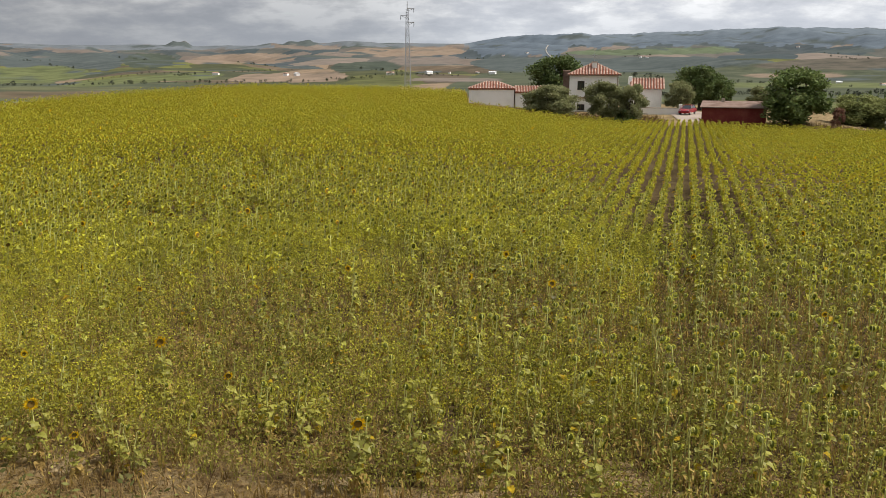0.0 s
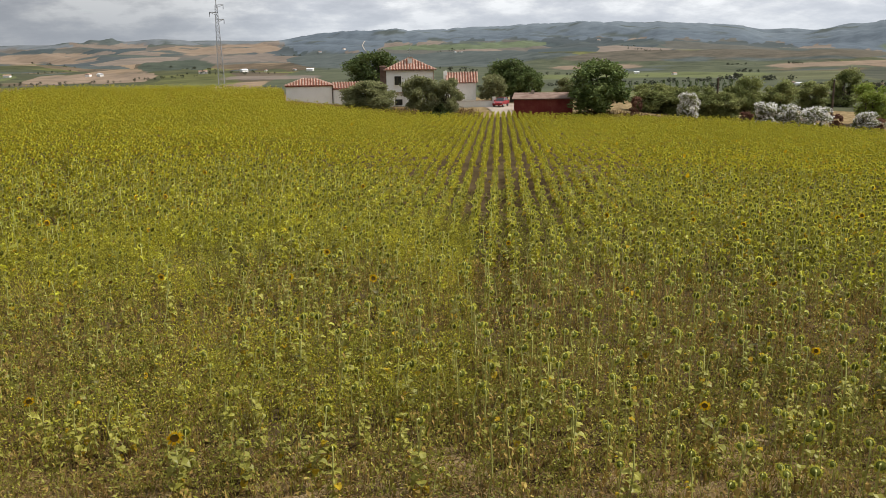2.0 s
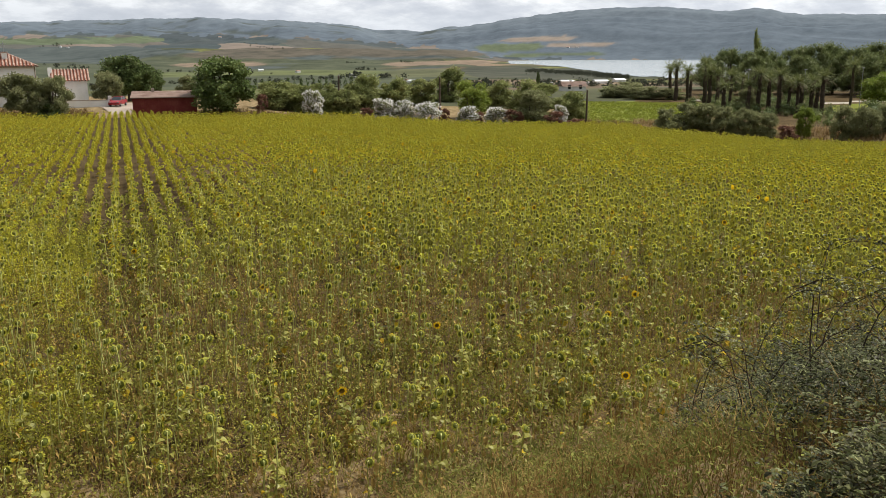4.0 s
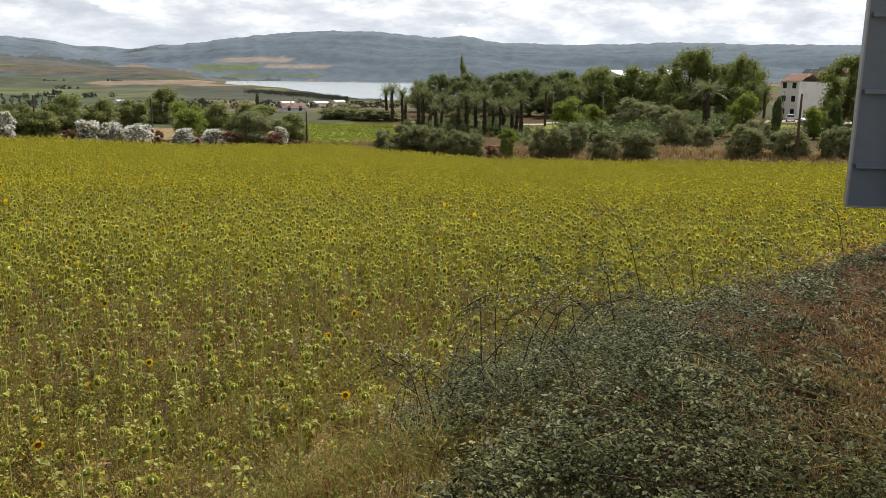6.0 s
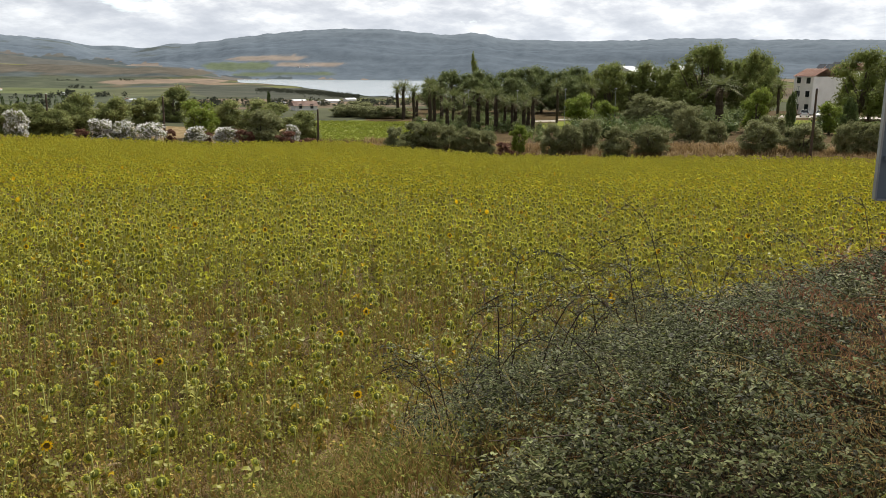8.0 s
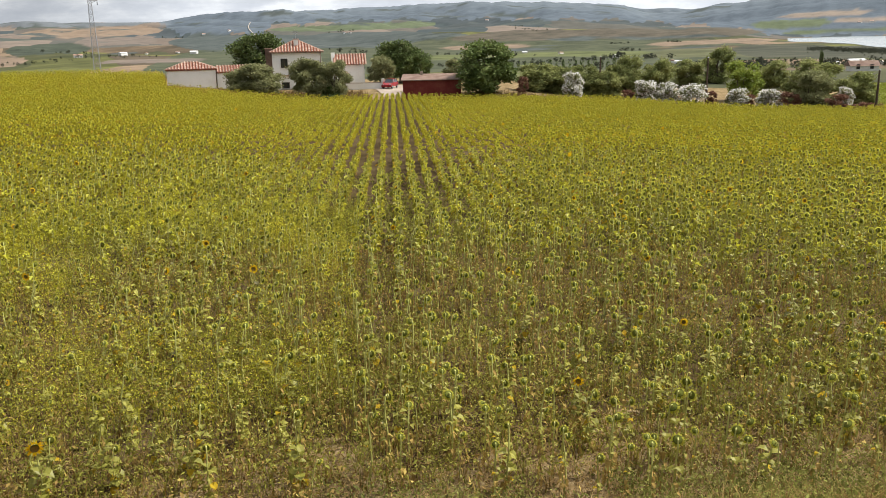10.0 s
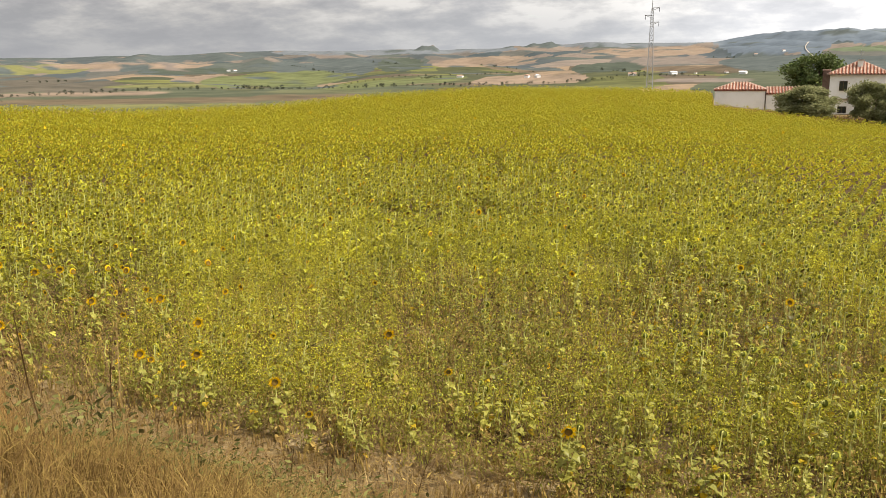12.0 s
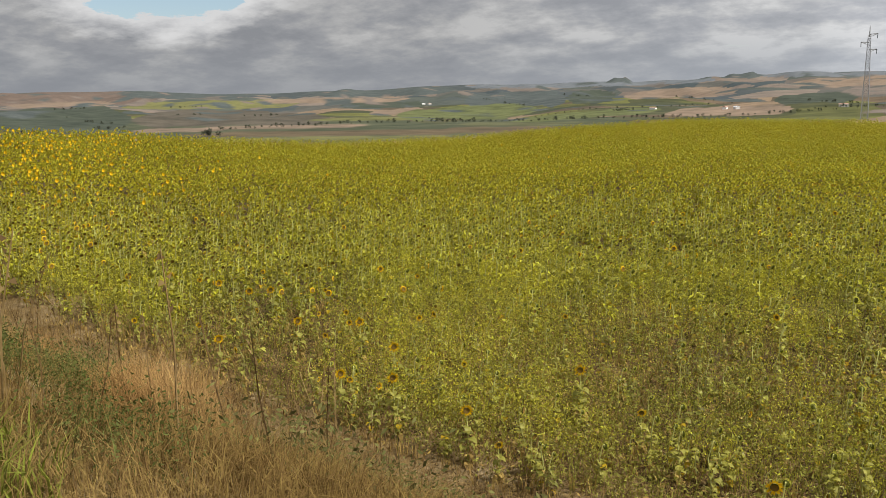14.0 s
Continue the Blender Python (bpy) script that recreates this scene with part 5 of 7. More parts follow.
# ---- the farm compound ----
def tiled_face(s, eave0, eave1, up_vec, depth, a, b, gap=0.42):
    """One roof plane with rows of barrel tiles. eave0 to eave1 is the eave; the plane rises along up_vec for depth metres; its ridge runs from a to b along the eave."""
    e0, e1, up_ = np.asarray(eave0, float), np.asarray(eave1, float), np.asarray(up_vec, float)
    ln = np.linalg.norm(e1 - e0)
    ex = (e1 - e0) / ln
    up_ = up_ / np.linalg.norm(up_)
    nn = np.cross(ex, up_)
    top = [e0 + ex * a + up_ * depth, e0 + ex * b + up_ * depth]
    if abs(b - a) < 1e-3:
        s.put([e0, e1, top[0]], [(0, 1, 2)], 1)
    else:
        s.put([e0, e1, top[1], top[0]], [(0, 1, 2, 3)], 1)
    x = gap / 2
    while x < ln:
        ymax = depth
        if a > 0 and x < a:
            ymax = depth * x / a
        if b < ln and x > b:
            ymax = min(ymax, depth * (ln - x) / (ln - b))
        if ymax > 0.15:
            k = max(1, int(ymax / 0.45))
            for q in range(k):
                y0, y1 = ymax * q / k, ymax * (q + 1) / k + 0.04
                hw = gap * 0.30
                v = []
                for yy, lift in ((y0, 0.035), (y1, 0.0)):
                    for ang in (0, 0.33, 0.67, 1.0):
                        v.append(e0 + ex * (x - hw * math.cos(ang * math.pi)) + up_ * yy + nn * (0.02 + lift + 0.09 * math.sin(ang * math.pi)))
                s.put(v, [(c, c + 1, c + 5, c + 4) for c in range(3)], 0)
        x += gap


def hip_roof(w_, d_, z0, rise, over=0.35, ridge=None):
    """Hipped roof over a plan 0..w, 0..d with its eaves at z0."""
    s = Shape()
    x0, x1, y0, y1 = -over, w_ + over, -over, d_ + over
    lw, ld = x1 - x0, y1 - y0
    run = min(lw, ld) / 2
    sl = math.hypot(run, rise)
    hz = rise / sl
    hr = run / sl
    for e0, e1, up_, ln in (((x0, y0, z0), (x1, y0, z0), (0, hr, hz), lw), ((x1, y1, z0), (x0, y1, z0), (0, -hr, hz), lw),
                            ((x1, y0, z0), (x1, y1, z0), (-hr, 0, hz), ld), ((x0, y1, z0), (x0, y0, z0), (hr, 0, hz), ld)):
        tiled_face(s, e0, e1, up_, sl, run, max(ln - run, run))
    s.join(box(x0 + 0.03, x1 - 0.03, y0 + 0.03, y1 - 0.03, z0 - 0.14, z0 - 0.005), 1)
    return s


def window_in(parent, x, z, w_, h_, y=0.0):
    wd = part("window", box(x, x + w_, y - 0.05, y + 0.03, z, z + h_), DARK_GLASS, parent, "dark window")
    for b_ in ((x - 0.07, x, z - 0.07, z + h_ + 0.07), (x + w_, x + w_ + 0.07, z - 0.07, z + h_ + 0.07), (x, x + w_, z + h_, z + h_ + 0.07), (x, x + w_, z - 0.07, z), (x + w_ / 2 - 0.03, x + w_ / 2 + 0.03, z, z + h_)):
        part("window_frame", box(b_[0], b_[1], y - 0.08, y + 0.02, b_[2], b_[3]), POLE_WOOD, wd)
    part("window_sill", box(x - 0.1, x + w_ + 0.1, y - 0.16, y + 0.02, z - 0.14, z - 0.075), WHITEWASH, wd)


def plot(x, y, az, z):
    return Matrix.Translation((x, y, z)) @ Matrix.Rotation(radians(-az), 4, "Z")


G = -1.25
# main house, two storeys
hm = thing("farmhouse", "two-storey white farmhouse with hipped clay-tile roof", "house", plot(18.1, 123.8, 9.5, G))
part("wall", box(0, 7.0, 0, 7.0, -0.8, 5.3), WHITEWASH, hm)
part("roof", hip_roof(7.0, 7.0, 5.42, 1.75), [TILE, TILE_GAP], hm)
part("string_course", box(-0.02, 7.02, -0.30, 0.0, 2.05, 2.22), TILE, hm, "thin tiled ledge between storeys")
window_in(hm, 1.25, 3.3, 0.85, 1.15)
window_in(hm, 1.25, 0.35, 0.95, 0.75)
ch = part("chimney", box(-0.95, -0.05, 1.0, 2.0, -0.8, 5.9, 0.02), SHED_ROOF, hm, "brown rendered chimney")
part("chimney_cap", box(-1.03, 0.03, 0.92, 2.08, 5.9, 6.02), TILE, ch)
c2 = part("chimney", box(3.2, 3.85, 1.6, 2.2, 5.6, 7.15, 0.02), WHITEWASH, hm)
part("chimney_cap", box(3.1, 3.95, 1.5, 2.3, 7.15, 7.27), TILE, c2)
part("aerial", tube([(3.5, 2.6, 6.8), (3.5, 2.6, 8.6)], 0.025, 4).join(box(3.1, 3.9, 2.58, 2.62, 8.3, 8.34)).join(box(3.2, 3.8, 2.58, 2.62, 8.0, 8.04)), GALV, hm, "thin metal aerial")
part("gutter", box(-0.4, 7.4, -0.46, -0.36, 5.3, 5.42), RUST, hm)
part("downpipe", tube([(6.9, -0.06, -0.5), (6.9, -0.06, 5.3)], 0.05, 6), RUST, hm)
# low outbuildings on the left
ob1 = thing("outbuilding", "long low whitewashed outbuilding with clay-tile roof", "outbuilding", plot(3.6, 128.0, 4.0, -0.55))
part("wall", box(0, 6.8, 0, 5, -1.2, 2.5), WHITEWASH, ob1)
part("roof", hip_roof(6.8, 5.0, 2.58, 1.0, 0.2), [TILE, TILE_GAP], ob1)
part("downpipe", tube([(6.85, -0.08, -0.9), (6.85, -0.08, 2.5)], 0.06, 6), POLE_WOOD, ob1)
ob2 = thing("outbuilding", "low whitewashed lean-to with clay-tile roof", "outbuilding", plot(10.55, 127.6, 4.0, -0.7))
part("wall", box(0, 5.4, 0, 4, -1.0, 2.15), WHITEWASH, ob2)
rf = Shape()
tiled_face(rf, (-0.1, -0.25, 2.2), (5.6, -0.25, 2.2), (0, 4.3, 0.85), 4.4, 0, 5.7)
rf.join(box(-0.05, 5.5, -0.2, 0.2, 2.08, 2.19), 1)
part("roof", rf, [TILE, TILE_GAP], ob2)
# house on the right
h3 = thing("cottage", "white cottage with steep clay-tile roof", "house", plot(27.6, 125.6, 12.0, G))
part("wall", box(0, 4.4, 0, 5, -0.6, 3.3), WHITEWASH, h3)
rf = Shape()
tiled_face(rf, (-0.2, -0.3, 3.32), (4.7, -0.3, 3.32), (0, 2.8, 1.5), 3.25, 0, 4.9)
rf.put([(-0.2, 5.3, 3.32), (4.7, 5.3, 3.32), (4.7, 2.4, 4.85), (-0.2, 2.4, 4.85)], [(3, 2, 1, 0)], 0)
part("roof", rf, [TILE, TILE_GAP], h3)
part("gable_wall", Shape().put([(0, 0, 3.3), (0, 5, 3.3), (0, 2.45, 4.75), (4.4, 0, 3.3), (4.4, 5, 3.3), (4.4, 2.45, 4.75)], [(0, 1, 2), (5, 4, 3)]), WHITEWASH, h3)
window_in(h3, 1.2, 0.5, 0.9, 0.6)
part("chimney", box(-0.5, 0.05, 1.6, 2.2, 2.5, 5.1, 0.02), WHITEWASH, h3)
h4 = thing("porch", "small white porch with sloping tiled roof", "porch", plot(26.0, 122.8, 12.0, G))
part("wall", box(0, 2.6, 0, 2.6, -0.6, 2.2), WHITEWASH, h4)
rf = Shape()
tiled_face(rf, (2.85, -0.2, 2.05), (2.85, 2.9, 2.05), (-2.9, 0, 1.6), 3.2, 0, 3.1)
part("roof", rf, [TILE, TILE_GAP], h4)
part("gable_wall", Shape().put([(0, 0.02, 2.2), (2.6, 0.02, 2.2), (0.1, 0.02, 3.45)], [(0, 1, 2)]), WHITEWASH, h4)
# garden wall, court and shed
gw = thing("garden_wall", "low cream garden wall beside the court", "wall", plot(24.5, 118.5, 12.5, G))
part("wall", box(0, 8.2, 0, 0.25, -1.2, 0.95, 0.02), WHITEWASH, gw)
part("coping", box(-0.05, 8.25, -0.05, 0.30, 0.952, 1.03), CONCRETE, gw)
part("gate_pillar", box(8.0, 8.45, -0.1, 0.35, -1.0, 1.5, 0.02), WHITEWASH, gw)
cx, cy = np.meshgrid(np.linspace(31.0, 37.4, 14), np.linspace(108.5, 124.0, 20))
cz = height(cx, cy) + 0.05
i_, j_ = np.meshgrid(np.arange(19), np.arange(13), indexing="ij")
court = mesh_object("court", np.stack([cx, cy, cz], -1).reshape(-1, 3), np.stack([i_ * 14 + j_, i_ * 14 + j_ + 1, (i_ + 1) * 14 + j_ + 1, (i_ + 1) * 14 + j_], -1).reshape(-1, 4), [CONCRETE])
tagged(court, "pale concrete court beside the farmhouse", "pavement", kind="structure")
sh = thing("shed", "dark red sheet-metal shed with a low faded roof", "shed", plot(31.7, 104.3, 18.5, -1.9))
part("wall", box(0, 7.5, 0, 4.0, -0.4, 2.35), RED_PAINT, sh)
for k in range(10):
    part("wall_panel", box(0.02 + 0.748 * k, 0.748 + 0.748 * k, -0.03, -0.002, -0.3, 2.33, 0.01), RED_PAINT, sh)
rf = Shape().put([(-0.25, -0.3, 2.36), (7.75, -0.3, 2.36), (7.6, 4.3, 2.95), (-0.1, 4.3, 2.95), (-0.25, -0.3, 2.46), (7.75, -0.3, 2.46), (7.6, 4.3, 3.05), (-0.1, 4.3, 3.05)],
                 [(0, 1, 5, 4), (1, 2, 6, 5), (2, 3, 7, 6), (3, 0, 4, 7), (4, 5, 6, 7), (3, 2, 1, 0)])
part("roof", rf, SHED_ROOF, sh)
part("vent", box(2.2, 2.6, 3.3, 3.7, 2.9, 3.4, 0.02), CONCRETE, sh)
part("door", box(5.6, 6.8, -0.06, -0.034, -0.3, 1.75), RED_PAINT, sh)


def make_car(name, label, m, paint, group=""):
    """A small hatchback 4 m long, its nose along +x."""
    e = thing(name, label, "car", m, group)
    prof = [(-1.95, 0.35), (-2.0, 0.75), (-1.85, 0.95), (-1.0, 0.98), (0.75, 0.95), (1.6, 0.82), (1.95, 0.65), (2.0, 0.35)]
    cab = [(-1.75, 0.95), (-1.45, 1.38), (-0.9, 1.47), (0.1, 1.45), (0.85, 0.94)]

    def extrude(pr, hw, hw_top=None):
        k = len(pr)
        hw_top = hw_top or hw
        zmin, zmax = min(z for _, z in pr), max(z for _, z in pr)
        wid = [hw + (hw_top - hw) * (z - zmin) / (zmax - zmin) for _, z in pr]
        v = [(x, -w2, z) for (x, z), w2 in zip(pr, wid)] + [(x, w2, z) for (x, z), w2 in zip(pr, wid)]
        s = Shape().put(v, [(i2, (i2 + 1) % k, k + (i2 + 1) % k, k + i2) for i2 in range(k)][::1])
        for base in (0, k):
            mid_ = np.mean([v[base + i2] for i2 in range(k)], 0)
            s.put([v[base + i2] for i2 in range(k)] + [tuple(mid_)], [(i2, (i2 + 1) % k, k) for i2 in range(k)])
        return s

    part("body", extrude(prof, 0.85, 0.80), paint, e)
    part("cabin", extrude(cab, 0.78, 0.60), DARK_GLASS, e)
    part("roof", box(-1.42, 0.06, -0.60, 0.60, 1.455, 1.49, 0.012), paint, e)
    for px in (0.83, -1.72, -0.45):
        dx = -0.72 if px > 0 else (0.28 if px < -1 else 0.0)
        for sy in (-1, 1):
            part("pillar", tube([(px, sy * 0.79, 0.95), (px + dx, sy * 0.615, 1.46)], 0.035, 4), paint, e)
    for px in (-1.25, 1.25):
        for sy in (-1, 1):
            wh = part("wheel", tube([(px, sy * 0.68, 0.30), (px, sy * 0.86, 0.30)], 0.30, 14), RUBBER, e)
            part("rim", tube([(px, sy * 0.865, 0.30), (px, sy * 0.875, 0.30)], 0.18, 10), GALV, wh)
    for sy in (-1, 1):
        part("headlight", box(1.86, 1.97, sy * 0.62 - 0.15, sy * 0.62 + 0.15, 0.62, 0.74, 0.02), GALV, e)
        part("tail_light", box(-2.01, -1.93, sy * 0.68 - 0.1, sy * 0.68 + 0.1, 0.66, 0.86, 0.02), CAR_RED, e)
        part("mirror", box(0.55, 0.70, sy * 0.92 - 0.08, sy * 0.92 + 0.08, 0.95, 1.08, 0.02), paint, e)
    part("bumper", box(1.93, 2.06, -0.8, 0.8, 0.28, 0.5, 0.03), paint, e)
    return e


make_car("car", "red hatchback parked on the pale court", on_ground(33.5, 116.6, 0.06) @ Matrix.Rotation(radians(236), 4, "Z"), CAR_RED).scale = (0.86, 0.86, 0.86)
for k, (a_, r_) in enumerate([(78.4, 190), (79.3, 188), (77.7, 196)]):
    make_car("car", "white car parked by the white terrace", on_ground(*polar(a_, r_)) @ Matrix.Rotation(radians(10 + 170 * (k % 2)), 4, "Z"), CAR_RED if k == 2 else CAR_WHITE, "cars by the terrace") if k != 2 else make_car(
        "car", "red car parked by the white terrace", on_ground(*polar(a_, r_)) @ Matrix.Rotation(radians(10), 4, "Z"), CAR_RED, "cars by the terrace")

# white terrace behind the park
for a_, r_, w_ in ((67.3, 262, 6.5), (68.5, 268, 6.0), (70.5, 262, 6.0)):
    gable_house("town_house", "white town house with a pale gabled roof", on_ground(*polar(a_, r_)) @ Matrix.Rotation(radians(-a_ + 68), 4, "Z"), 9.0, w_, 10.2, 1.5, WHITEWASH, WHITE_ROOF, "house", "white town houses", 2)
for k, (a_, r_, w_, h_, wn) in enumerate([(78.15, 205, 5, 8.2, 2), (78.95, 213, 5, 8.8, 2), (79.75, 221, 5, 9.4, 2), (80.55, 229, 5, 9.8, 2), (81.35, 237, 5, 10.0, 2)]):
    e = thing("town_house", "white three-storey terrace house with tiled roof", "house", on_ground(*polar(a_, r_)) @ Matrix.Rotation(radians(-a_ - 38), 4, "Z"), "white terrace houses")
    part("wall", box(-w_ / 2, w_ / 2, 0, 8, -2, h_), WHITEWASH, e)
    rf = Shape()
    tiled_face(rf, (-w_ / 2 - 0.3, -0.4, h_ + 0.03), (w_ / 2 + 0.3, -0.4, h_ + 0.03), (0, 4.4, 1.7), 4.7, 0, w_ + 0.6, 0.8)
    rf.put([(-w_ / 2 - 0.3, 8.4, h_), (w_ / 2 + 0.3, 8.4, h_), (w_ / 2 + 0.3, 4.0, h_ + 1.75), (-w_ / 2 - 0.3, 4.0, h_ + 1.75)], [(3, 2, 1, 0)])
    part("roof", rf, [TILE, TILE_GAP], e)
    for fl in range(3):
        for q in range(wn):
            x = -w_ / 2 + (q + 0.5) * w_ / wn
            wd = part("window", box(x - 0.5, x + 0.5, -0.04, 0.06, 0.9 + 2.9 * fl, 2.2 + 2.9 * fl), DARK_GLASS, e)
            part("window_sill", box(x - 0.6, x + 0.6, -0.18, 0.02, 0.78 + 2.9 * fl, 0.895 + 2.9 * fl), WHITEWASH, wd)
    if k in (1, 2):
        for q in (-2.0, 0.2):
            part("solar_panel", Shape().put([(q, 1.0, h_ + 0.9), (q + 1.9, 1.0, h_ + 0.9), (q + 1.9, 2.6, h_ + 2.3), (q, 2.6, h_ + 2.3), (q, 1.06, h_ + 0.82), (q + 1.9, 1.06, h_ + 0.82), (q + 1.9, 2.66, h_ + 2.22), (q, 2.66, h_ + 2.22)],
                                        [(0, 1, 2, 3), (7, 6, 5, 4), (0, 4, 5, 1), (1, 5, 6, 2), (2, 6, 7, 3), (3, 7, 4, 0)]), DARK_GLASS, e, "tilted roof solar panel")

# ---- poles and mast ----
def make_pole(m, h_):
    e = thing("utility_pole", "dark wooden utility pole at the field edge", "utility pole", m, "utility poles")
    part("post", tube([(0, 0, -0.5), (0.02, 0, h_ * 0.5), (0, 0, h_)], [0.15, 0.13, 0.10], 8), POLE_WOOD, e)
    part("cap", tube([(0, 0, h_), (0, 0, h_ + 0.06)], [0.12, 0.07], 8), GALV, e)
    part("insulator", tube([(0.13, 0, h_ - 0.35), (0.13, 0, h_ - 0.18)], [0.05, 0.035], 6), CONCRETE, e)
    return e


for a_, r_, h_ in [(30.1, 117, 5.4), (36.9, 120, 5.9), (46.8, 112, 5.2), (79.0, 95, 7.3)]:
    make_pole(on_ground(*polar(a_, r_)) @ Matrix.Rotation(radians(-a_ + 50), 4, "Z"), h_)
for a_, r_, h_ in [(77.9, 170, 6.3), (60.2, 170, 6.5), (56.9, 168, 6.5), (63.4, 165, 6.6), (66.7, 168, 6.5)]:
    e = thing("street_lamp", "slim grey street lamp in the park", "street lamp", on_ground(*polar(a_, r_)), "park street lamps")
    part("post", tube([(0, 0, -0.3), (0, 0, h_)], [0.07, 0.045], 6), GALV, e)
    part("lamp_head", box(-0.35, 0.35, -0.15, 0.15, h_, h_ + 0.14, 0.03), GALV, e)


def make_mast(m, h_):
    e = thing("pylon", "grey steel lattice pylon with three side arms", "pylon", m)
    half = lambda z: 0.62 - 0.44 * z / h_
    corners = [(-1, -1), (1, -1), (1, 1), (-1, 1)]
    for cx_, cy_ in corners:
        part("leg", tube([(cx_ * half(z), cy_ * half(z), z) for z in (-0.5, h_ * 0.5, h_ - 1.6)], [0.075, 0.065, 0.05], 4), GALV, e)
    levels, z = [0.0], 0.0
    while z < h_ - 2.4:
        z += 2.0 * half(z) * 1.25
        levels.append(min(z, h_ - 1.7))
    for z0, z1 in zip(levels, levels[1:]):
        for k in range(4):
            (ax, ay), (bx, by) = corners[k], corners[(k + 1) % 4]
            part("brace", tube([(ax * half(z0), ay * half(z0), z0), (bx * half(z1), by * half(z1), z1)], 0.035, 3), GALV, e)
            part("brace", tube([(ax * half(z1), ay * half(z1), z1), (bx * half(z1), by * half(z1), z1)], 0.03, 3), GALV, e)
    part("top_spike", tube([(0, 0, h_ - 2.0), (0, 0, h_)], [0.12, 0.05], 4), GALV, e)
    for z, sd in ((h_ - 1.5, 1), (h_ - 2.9, -1), (h_ - 4.2, 1)):
        arm = part("arm", tube([(0, 0, z), (sd * 1.35, 0, z + 0.08)], [0.08, 0.05], 4).join(tube([(0, 0, z - 0.5), (sd * 1.3, 0, z + 0.05)], 0.04, 4)), GALV, e)
        part("insulator", tube([(sd * 1.3, 0, z + 0.05), (sd * 1.3, 0, z - 0.75)], 0.06, 5), DARK_GLASS, arm)
    return e


make_mast(on_ground(-7.5, 171.9) @ Matrix.Rotation(radians(2), 4, "Z"), 17.6)

# ---- road sign seen from behind ----
sgn = thing("road_sign", "large grey road sign seen from behind on rusty posts", "road sign", Matrix.Translation((9.31, 1.03, 0.0)) @ Matrix.Rotation(radians(-64.0), 4, "Z"))
# local x runs along the panel towards the road, y points away from the bank
z0, z1 = 4.72, 7.55
cols = [0.0, 0.53, 1.06, 1.59, 2.12, 2.65, 3.18]
for a_, b_ in zip(cols, cols[1:]):
    part("panel", box(a_ + 0.003, b_ - 0.003, 0.0, 0.03, z0, z1, 0.004), PANEL, sgn)
    part("seam", box(b_ - 0.012, b_ + 0.012, -0.006, -0.001, z0, z1), POLE_WOOD, sgn)
for z in (5.11, 5.83, 6.55, 7.27):
    part("rail", box(0.03, 3.15, -0.05, -0.002, z - 0.022, z + 0.022, 0.004), PANEL, sgn)
part("edge_strip", box(-0.02, -0.001, -0.03, 0.05, z0 - 0.01, z1, 0.004), GALV, sgn)
part("bottom_strip", box(0.0, 3.18, -0.03, 0.05, z0 - 0.022, z0 - 0.001, 0.004), GALV, sgn)
for x in (0.39, 2.45):
    ps = part("post", box(x, x + 0.08, -0.12, -0.052, 2.6, z1 + 0.05, 0.006), RUST, sgn)
    for z in (5.11, 5.83, 6.55, 7.27):
        part("clamp", box(x - 0.025, x + 0.105, -0.125, -0.05, z - 0.025, z + 0.025, 0.006), RUST, ps)


# ---- weeds, grass and brambles ----
def grass_tuft(rng_, blades, h_, spread, slot=0, width=0.012, bend=0.5):
    s = Shape()
    for k in range(blades):
        a, r_ = rng_.uniform(0, 6.28), spread * rng_.random() ** 0.5
        bx, by = r_ * math.cos(a), r_ * math.sin(a)
        d = rng_.uniform(0, 6.28)
        dx, dy = math.cos(d), math.sin(d)
        hh, bd, w_ = h_ * rng_.uniform(0.5, 1.15), rng_.uniform(0.15, 1.0) * bend, width * rng_.uniform(0.7, 1.3)
        p = [(bx, by, -0.03), (bx + dx * bd * hh * 0.3, by + dy * bd * hh * 0.3, hh * 0.6), (bx + dx * bd * hh * 0.9, by + dy * bd * hh * 0.9, hh * (1 - 0.25 * bd))]
        px, py = -dy * w_, dx * w_
        v = [(p[0][0] - px, p[0][1] - py, p[0][2]), (p[0][0] + px, p[0][1] + py, p[0][2]), (p[1][0] + px * 0.8, p[1][1] + py * 0.8, p[1][2]), (p[1][0] - px * 0.8, p[1][1] - py * 0.8, p[1][2]), p[2]]
        s.put(v[:4], [(0, 1, 2, 3)], slot).put(v[2:], [(1, 0, 2)], slot)
    return s


def seeded_stalk(rng_, h_, slot=0):
    """A dry grass stalk with a loose ear."""
    s = tube([(0, 0, 0), (0.03, 0.01, h_ * 0.55), (0.14, 0.05, h_)], [0.006, 0.005, 0.003], 3, cap=False)
    out = Shape().join(s, slot)
    for k in range(9):
        z = h_ * (0.72 + 0.03 * k)
        x = 0.03 + 0.11 * ((z / h_ - 0.55) / 0.45)
        a = rng_.uniform(0, 6.28)
        l_ = rng_.uniform(0.015, 0.035)
        out.put([(x, 0.03, z), (x + l_ * math.cos(a), 0.03 + l_ * math.sin(a), z + 0.02), (x + l_ * math.cos(a), 0.04 + l_ * math.sin(a), z - 0.015)], [(0, 1, 2)], slot)
    return out


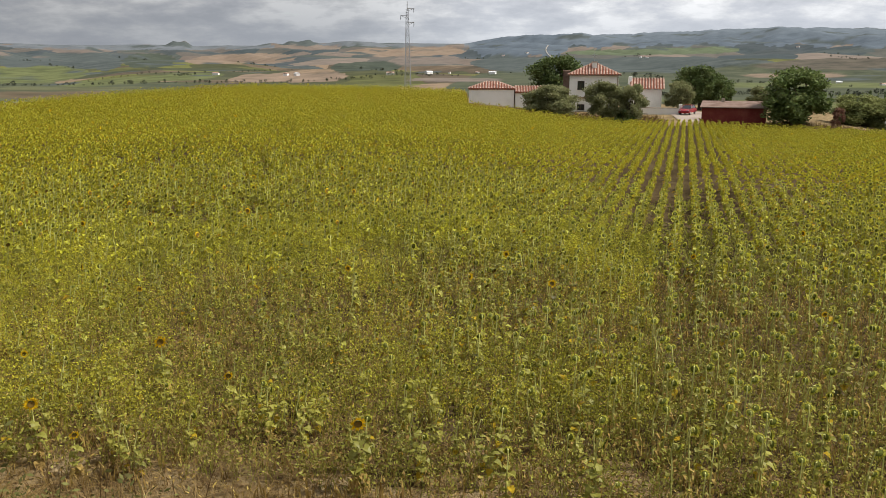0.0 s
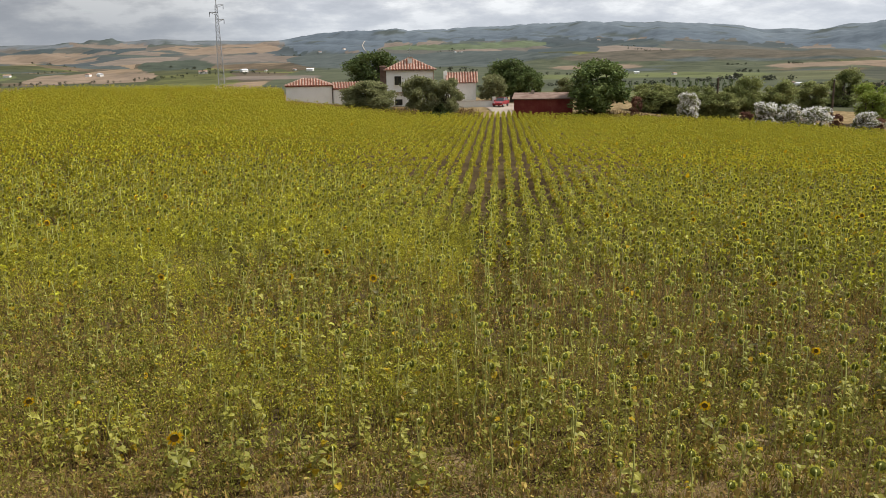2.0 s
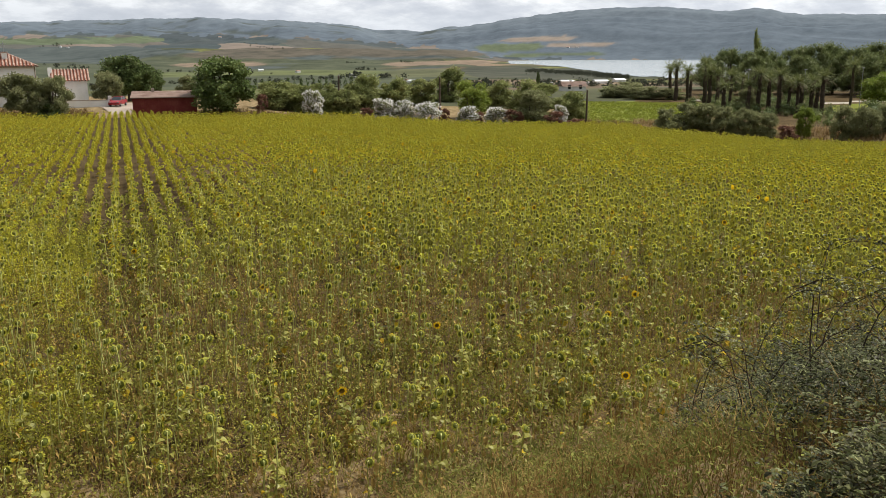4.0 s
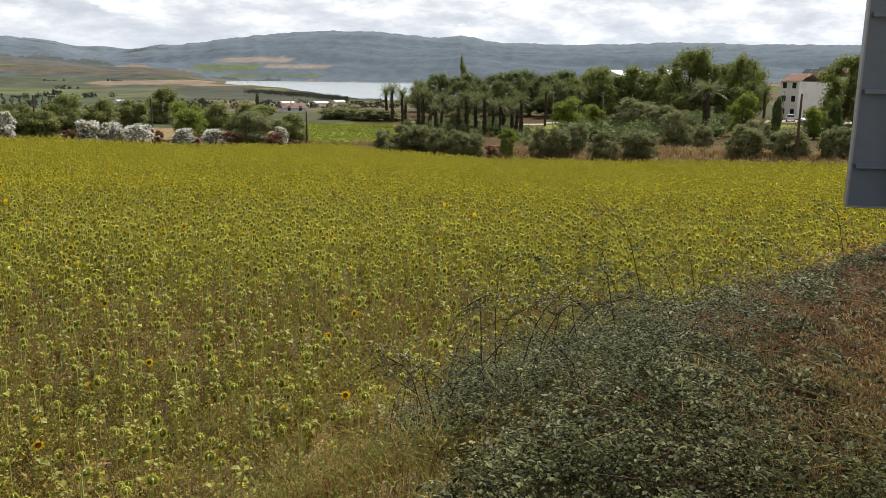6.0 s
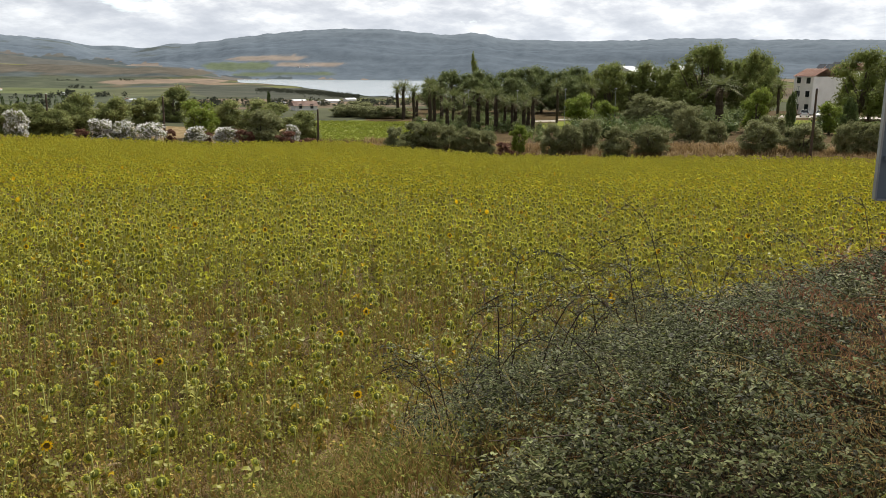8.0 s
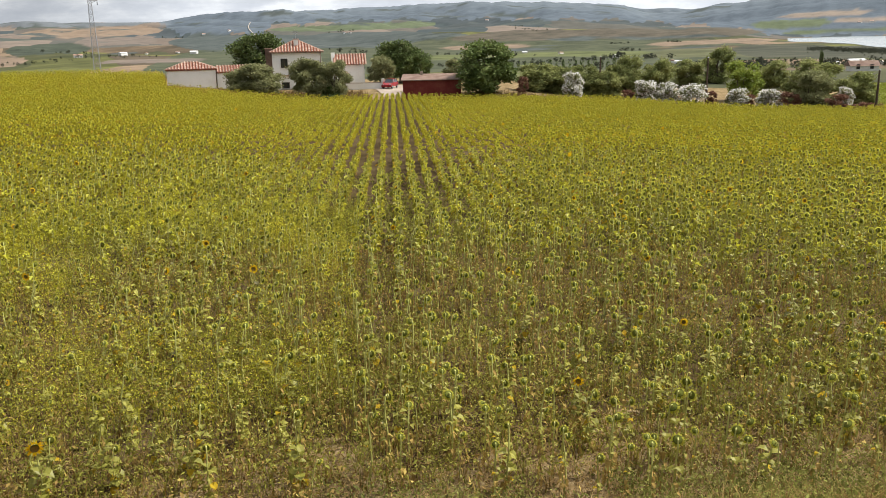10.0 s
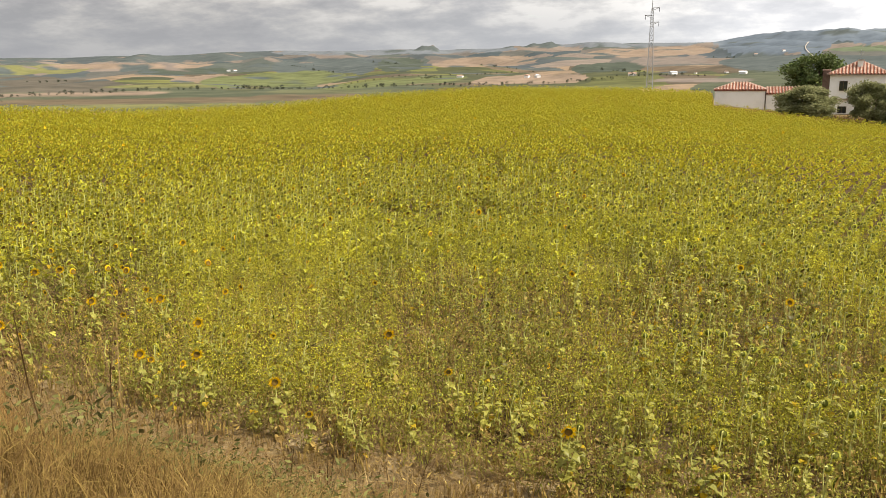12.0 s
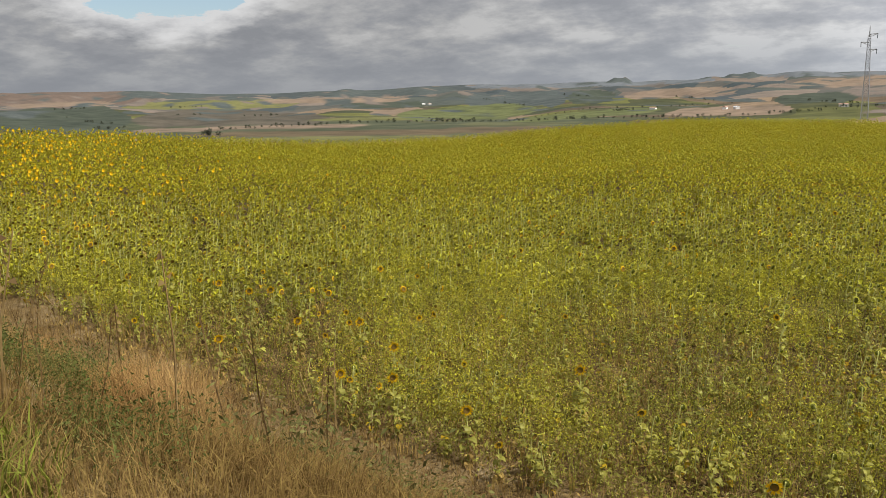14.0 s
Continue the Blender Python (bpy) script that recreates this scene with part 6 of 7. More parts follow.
def weed_clump(rng_, h_, leaves, size, slot=0):
    """A wiry weed: thin stalks with many small leaves."""
    s = Shape()
    for k in range(2):
        a = rng_.uniform(0, 6.28)
        x, y, z = 0.12 * math.cos(a), 0.12 * math.sin(a), h_ * rng_.uniform(0.7, 1.0)
        s.put([(-0.005, 0, 0), (0.005, 0, 0), (x, y, z), (0, 0.006, 0)], [(0, 1, 2), (1, 3, 2)], slot)
    d = rng_.normal(0, 1, (leaves, 3))
    c = np.column_stack([0.13 * d[:, 0], 0.13 * d[:, 1], h_ * rng_.uniform(0.25, 1.05, leaves)])
    a = rng_.normal(size=(leaves, 3))
    a /= np.linalg.norm(a, axis=1)[:, None]
    b = np.cross(a, rng_.normal(size=(leaves, 3)))
    b /= np.linalg.norm(b, axis=1)[:, None]
    z_ = size * rng_.uniform(0.5, 1.2, (leaves, 1))
    v = np.stack([c - a * z_, c + b * z_ * 0.4, c + a * z_, c - b * z_ * 0.4], 1).reshape(-1, 3)
    return s.put(v, np.arange(leaves * 4).reshape(-1, 4), slot)


drng = np.random.default_rng(21)


def scatter(count, sampler):
    x, y = sampler(count)
    return np.column_stack([x, y, height(x, y)])


def wedge(r0, r1, az0, az1):
    def f_(n_):
        r_ = np.sqrt(drng.uniform(r0 ** 2, r1 ** 2, n_))
        a_ = np.radians(drng.uniform(az0, az1, n_))
        return r_ * np.sin(a_), r_ * np.cos(a_)
    return f_


def bank_strip(u0, u1, s0, s1):
    def f_(n_):
        u_, s_ = drng.uniform(u0, u1, n_), drng.uniform(s0, s1, n_)
        return u_ * BU[0] + s_ * BN[0], u_ * BU[1] + s_ * BN[1]
    return f_


def clear_of_brambles(p_):
    u_, s_ = p_[:, :2] @ BU, p_[:, :2] @ BN
    return p_[(bramble_depth(u_, s_) < np.where((u_ > 5.0) & (s_ < 4.5), 0.06, 0.34)) | (u_ < 2.0) | (u_ > 19) | (s_ > 8)]


def spread(name, label, category, shapes, mats, p, lo, hi, toward=None):
    n_ = len(p)
    turn_ = drng.uniform(0, 6.28, n_) if toward is None else drng.normal(toward, 0.5, n_)
    s = stamp(shapes, p, turn_, np.repeat(drng.uniform(lo, hi, (n_, 1)), 3, 1), drng.integers(0, len(shapes), n_), drng.normal(0, 0.12, (n_, 2)))
    return tagged(s.make(name, mats), label, category, kind="stuff")


CHARLOCK = material("charlock_leaf", [(0.31, 0.30, 0.042), (0.44, 0.415, 0.05), (0.62, 0.54, 0.052)], 0.6, 0.7, through_light=0.4, island=0.35, spec=0.06)
WEEDS = [weed_clump(drng, 0.55, 22, 0.034) for _ in range(5)]
p = scatter(13500, wedge(9.5, 31, -64, 96))
s_ = p[:, :2] @ BN
p = p[(s_ > 10.0)]
spread("crop_weeds", "wiry yellow-green weeds between the sunflowers", "weeds", WEEDS, [WEED], p, 0.55, 1.35)
p = scatter(20000, wedge(12.5, 30, -60, 14))
patch_ = wave(p[:, 0] * 0.35, p[:, 1] * 0.3, 9.0)
p = p[(p[:, :2] @ BN > 11) & (patch_ + drng.normal(0, 0.30, len(p)) > -0.22)]
spread("charlock", "fine pale yellow-green weeds in patches", "weeds", [weed_clump(drng, 0.8, 22, 0.030) for _ in range(4)], [CHARLOCK], p, 0.45, 1.05)
p = scatter(5200, wedge(29, 46, -62, 4))
p = p[wave(p[:, 0] * 0.16, p[:, 1] * 0.14, 9.0) + drng.normal(0, 0.3, len(p)) > 0.0]
spread("pale_weeds", "pale yellow-green weeds in patches among the sunflowers", "weeds", [weed_clump(drng, 0.85, 14, 0.065) for _ in range(4)], [CHARLOCK], p, 0.6, 1.1)
LOW = [weed_clump(drng, 0.25, 12, 0.036) for _ in range(3)] + [grass_tuft(drng, 5, 0.28, 0.10) for _ in range(2)]
p = scatter(8500, wedge(9.3, 24, -64, 96))
p = p[p[:, :2] @ BN > 9.6]
spread("crop_litter", "withered leaves and low dry growth on the soil", "weeds", LOW, [OLD_LEAF], p, 0.7, 1.5)
p = scatter(7500, wedge(24, 62, -64, 92))
a_ = np.degrees(np.arctan2(p[:, 0], p[:, 1]))
p = p[(p[:, :2] @ BN > 11) & ~((a_ > 6) & (a_ < 26) & (np.hypot(p[:, 0], p[:, 1]) > 38))]
spread("middle_weeds", "low weeds between the sunflower rows", "weeds", [weed_clump(drng, 0.55, 9, 0.12) for _ in range(3)], [WEED], p, 0.6, 1.2)

p = scatter(5200, wedge(9.6, 17, -60, 92))
p = p[p[:, :2] @ BN > 10.0]
spread("bank_foot_weeds", "short olive weeds among near sunflowers", "weeds", [weed_clump(drng, 0.42, 20, 0.032) for _ in range(4)], [NEAR_LEAF], p, 0.6, 1.3)
p = scatter(2600, wedge(9.8, 22, -60, 92))
p = p[p[:, :2] @ BN > 10.2]
spread("withered_weeds", "brown withered weeds between the sunflowers", "weeds", [weed_clump(drng, 0.6, 22, 0.026) for _ in range(4)], [OLD_LEAF], p, 0.5, 1.2)
# dry strip where the crop ends
a_ = drng.uniform(1.6, 86, 5200)
r_ = np.interp(a_, EDGE[:, 0], EDGE[:, 1]) + drng.uniform(-0.3, 9.0, 5200) * np.where(a_ > 46, 1.0, 0.5)
x_, y_ = r_ * np.sin(np.radians(a_)), r_ * np.cos(np.radians(a_))
ok_ = ~((x_ > 29) & (x_ < 40) & (a_ < 21))
p = np.column_stack([x_, y_, height(x_, y_)])[ok_]
spread("edge_grass", "dry straw grass along the field's far edge", "grass", [grass_tuft(drng, 7, 0.75, 0.4, 0, 0.03, 0.9) for _ in range(3)], [STRAW], p, 0.5, 1.2)

RANK = material("rank_grass", [(0.155, 0.185, 0.032), (0.22, 0.25, 0.04), (0.30, 0.315, 0.055)], 0.3, 0.8, through_light=0.4, island=0.3, spec=0.03)
p = scatter(3800, wedge(118, 172, 46.4, 54.2))
spread("meadow_growth", "rank yellow-green growth over the meadow", "weeds", [weed_clump(drng, 0.22, 10, 0.16) for _ in range(3)], [RANK], p, 0.5, 1.0)
# orange grass before the outbuildings
a_ = drng.uniform(1.1, 8.4, 1500)
r_ = np.interp(a_, EDGE[:, 0], EDGE[:, 1]) + drng.uniform(-5.0, 3.0, 1500)
x_, y_ = r_ * np.sin(np.radians(a_)), r_ * np.cos(np.radians(a_))
PALE_STRAW = material("pale_straw", [(0.26, 0.175, 0.085), (0.38, 0.275, 0.15), (0.50, 0.39, 0.24)], 0.4, 0.8, through_light=0.25, island=0.3, spec=0.05)
ORANGE_GRASS = material("orange_grass", [(0.22, 0.12, 0.04), (0.34, 0.20, 0.075), (0.46, 0.31, 0.13)], 0.8, 0.8, through_light=0.25, island=0.3, spec=0.05)
spread("orange_grass", "dry orange grass before the white outbuildings", "grass", [grass_tuft(drng, 8, 0.85, 0.45, 0, 0.03, 0.8) for _ in range(3)], [ORANGE_GRASS], np.column_stack([x_, y_, height(x_, y_)]), 0.5, 1.1)
a_ = drng.uniform(50, 87, 2600)
r_ = np.interp(a_, EDGE[:, 0], EDGE[:, 1]) + drng.uniform(0.5, 13.0, 2600)
x_, y_ = r_ * np.sin(np.radians(a_)), r_ * np.cos(np.radians(a_))
spread("park_edge_grass", "pale dry grass between the olive bushes", "grass", [grass_tuft(drng, 8, 0.9, 0.5, 0, 0.035, 0.9) for _ in range(3)], [PALE_STRAW], np.column_stack([x_, y_, height(x_, y_)]), 0.5, 1.1)
# dry grass on the bank
BANK_WEED = material("bank_weed_leaf", [(0.085, 0.09, 0.03), (0.14, 0.14, 0.045), (0.22, 0.205, 0.075)], 0.8, 0.7, through_light=0.25, island=0.4, spec=0.05)
FOOT_WEED = material("foot_weed_leaf", [(0.12, 0.13, 0.035), (0.20, 0.205, 0.05), (0.30, 0.29, 0.08)], 0.8, 0.7, through_light=0.3, island=0.4, spec=0.05)
BANK_STRAW = material("bank_straw", [(0.11, 0.068, 0.021), (0.20, 0.130, 0.044), (0.31, 0.215, 0.082)], 1.2, 0.8, through_light=0.25, island=0.4, spec=0.05)
TUFTS = [grass_tuft(drng, 11, 0.36, 0.18, 0, 0.0024, 1.3) for _ in range(5)]
p = scatter(9000, bank_strip(-28, 5.0, 0.6, 10.0))
p = p[np.hypot(p[:, 0], p[:, 1]) > 3.2]
p = p[drng.random(len(p)) < np.clip(1.25 - 0.5 * step(8.2, 10.2, p[:, :2] @ BN) - 0.9 * step(-1.0, 1.5, p[:, :2] @ BU) * step(5.0, 7.0, p[:, :2] @ BN), 0, 1)]
p = clear_of_brambles(p)
spread("dry_grass", "dense dry straw-coloured grass on the bank", "grass", TUFTS, [BANK_STRAW], p, 0.45, 1.05)
p = scatter(700, bank_strip(-30, 3, 1.0, 9.6))
p = p[((np.hypot(p[:, 0], p[:, 1]) > 7.5) | (p[:, 0] < -3.5)) & (p[:, :2] @ BU < -1.5)]
spread("dry_stalks", "tall dry grass stalks with loose ears", "grass", [seeded_stalk(drng, 0.95) for _ in range(5)], [STRAW], p, 0.6, 1.3)
p = scatter(2400, bank_strip(-24, 6, 2.5, 9.4))
p = p[(wave(p[:, 0] * 0.5, p[:, 1] * 0.5, 2.0) > 0.1) & (np.hypot(p[:, 0], p[:, 1]) > 5.0)]
p = clear_of_brambles(p)
spread("bank_weeds", "grey-green weeds among the dry grass", "weeds", [weed_clump(drng, 0.38, 26, 0.026) for _ in range(4)], [BANK_WEED], p, 0.7, 1.4)
p = scatter(60, wedge(3.6, 4.7, -72, -59))
spread("green_grass", "fresh green grass on the bank", "grass", [grass_tuft(drng, 18, 0.36, 0.12, 0, 0.006, 1.0) for _ in range(3)], [GREEN_GRASS], p, 0.7, 1.2)
LUSH_WEED = material("lush_weed_leaf", [(0.055, 0.07, 0.016), (0.09, 0.108, 0.025), (0.16, 0.17, 0.05)], 1.2, 0.6, through_light=0.3, island=0.4, spec=0.1)
p = np.concatenate([scatter(34, wedge(4.0, 5.2, -58, -50)), scatter(90, wedge(6.6, 9.5, -61, -53)), scatter(45, wedge(9.0, 13.0, -56, -50))])
spread("lush_weeds", "leafy dark green weeds on the dry bank", "weeds", [weed_clump(drng, 0.40, 90, 0.013) for _ in range(4)], [LUSH_WEED], p, 0.6, 1.2)
p = np.concatenate([scatter(130, wedge(5.8, 8.0, -53, -48.3)), scatter(60, wedge(7.5, 10.5, -50.5, -46)), scatter(120, wedge(14, 21, -60, -54))])
spread("rusty_tufts", "tall fine rust-coloured grass on the bank", "grass", [grass_tuft(drng, 46, 0.62, 0.16, 0, 0.0016, 0.8) for _ in range(4)], [ORANGE_GRASS], p, 0.7, 1.25)
p = scatter(900, bank_strip(-16, 0.5, 3.0, 9.4))
p = p[wave(p[:, 0] * 0.7, p[:, 1] * 0.7, 5.0) > -0.1]
spread("rusty_short_grass", "short rust-coloured dead grass on the bank", "grass", TUFTS, [ORANGE_GRASS], p, 0.35, 0.75)
p = scatter(1500, bank_strip(-0.5, 10, 6.4, 9.8))
p = p[wave(p[:, 0] * 1.1, p[:, 1] * 1.1, 3.0) > -0.3]
p = clear_of_brambles(p)
spread("foot_weeds", "green weeds at the foot of the bank", "weeds", [weed_clump(drng, 0.34, 30, 0.026) for _ in range(4)], [FOOT_WEED], p, 0.6, 1.3)
p = scatter(700, bank_strip(0.5, 10, 6.6, 9.6))
p = p[wave(p[:, 0] * 1.3, p[:, 1] * 1.3, 8.0) > -0.1]
p = clear_of_brambles(p)
spread("rusty_grass", "rusty orange dead grass at the foot of the bank", "grass", TUFTS, [ORANGE_GRASS], p, 0.4, 0.8)
p = scatter(1000, bank_strip(-1.0, 12, 7.0, 10.4))
p = clear_of_brambles(p)
spread("foot_grass", "dry grass at the bank's foot", "grass", TUFTS, [STRAW], p, 0.35, 0.8)
# flattened straw where the bank meets the crop
LITTER = [grass_tuft(drng, 7, 0.4, 0.2, 0, 0.005, 1.6).moved(Matrix.Diagonal((1.4, 1.4, 0.14, 1.0)) @ Matrix.Translation((0, 0, 0.06))) for _ in range(4)]
p = np.concatenate([scatter(1700, wedge(3.0, 6.5, -66, -25)), scatter(500, wedge(2.9, 4.6, -25, 20))])
p = clear_of_brambles(p)
spread("bank_tufts", "dry grass tufts at the top of the bank", "grass", TUFTS, [BANK_STRAW], p, 0.5, 1.0)
p = scatter(1300, bank_strip(-8, 9, -5.0, 1.2))
p = np.concatenate([p, scatter(500, wedge(0.3, 3.2, -180, 180))])
p = clear_of_brambles(p)
spread("short_grass", "short dry grass on the level verge", "grass", TUFTS, [BANK_STRAW], p, 0.2, 0.42)
p = np.concatenate([scatter(3600, bank_strip(-30, 9, 7.8, 11.8)), scatter(4200, bank_strip(-22, -3.5, 10.5, 18))])
spread("straw_litter", "flattened straw and dead stems on the soil", "straw", LITTER, [STRAW], p, 0.7, 1.3)
# the verge right of the camera
p = np.concatenate([scatter(420, bank_strip(1.4, 5.0, 1.2, 4.6)), scatter(260, bank_strip(2.4, 7.5, 4.0, 7.6)), scatter(170, wedge(2.9, 5.6, 46, 62))])
spread("thicket_grass", "dry grass round the foot of the brambles", "grass", TUFTS, [BANK_STRAW], p[np.hypot(p[:, 0], p[:, 1]) > 2.8], 0.35, 0.8)
p = np.concatenate([scatter(420, bank_strip(1.5, 7.5, 1.4, 7.6)), scatter(220, wedge(3.0, 5.6, 46, 64))])
spread("thicket_weeds", "small green weeds round the foot of the brambles", "weeds", [weed_clump(drng, 0.25, 34, 0.014) for _ in range(4)], [FOOT_WEED], p[np.hypot(p[:, 0], p[:, 1]) > 2.8], 0.6, 1.2)
BLEACHED = material("bleached_grass", [(0.24, 0.16, 0.065), (0.40, 0.285, 0.12), (0.56, 0.43, 0.21)], 2.0, 0.75, through_light=0.3, island=0.35, spec=0.06)
BROWN_GRASS = material("brown_grass", [(0.16, 0.085, 0.04), (0.25, 0.14, 0.065), (0.36, 0.23, 0.12)], 2.0, 0.75, through_light=0.25, island=0.35)
VERGE = [grass_tuft(drng, 14, 0.42, 0.16, 0, 0.0019, 1.9) for _ in range(5)]
p = scatter(520, bank_strip(2.0, 4.6, -1.2, 0.75))
p = p[np.hypot(p[:, 0], p[:, 1]) > 3.2]
spread("verge_grass", "long bleached grass on the road verge", "grass", VERGE, [BLEACHED], p, 0.6, 1.15)
p = scatter(130, bank_strip(2.4, 6.5, -0.1, 1.5))
p = p[(np.hypot(p[:, 0], p[:, 1]) > 3.0) & (wave(p[:, 0] * 1.4, p[:, 1] * 1.4, 6.0) > 0.05)]
spread("brown_grass", "reddish-brown withered grass over the brambles", "grass", VERGE, [BROWN_GRASS], p, 0.75, 1.3)
p = scatter(30, bank_strip(4.4, 6.6, 0.2, 1.3))
spread("dry_dock", "reddish-brown dry dock stalks on the verge", "weeds", [weed_clump(drng, 0.6, 120, 0.012) for _ in range(4)], [DOCK], p, 0.8, 1.3)


def oat_stalk(rng_, l_, droop):
    """A long leaning oat stalk whose loose ear hangs with many small spikelets."""
    t = np.linspace(0, 1, 9)
    x, y, z = l_ * (0.55 * t + 0.25 * t ** 3), 0.05 * np.sin(3 * t), l_ * (0.80 * t - droop * t ** 5)
    out = Shape().join(tube(np.column_stack([x, y, z]), np.linspace(0.0024, 0.0008, 9), 3, cap=False))
    for k in range(70):
        q = 0.70 + 0.30 * rng_.random() ** 0.8
        px, py, pz = np.interp(q, t, x), np.interp(q, t, y), np.interp(q, t, z)
        a, reach = rng_.uniform(0, 6.28), rng_.uniform(0.004, 0.055) * (1.25 - q) * 2.2
        bx, by, bz = px + reach * math.cos(a), py + reach * math.sin(a), pz - rng_.uniform(0.0, 0.05)
        tx, tz, w_ = rng_.normal(0, 0.006), rng_.uniform(0.010, 0.018), 0.0014
        out.put([(bx, by, bz), (bx + w_ + tx * 0.5, by + w_, bz - tz * 0.45), (bx + tx, by, bz - tz), (bx - w_ + tx * 0.5, by - w_, bz - tz * 0.45)], [(0, 1, 2, 3)])
    return out


p = scatter(230, bank_strip(2.5, 5.0, -1.0, 0.6))
spread("verge_green", "long yellow-green grass on the road verge", "grass", VERGE, [RANK], p[np.hypot(p[:, 0], p[:, 1]) > 2.9], 0.5, 1.0)
OATS = [oat_stalk(drng, l_, q) for l_, q in ((0.85, 0.22), (0.7, 0.30), (0.95, 0.36), (0.6, 0.26), (0.8, 0.18))]
p = np.concatenate([scatter(110, bank_strip(2.8, 5.2, -0.6, 0.6)), scatter(110, bank_strip(2.6, 4.4, -0.8, 0.4))])
p = p[np.hypot(p[:, 0], p[:, 1]) > 3.0]
spread("wild_oats", "bleached wild oats arching over the brambles", "grass", OATS, [BLEACHED], p, 0.7, 1.25, 1.75)
RUSTY_EAR = material("rusty_ear", [(0.19, 0.08, 0.045), (0.31, 0.145, 0.08), (0.44, 0.25, 0.14)], 2.0, 0.75, through_light=0.25, island=0.35, spec=0.05)
p = scatter(110, bank_strip(3.4, 5.8, -0.2, 0.85))
spread("rusty_panicles", "rust-coloured grass panicles standing among the brambles", "grass", OATS, [RUSTY_EAR], p, 0.8, 1.25, 1.75)
p = scatter(60, bank_strip(-11, -1.0, 3.5, 8.5))
spread("slope_oats", "tall bleached oats on the dry bank", "grass", OATS, [BLEACHED], p[np.hypot(p[:, 0], p[:, 1]) > 5.0], 0.7, 1.1)

# brambles on the bank
BR_U1 = 19.0


def thicket_points(n_, inside):
    u_, s_ = 2.0 + (BR_U1 - 2.0) * drng.random(n_) ** 1.6, drng.uniform(-0.9, 7.8, n_)
    d_ = bramble_depth(u_, s_)
    ok_ = (d_ > np.where(u_ > 5.2, 0.04, 0.08)) & (drng.random(n_) < np.clip(d_ / np.where(u_ > 5.2, 0.16, 0.28), 0.2, 1))
    u_, s_, d_ = u_[ok_], s_[ok_], d_[ok_]
    x_, y_ = u_ * BU[0] + s_ * BN[0], u_ * BU[1] + s_ * BN[1]
    z_ = height(x_, y_) + d_ * (1 - inside * drng.random(len(d_)) ** 1.5) + np.abs(drng.normal(0, 0.07, len(d_)))
    return np.column_stack([x_, y_, z_])


def bramble_leaf(rng_):
    """A spray of three to five toothed leaflets."""
    s = Shape()
    for k in range(rng_.integers(3, 6)):
        a, l_ = (k - 2) * 0.8 + rng_.normal(0, 0.2), rng_.uniform(0.018, 0.036)
        lf = Shape().put([(0, 0, 0), (l_ * 0.35, l_ * 0.30, 0.11 * l_), (l_ * 0.72, l_ * 0.20, 0.04 * l_), (l_, 0, -0.14 * l_), (l_ * 0.72, -l_ * 0.20, 0.04 * l_), (l_ * 0.35, -l_ * 0.30, 0.11 * l_)], [(0, 3, 2, 1), (0, 5, 4, 3)])
        s.join(spun(lf, a, 0.015 * math.cos(a), 0.015 * math.sin(a), 0, rng_.uniform(-0.5, 0.5)))
    return s


p = thicket_points(175000, 0.8)
n_ = len(p)
bl = stamp([bramble_leaf(drng) for _ in range(8)], p, drng.uniform(0, 6.28, n_), np.repeat(drng.uniform(0.5, 1.1, (n_, 1)), 3, 1), drng.integers(0, 8, n_), drng.normal(0, 0.5, (n_, 2)))
bramble = thing("bramble_thicket", "dense grey-green bramble thicket on the road bank", "bramble")
tagged(part("leaves", bl, BRAMBLE, bramble), kind="stuff")
p = thicket_points(14000, 0.6)
u_, s_ = p[:, :2] @ BU, p[:, :2] @ BN
p = p[drng.random(len(p)) < np.clip(0.003 + 0.03 * step(4.0, 5.0, u_) * step(0.25, 0.6, wave(u_ * 1.6, s_ * 1.9, 4.0)) * step(3.2, 1.8, s_), 0, 1)]
red = stamp([bramble_leaf(drng) for _ in range(4)], p, drng.uniform(0, 6.28, len(p)), np.repeat(drng.uniform(0.6, 1.2, (len(p), 1)), 3, 1), drng.integers(0, 4, len(p)), drng.normal(0, 0.5, (len(p), 2)))
part("withered_leaves", red, RED_LEAF, bramble, "withered reddish leaves")
inner = Shape()
p = thicket_points(420, 0.6)
for q in p:
    a = drng.uniform(0, 6.28)
    l_ = drng.uniform(0.3, 0.7)
    base = q - (0, 0, 0.35)
    inner.join(tube([base, base + (0.3 * l_ * math.cos(a), 0.3 * l_ * math.sin(a), 0.3), base + (l_ * math.cos(a), l_ * math.sin(a), 0.38 + drng.uniform(-0.1, 0.15))], [0.0035, 0.003, 0.0015], 3, cap=False))
tagged(part("brushwood", inner, CANE, bramble), kind="stuff")
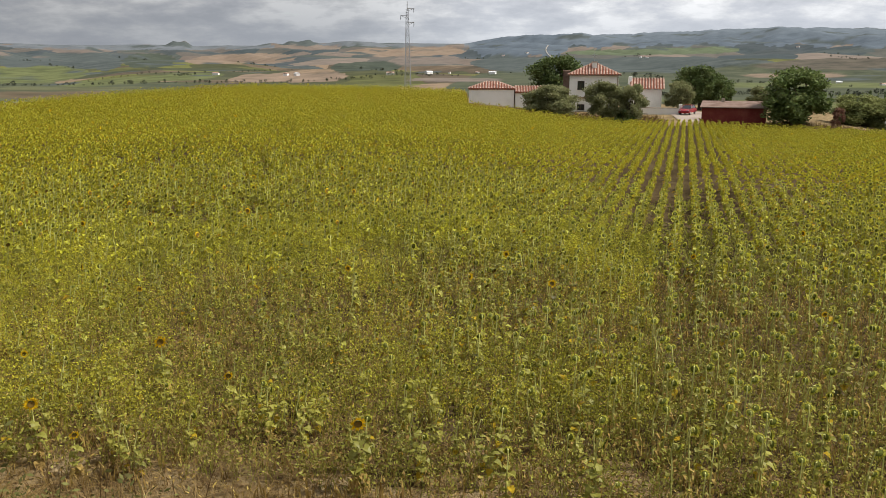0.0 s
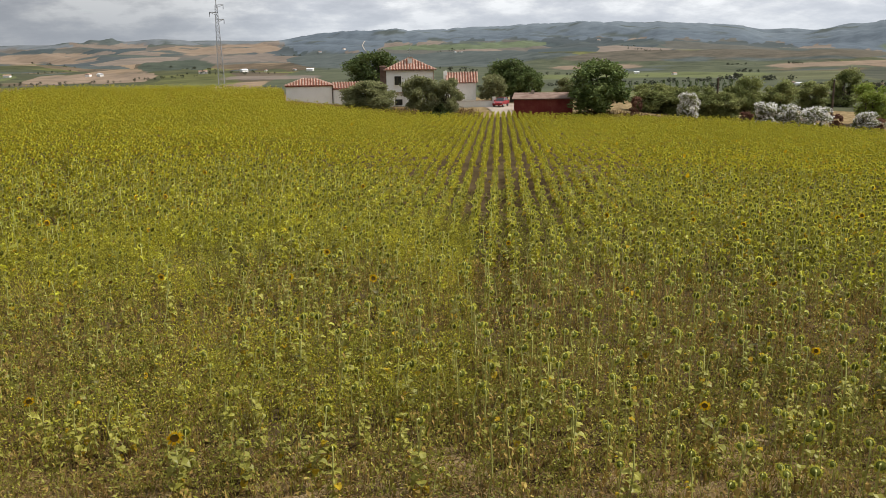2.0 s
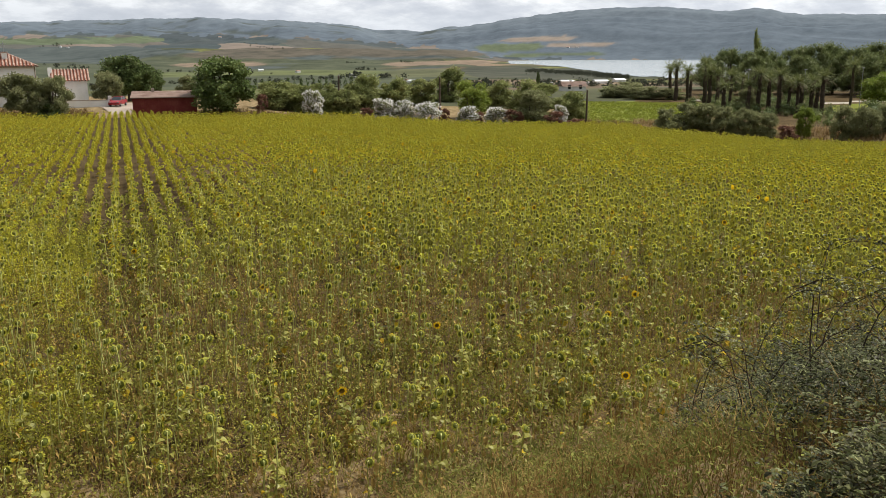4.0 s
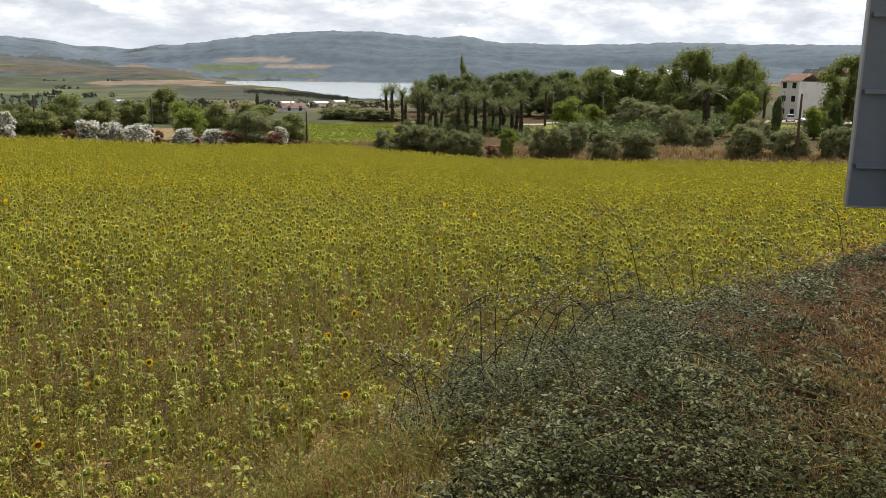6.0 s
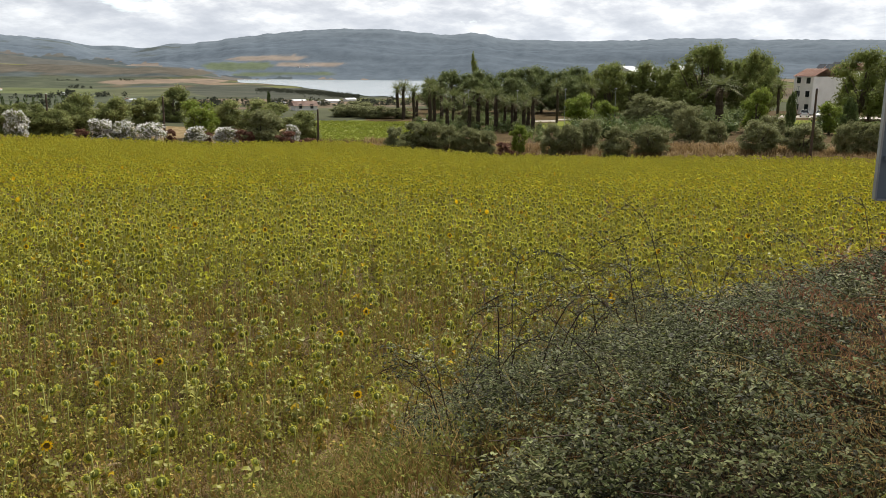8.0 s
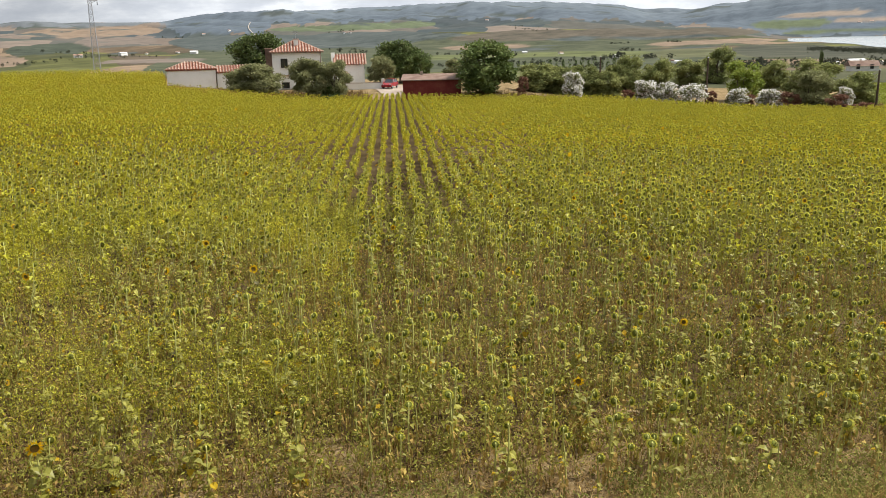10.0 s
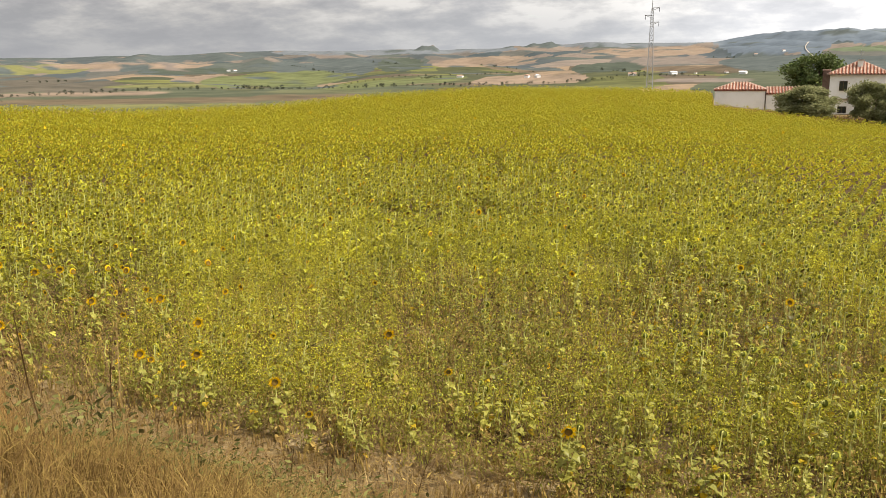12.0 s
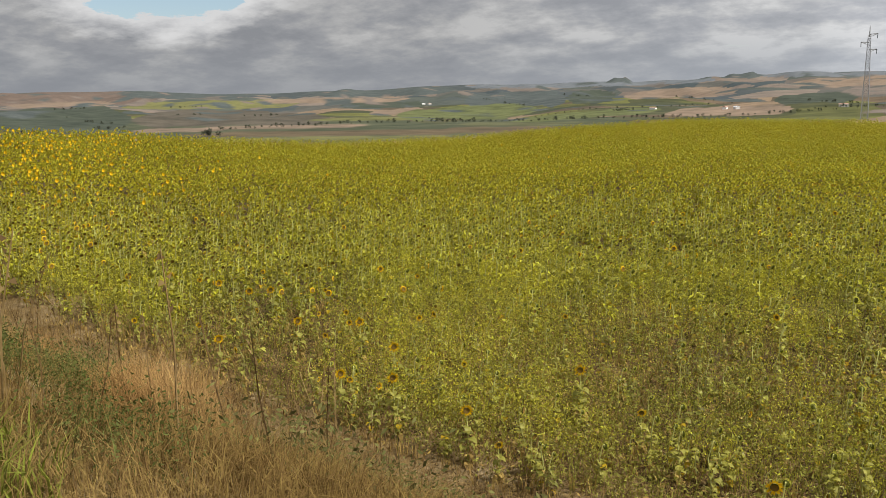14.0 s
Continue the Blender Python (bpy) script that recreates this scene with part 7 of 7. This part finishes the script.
# arching canes that stand out above the thicket, with side twigs
CANES = [(drng.uniform(4.0, 10), None) for _ in range(24)] + [(drng.uniform(3.5, 4.5), drng.uniform(2.6, 3.4)) for _ in range(10)] + [(drng.uniform(5.6, 6.4), drng.uniform(0.55, 0.85)) for _ in range(4)]
for u_, s0_ in CANES:
    tall = s0_ is not None
    s0_ = s0_ if tall else drng.uniform(2.4, min(6.0, u_ / 0.95))
    x_, y_ = u_ * BU[0] + s0_ * BN[0], u_ * BU[1] + s0_ * BN[1]
    z_ = float(height(x_, y_) + max(bramble_depth(np.array(u_), np.array(s0_)), 0.2))
    a, l_, up_ = drng.uniform(0, 6.28), drng.uniform(0.5, 1.3), drng.uniform(0.25, 0.75)
    if tall:
        l_, up_ = drng.uniform(0.35, 0.9), drng.uniform(0.25, 0.55)
    t = np.linspace(0, 1, 9)
    pts = np.column_stack([x_ + l_ * t ** 1.5 * math.cos(a) * 0.8 + 0.025 * np.sin(9 * t + a), y_ + l_ * t ** 1.5 * math.sin(a) * 0.8 + 0.02 * np.sin(7 * t), z_ - 0.3 + (up_ + 0.3) * np.sin(t * 2.2) / 0.95])
    stalk = tube(pts, np.linspace(0.0048, 0.0015, 9), 5)
    tips = [pts[3:]]
    for q in drng.integers(3, 8, 5):
        b_, k_ = drng.uniform(0, 6.28), drng.uniform(0.10, 0.28)
        twig = np.array([pts[q], pts[q] + (0.55 * k_ * math.cos(b_), 0.55 * k_ * math.sin(b_), 0.35 * k_), pts[q] + (k_ * math.cos(b_), k_ * math.sin(b_), 0.4 * k_)])
        stalk.join(tube(twig, [0.003, 0.0022, 0.001], 3, cap=False))
        tips.append(twig[1:])
    tips = np.concatenate(tips)
    cn = part("cane", stalk, CANE, bramble)
    m_ = drng.integers(26, 50)
    lv = stamp([bramble_leaf(drng) for _ in range(2)], tips[drng.integers(0, len(tips), m_)] + drng.normal(0, 0.02, (m_, 3)), drng.uniform(0, 6.28, m_), np.full((m_, 3), 0.85), drng.integers(0, 2, m_), drng.normal(0, 0.5, (m_, 2)))
    part("leaves", lv, BRAMBLE, cn)
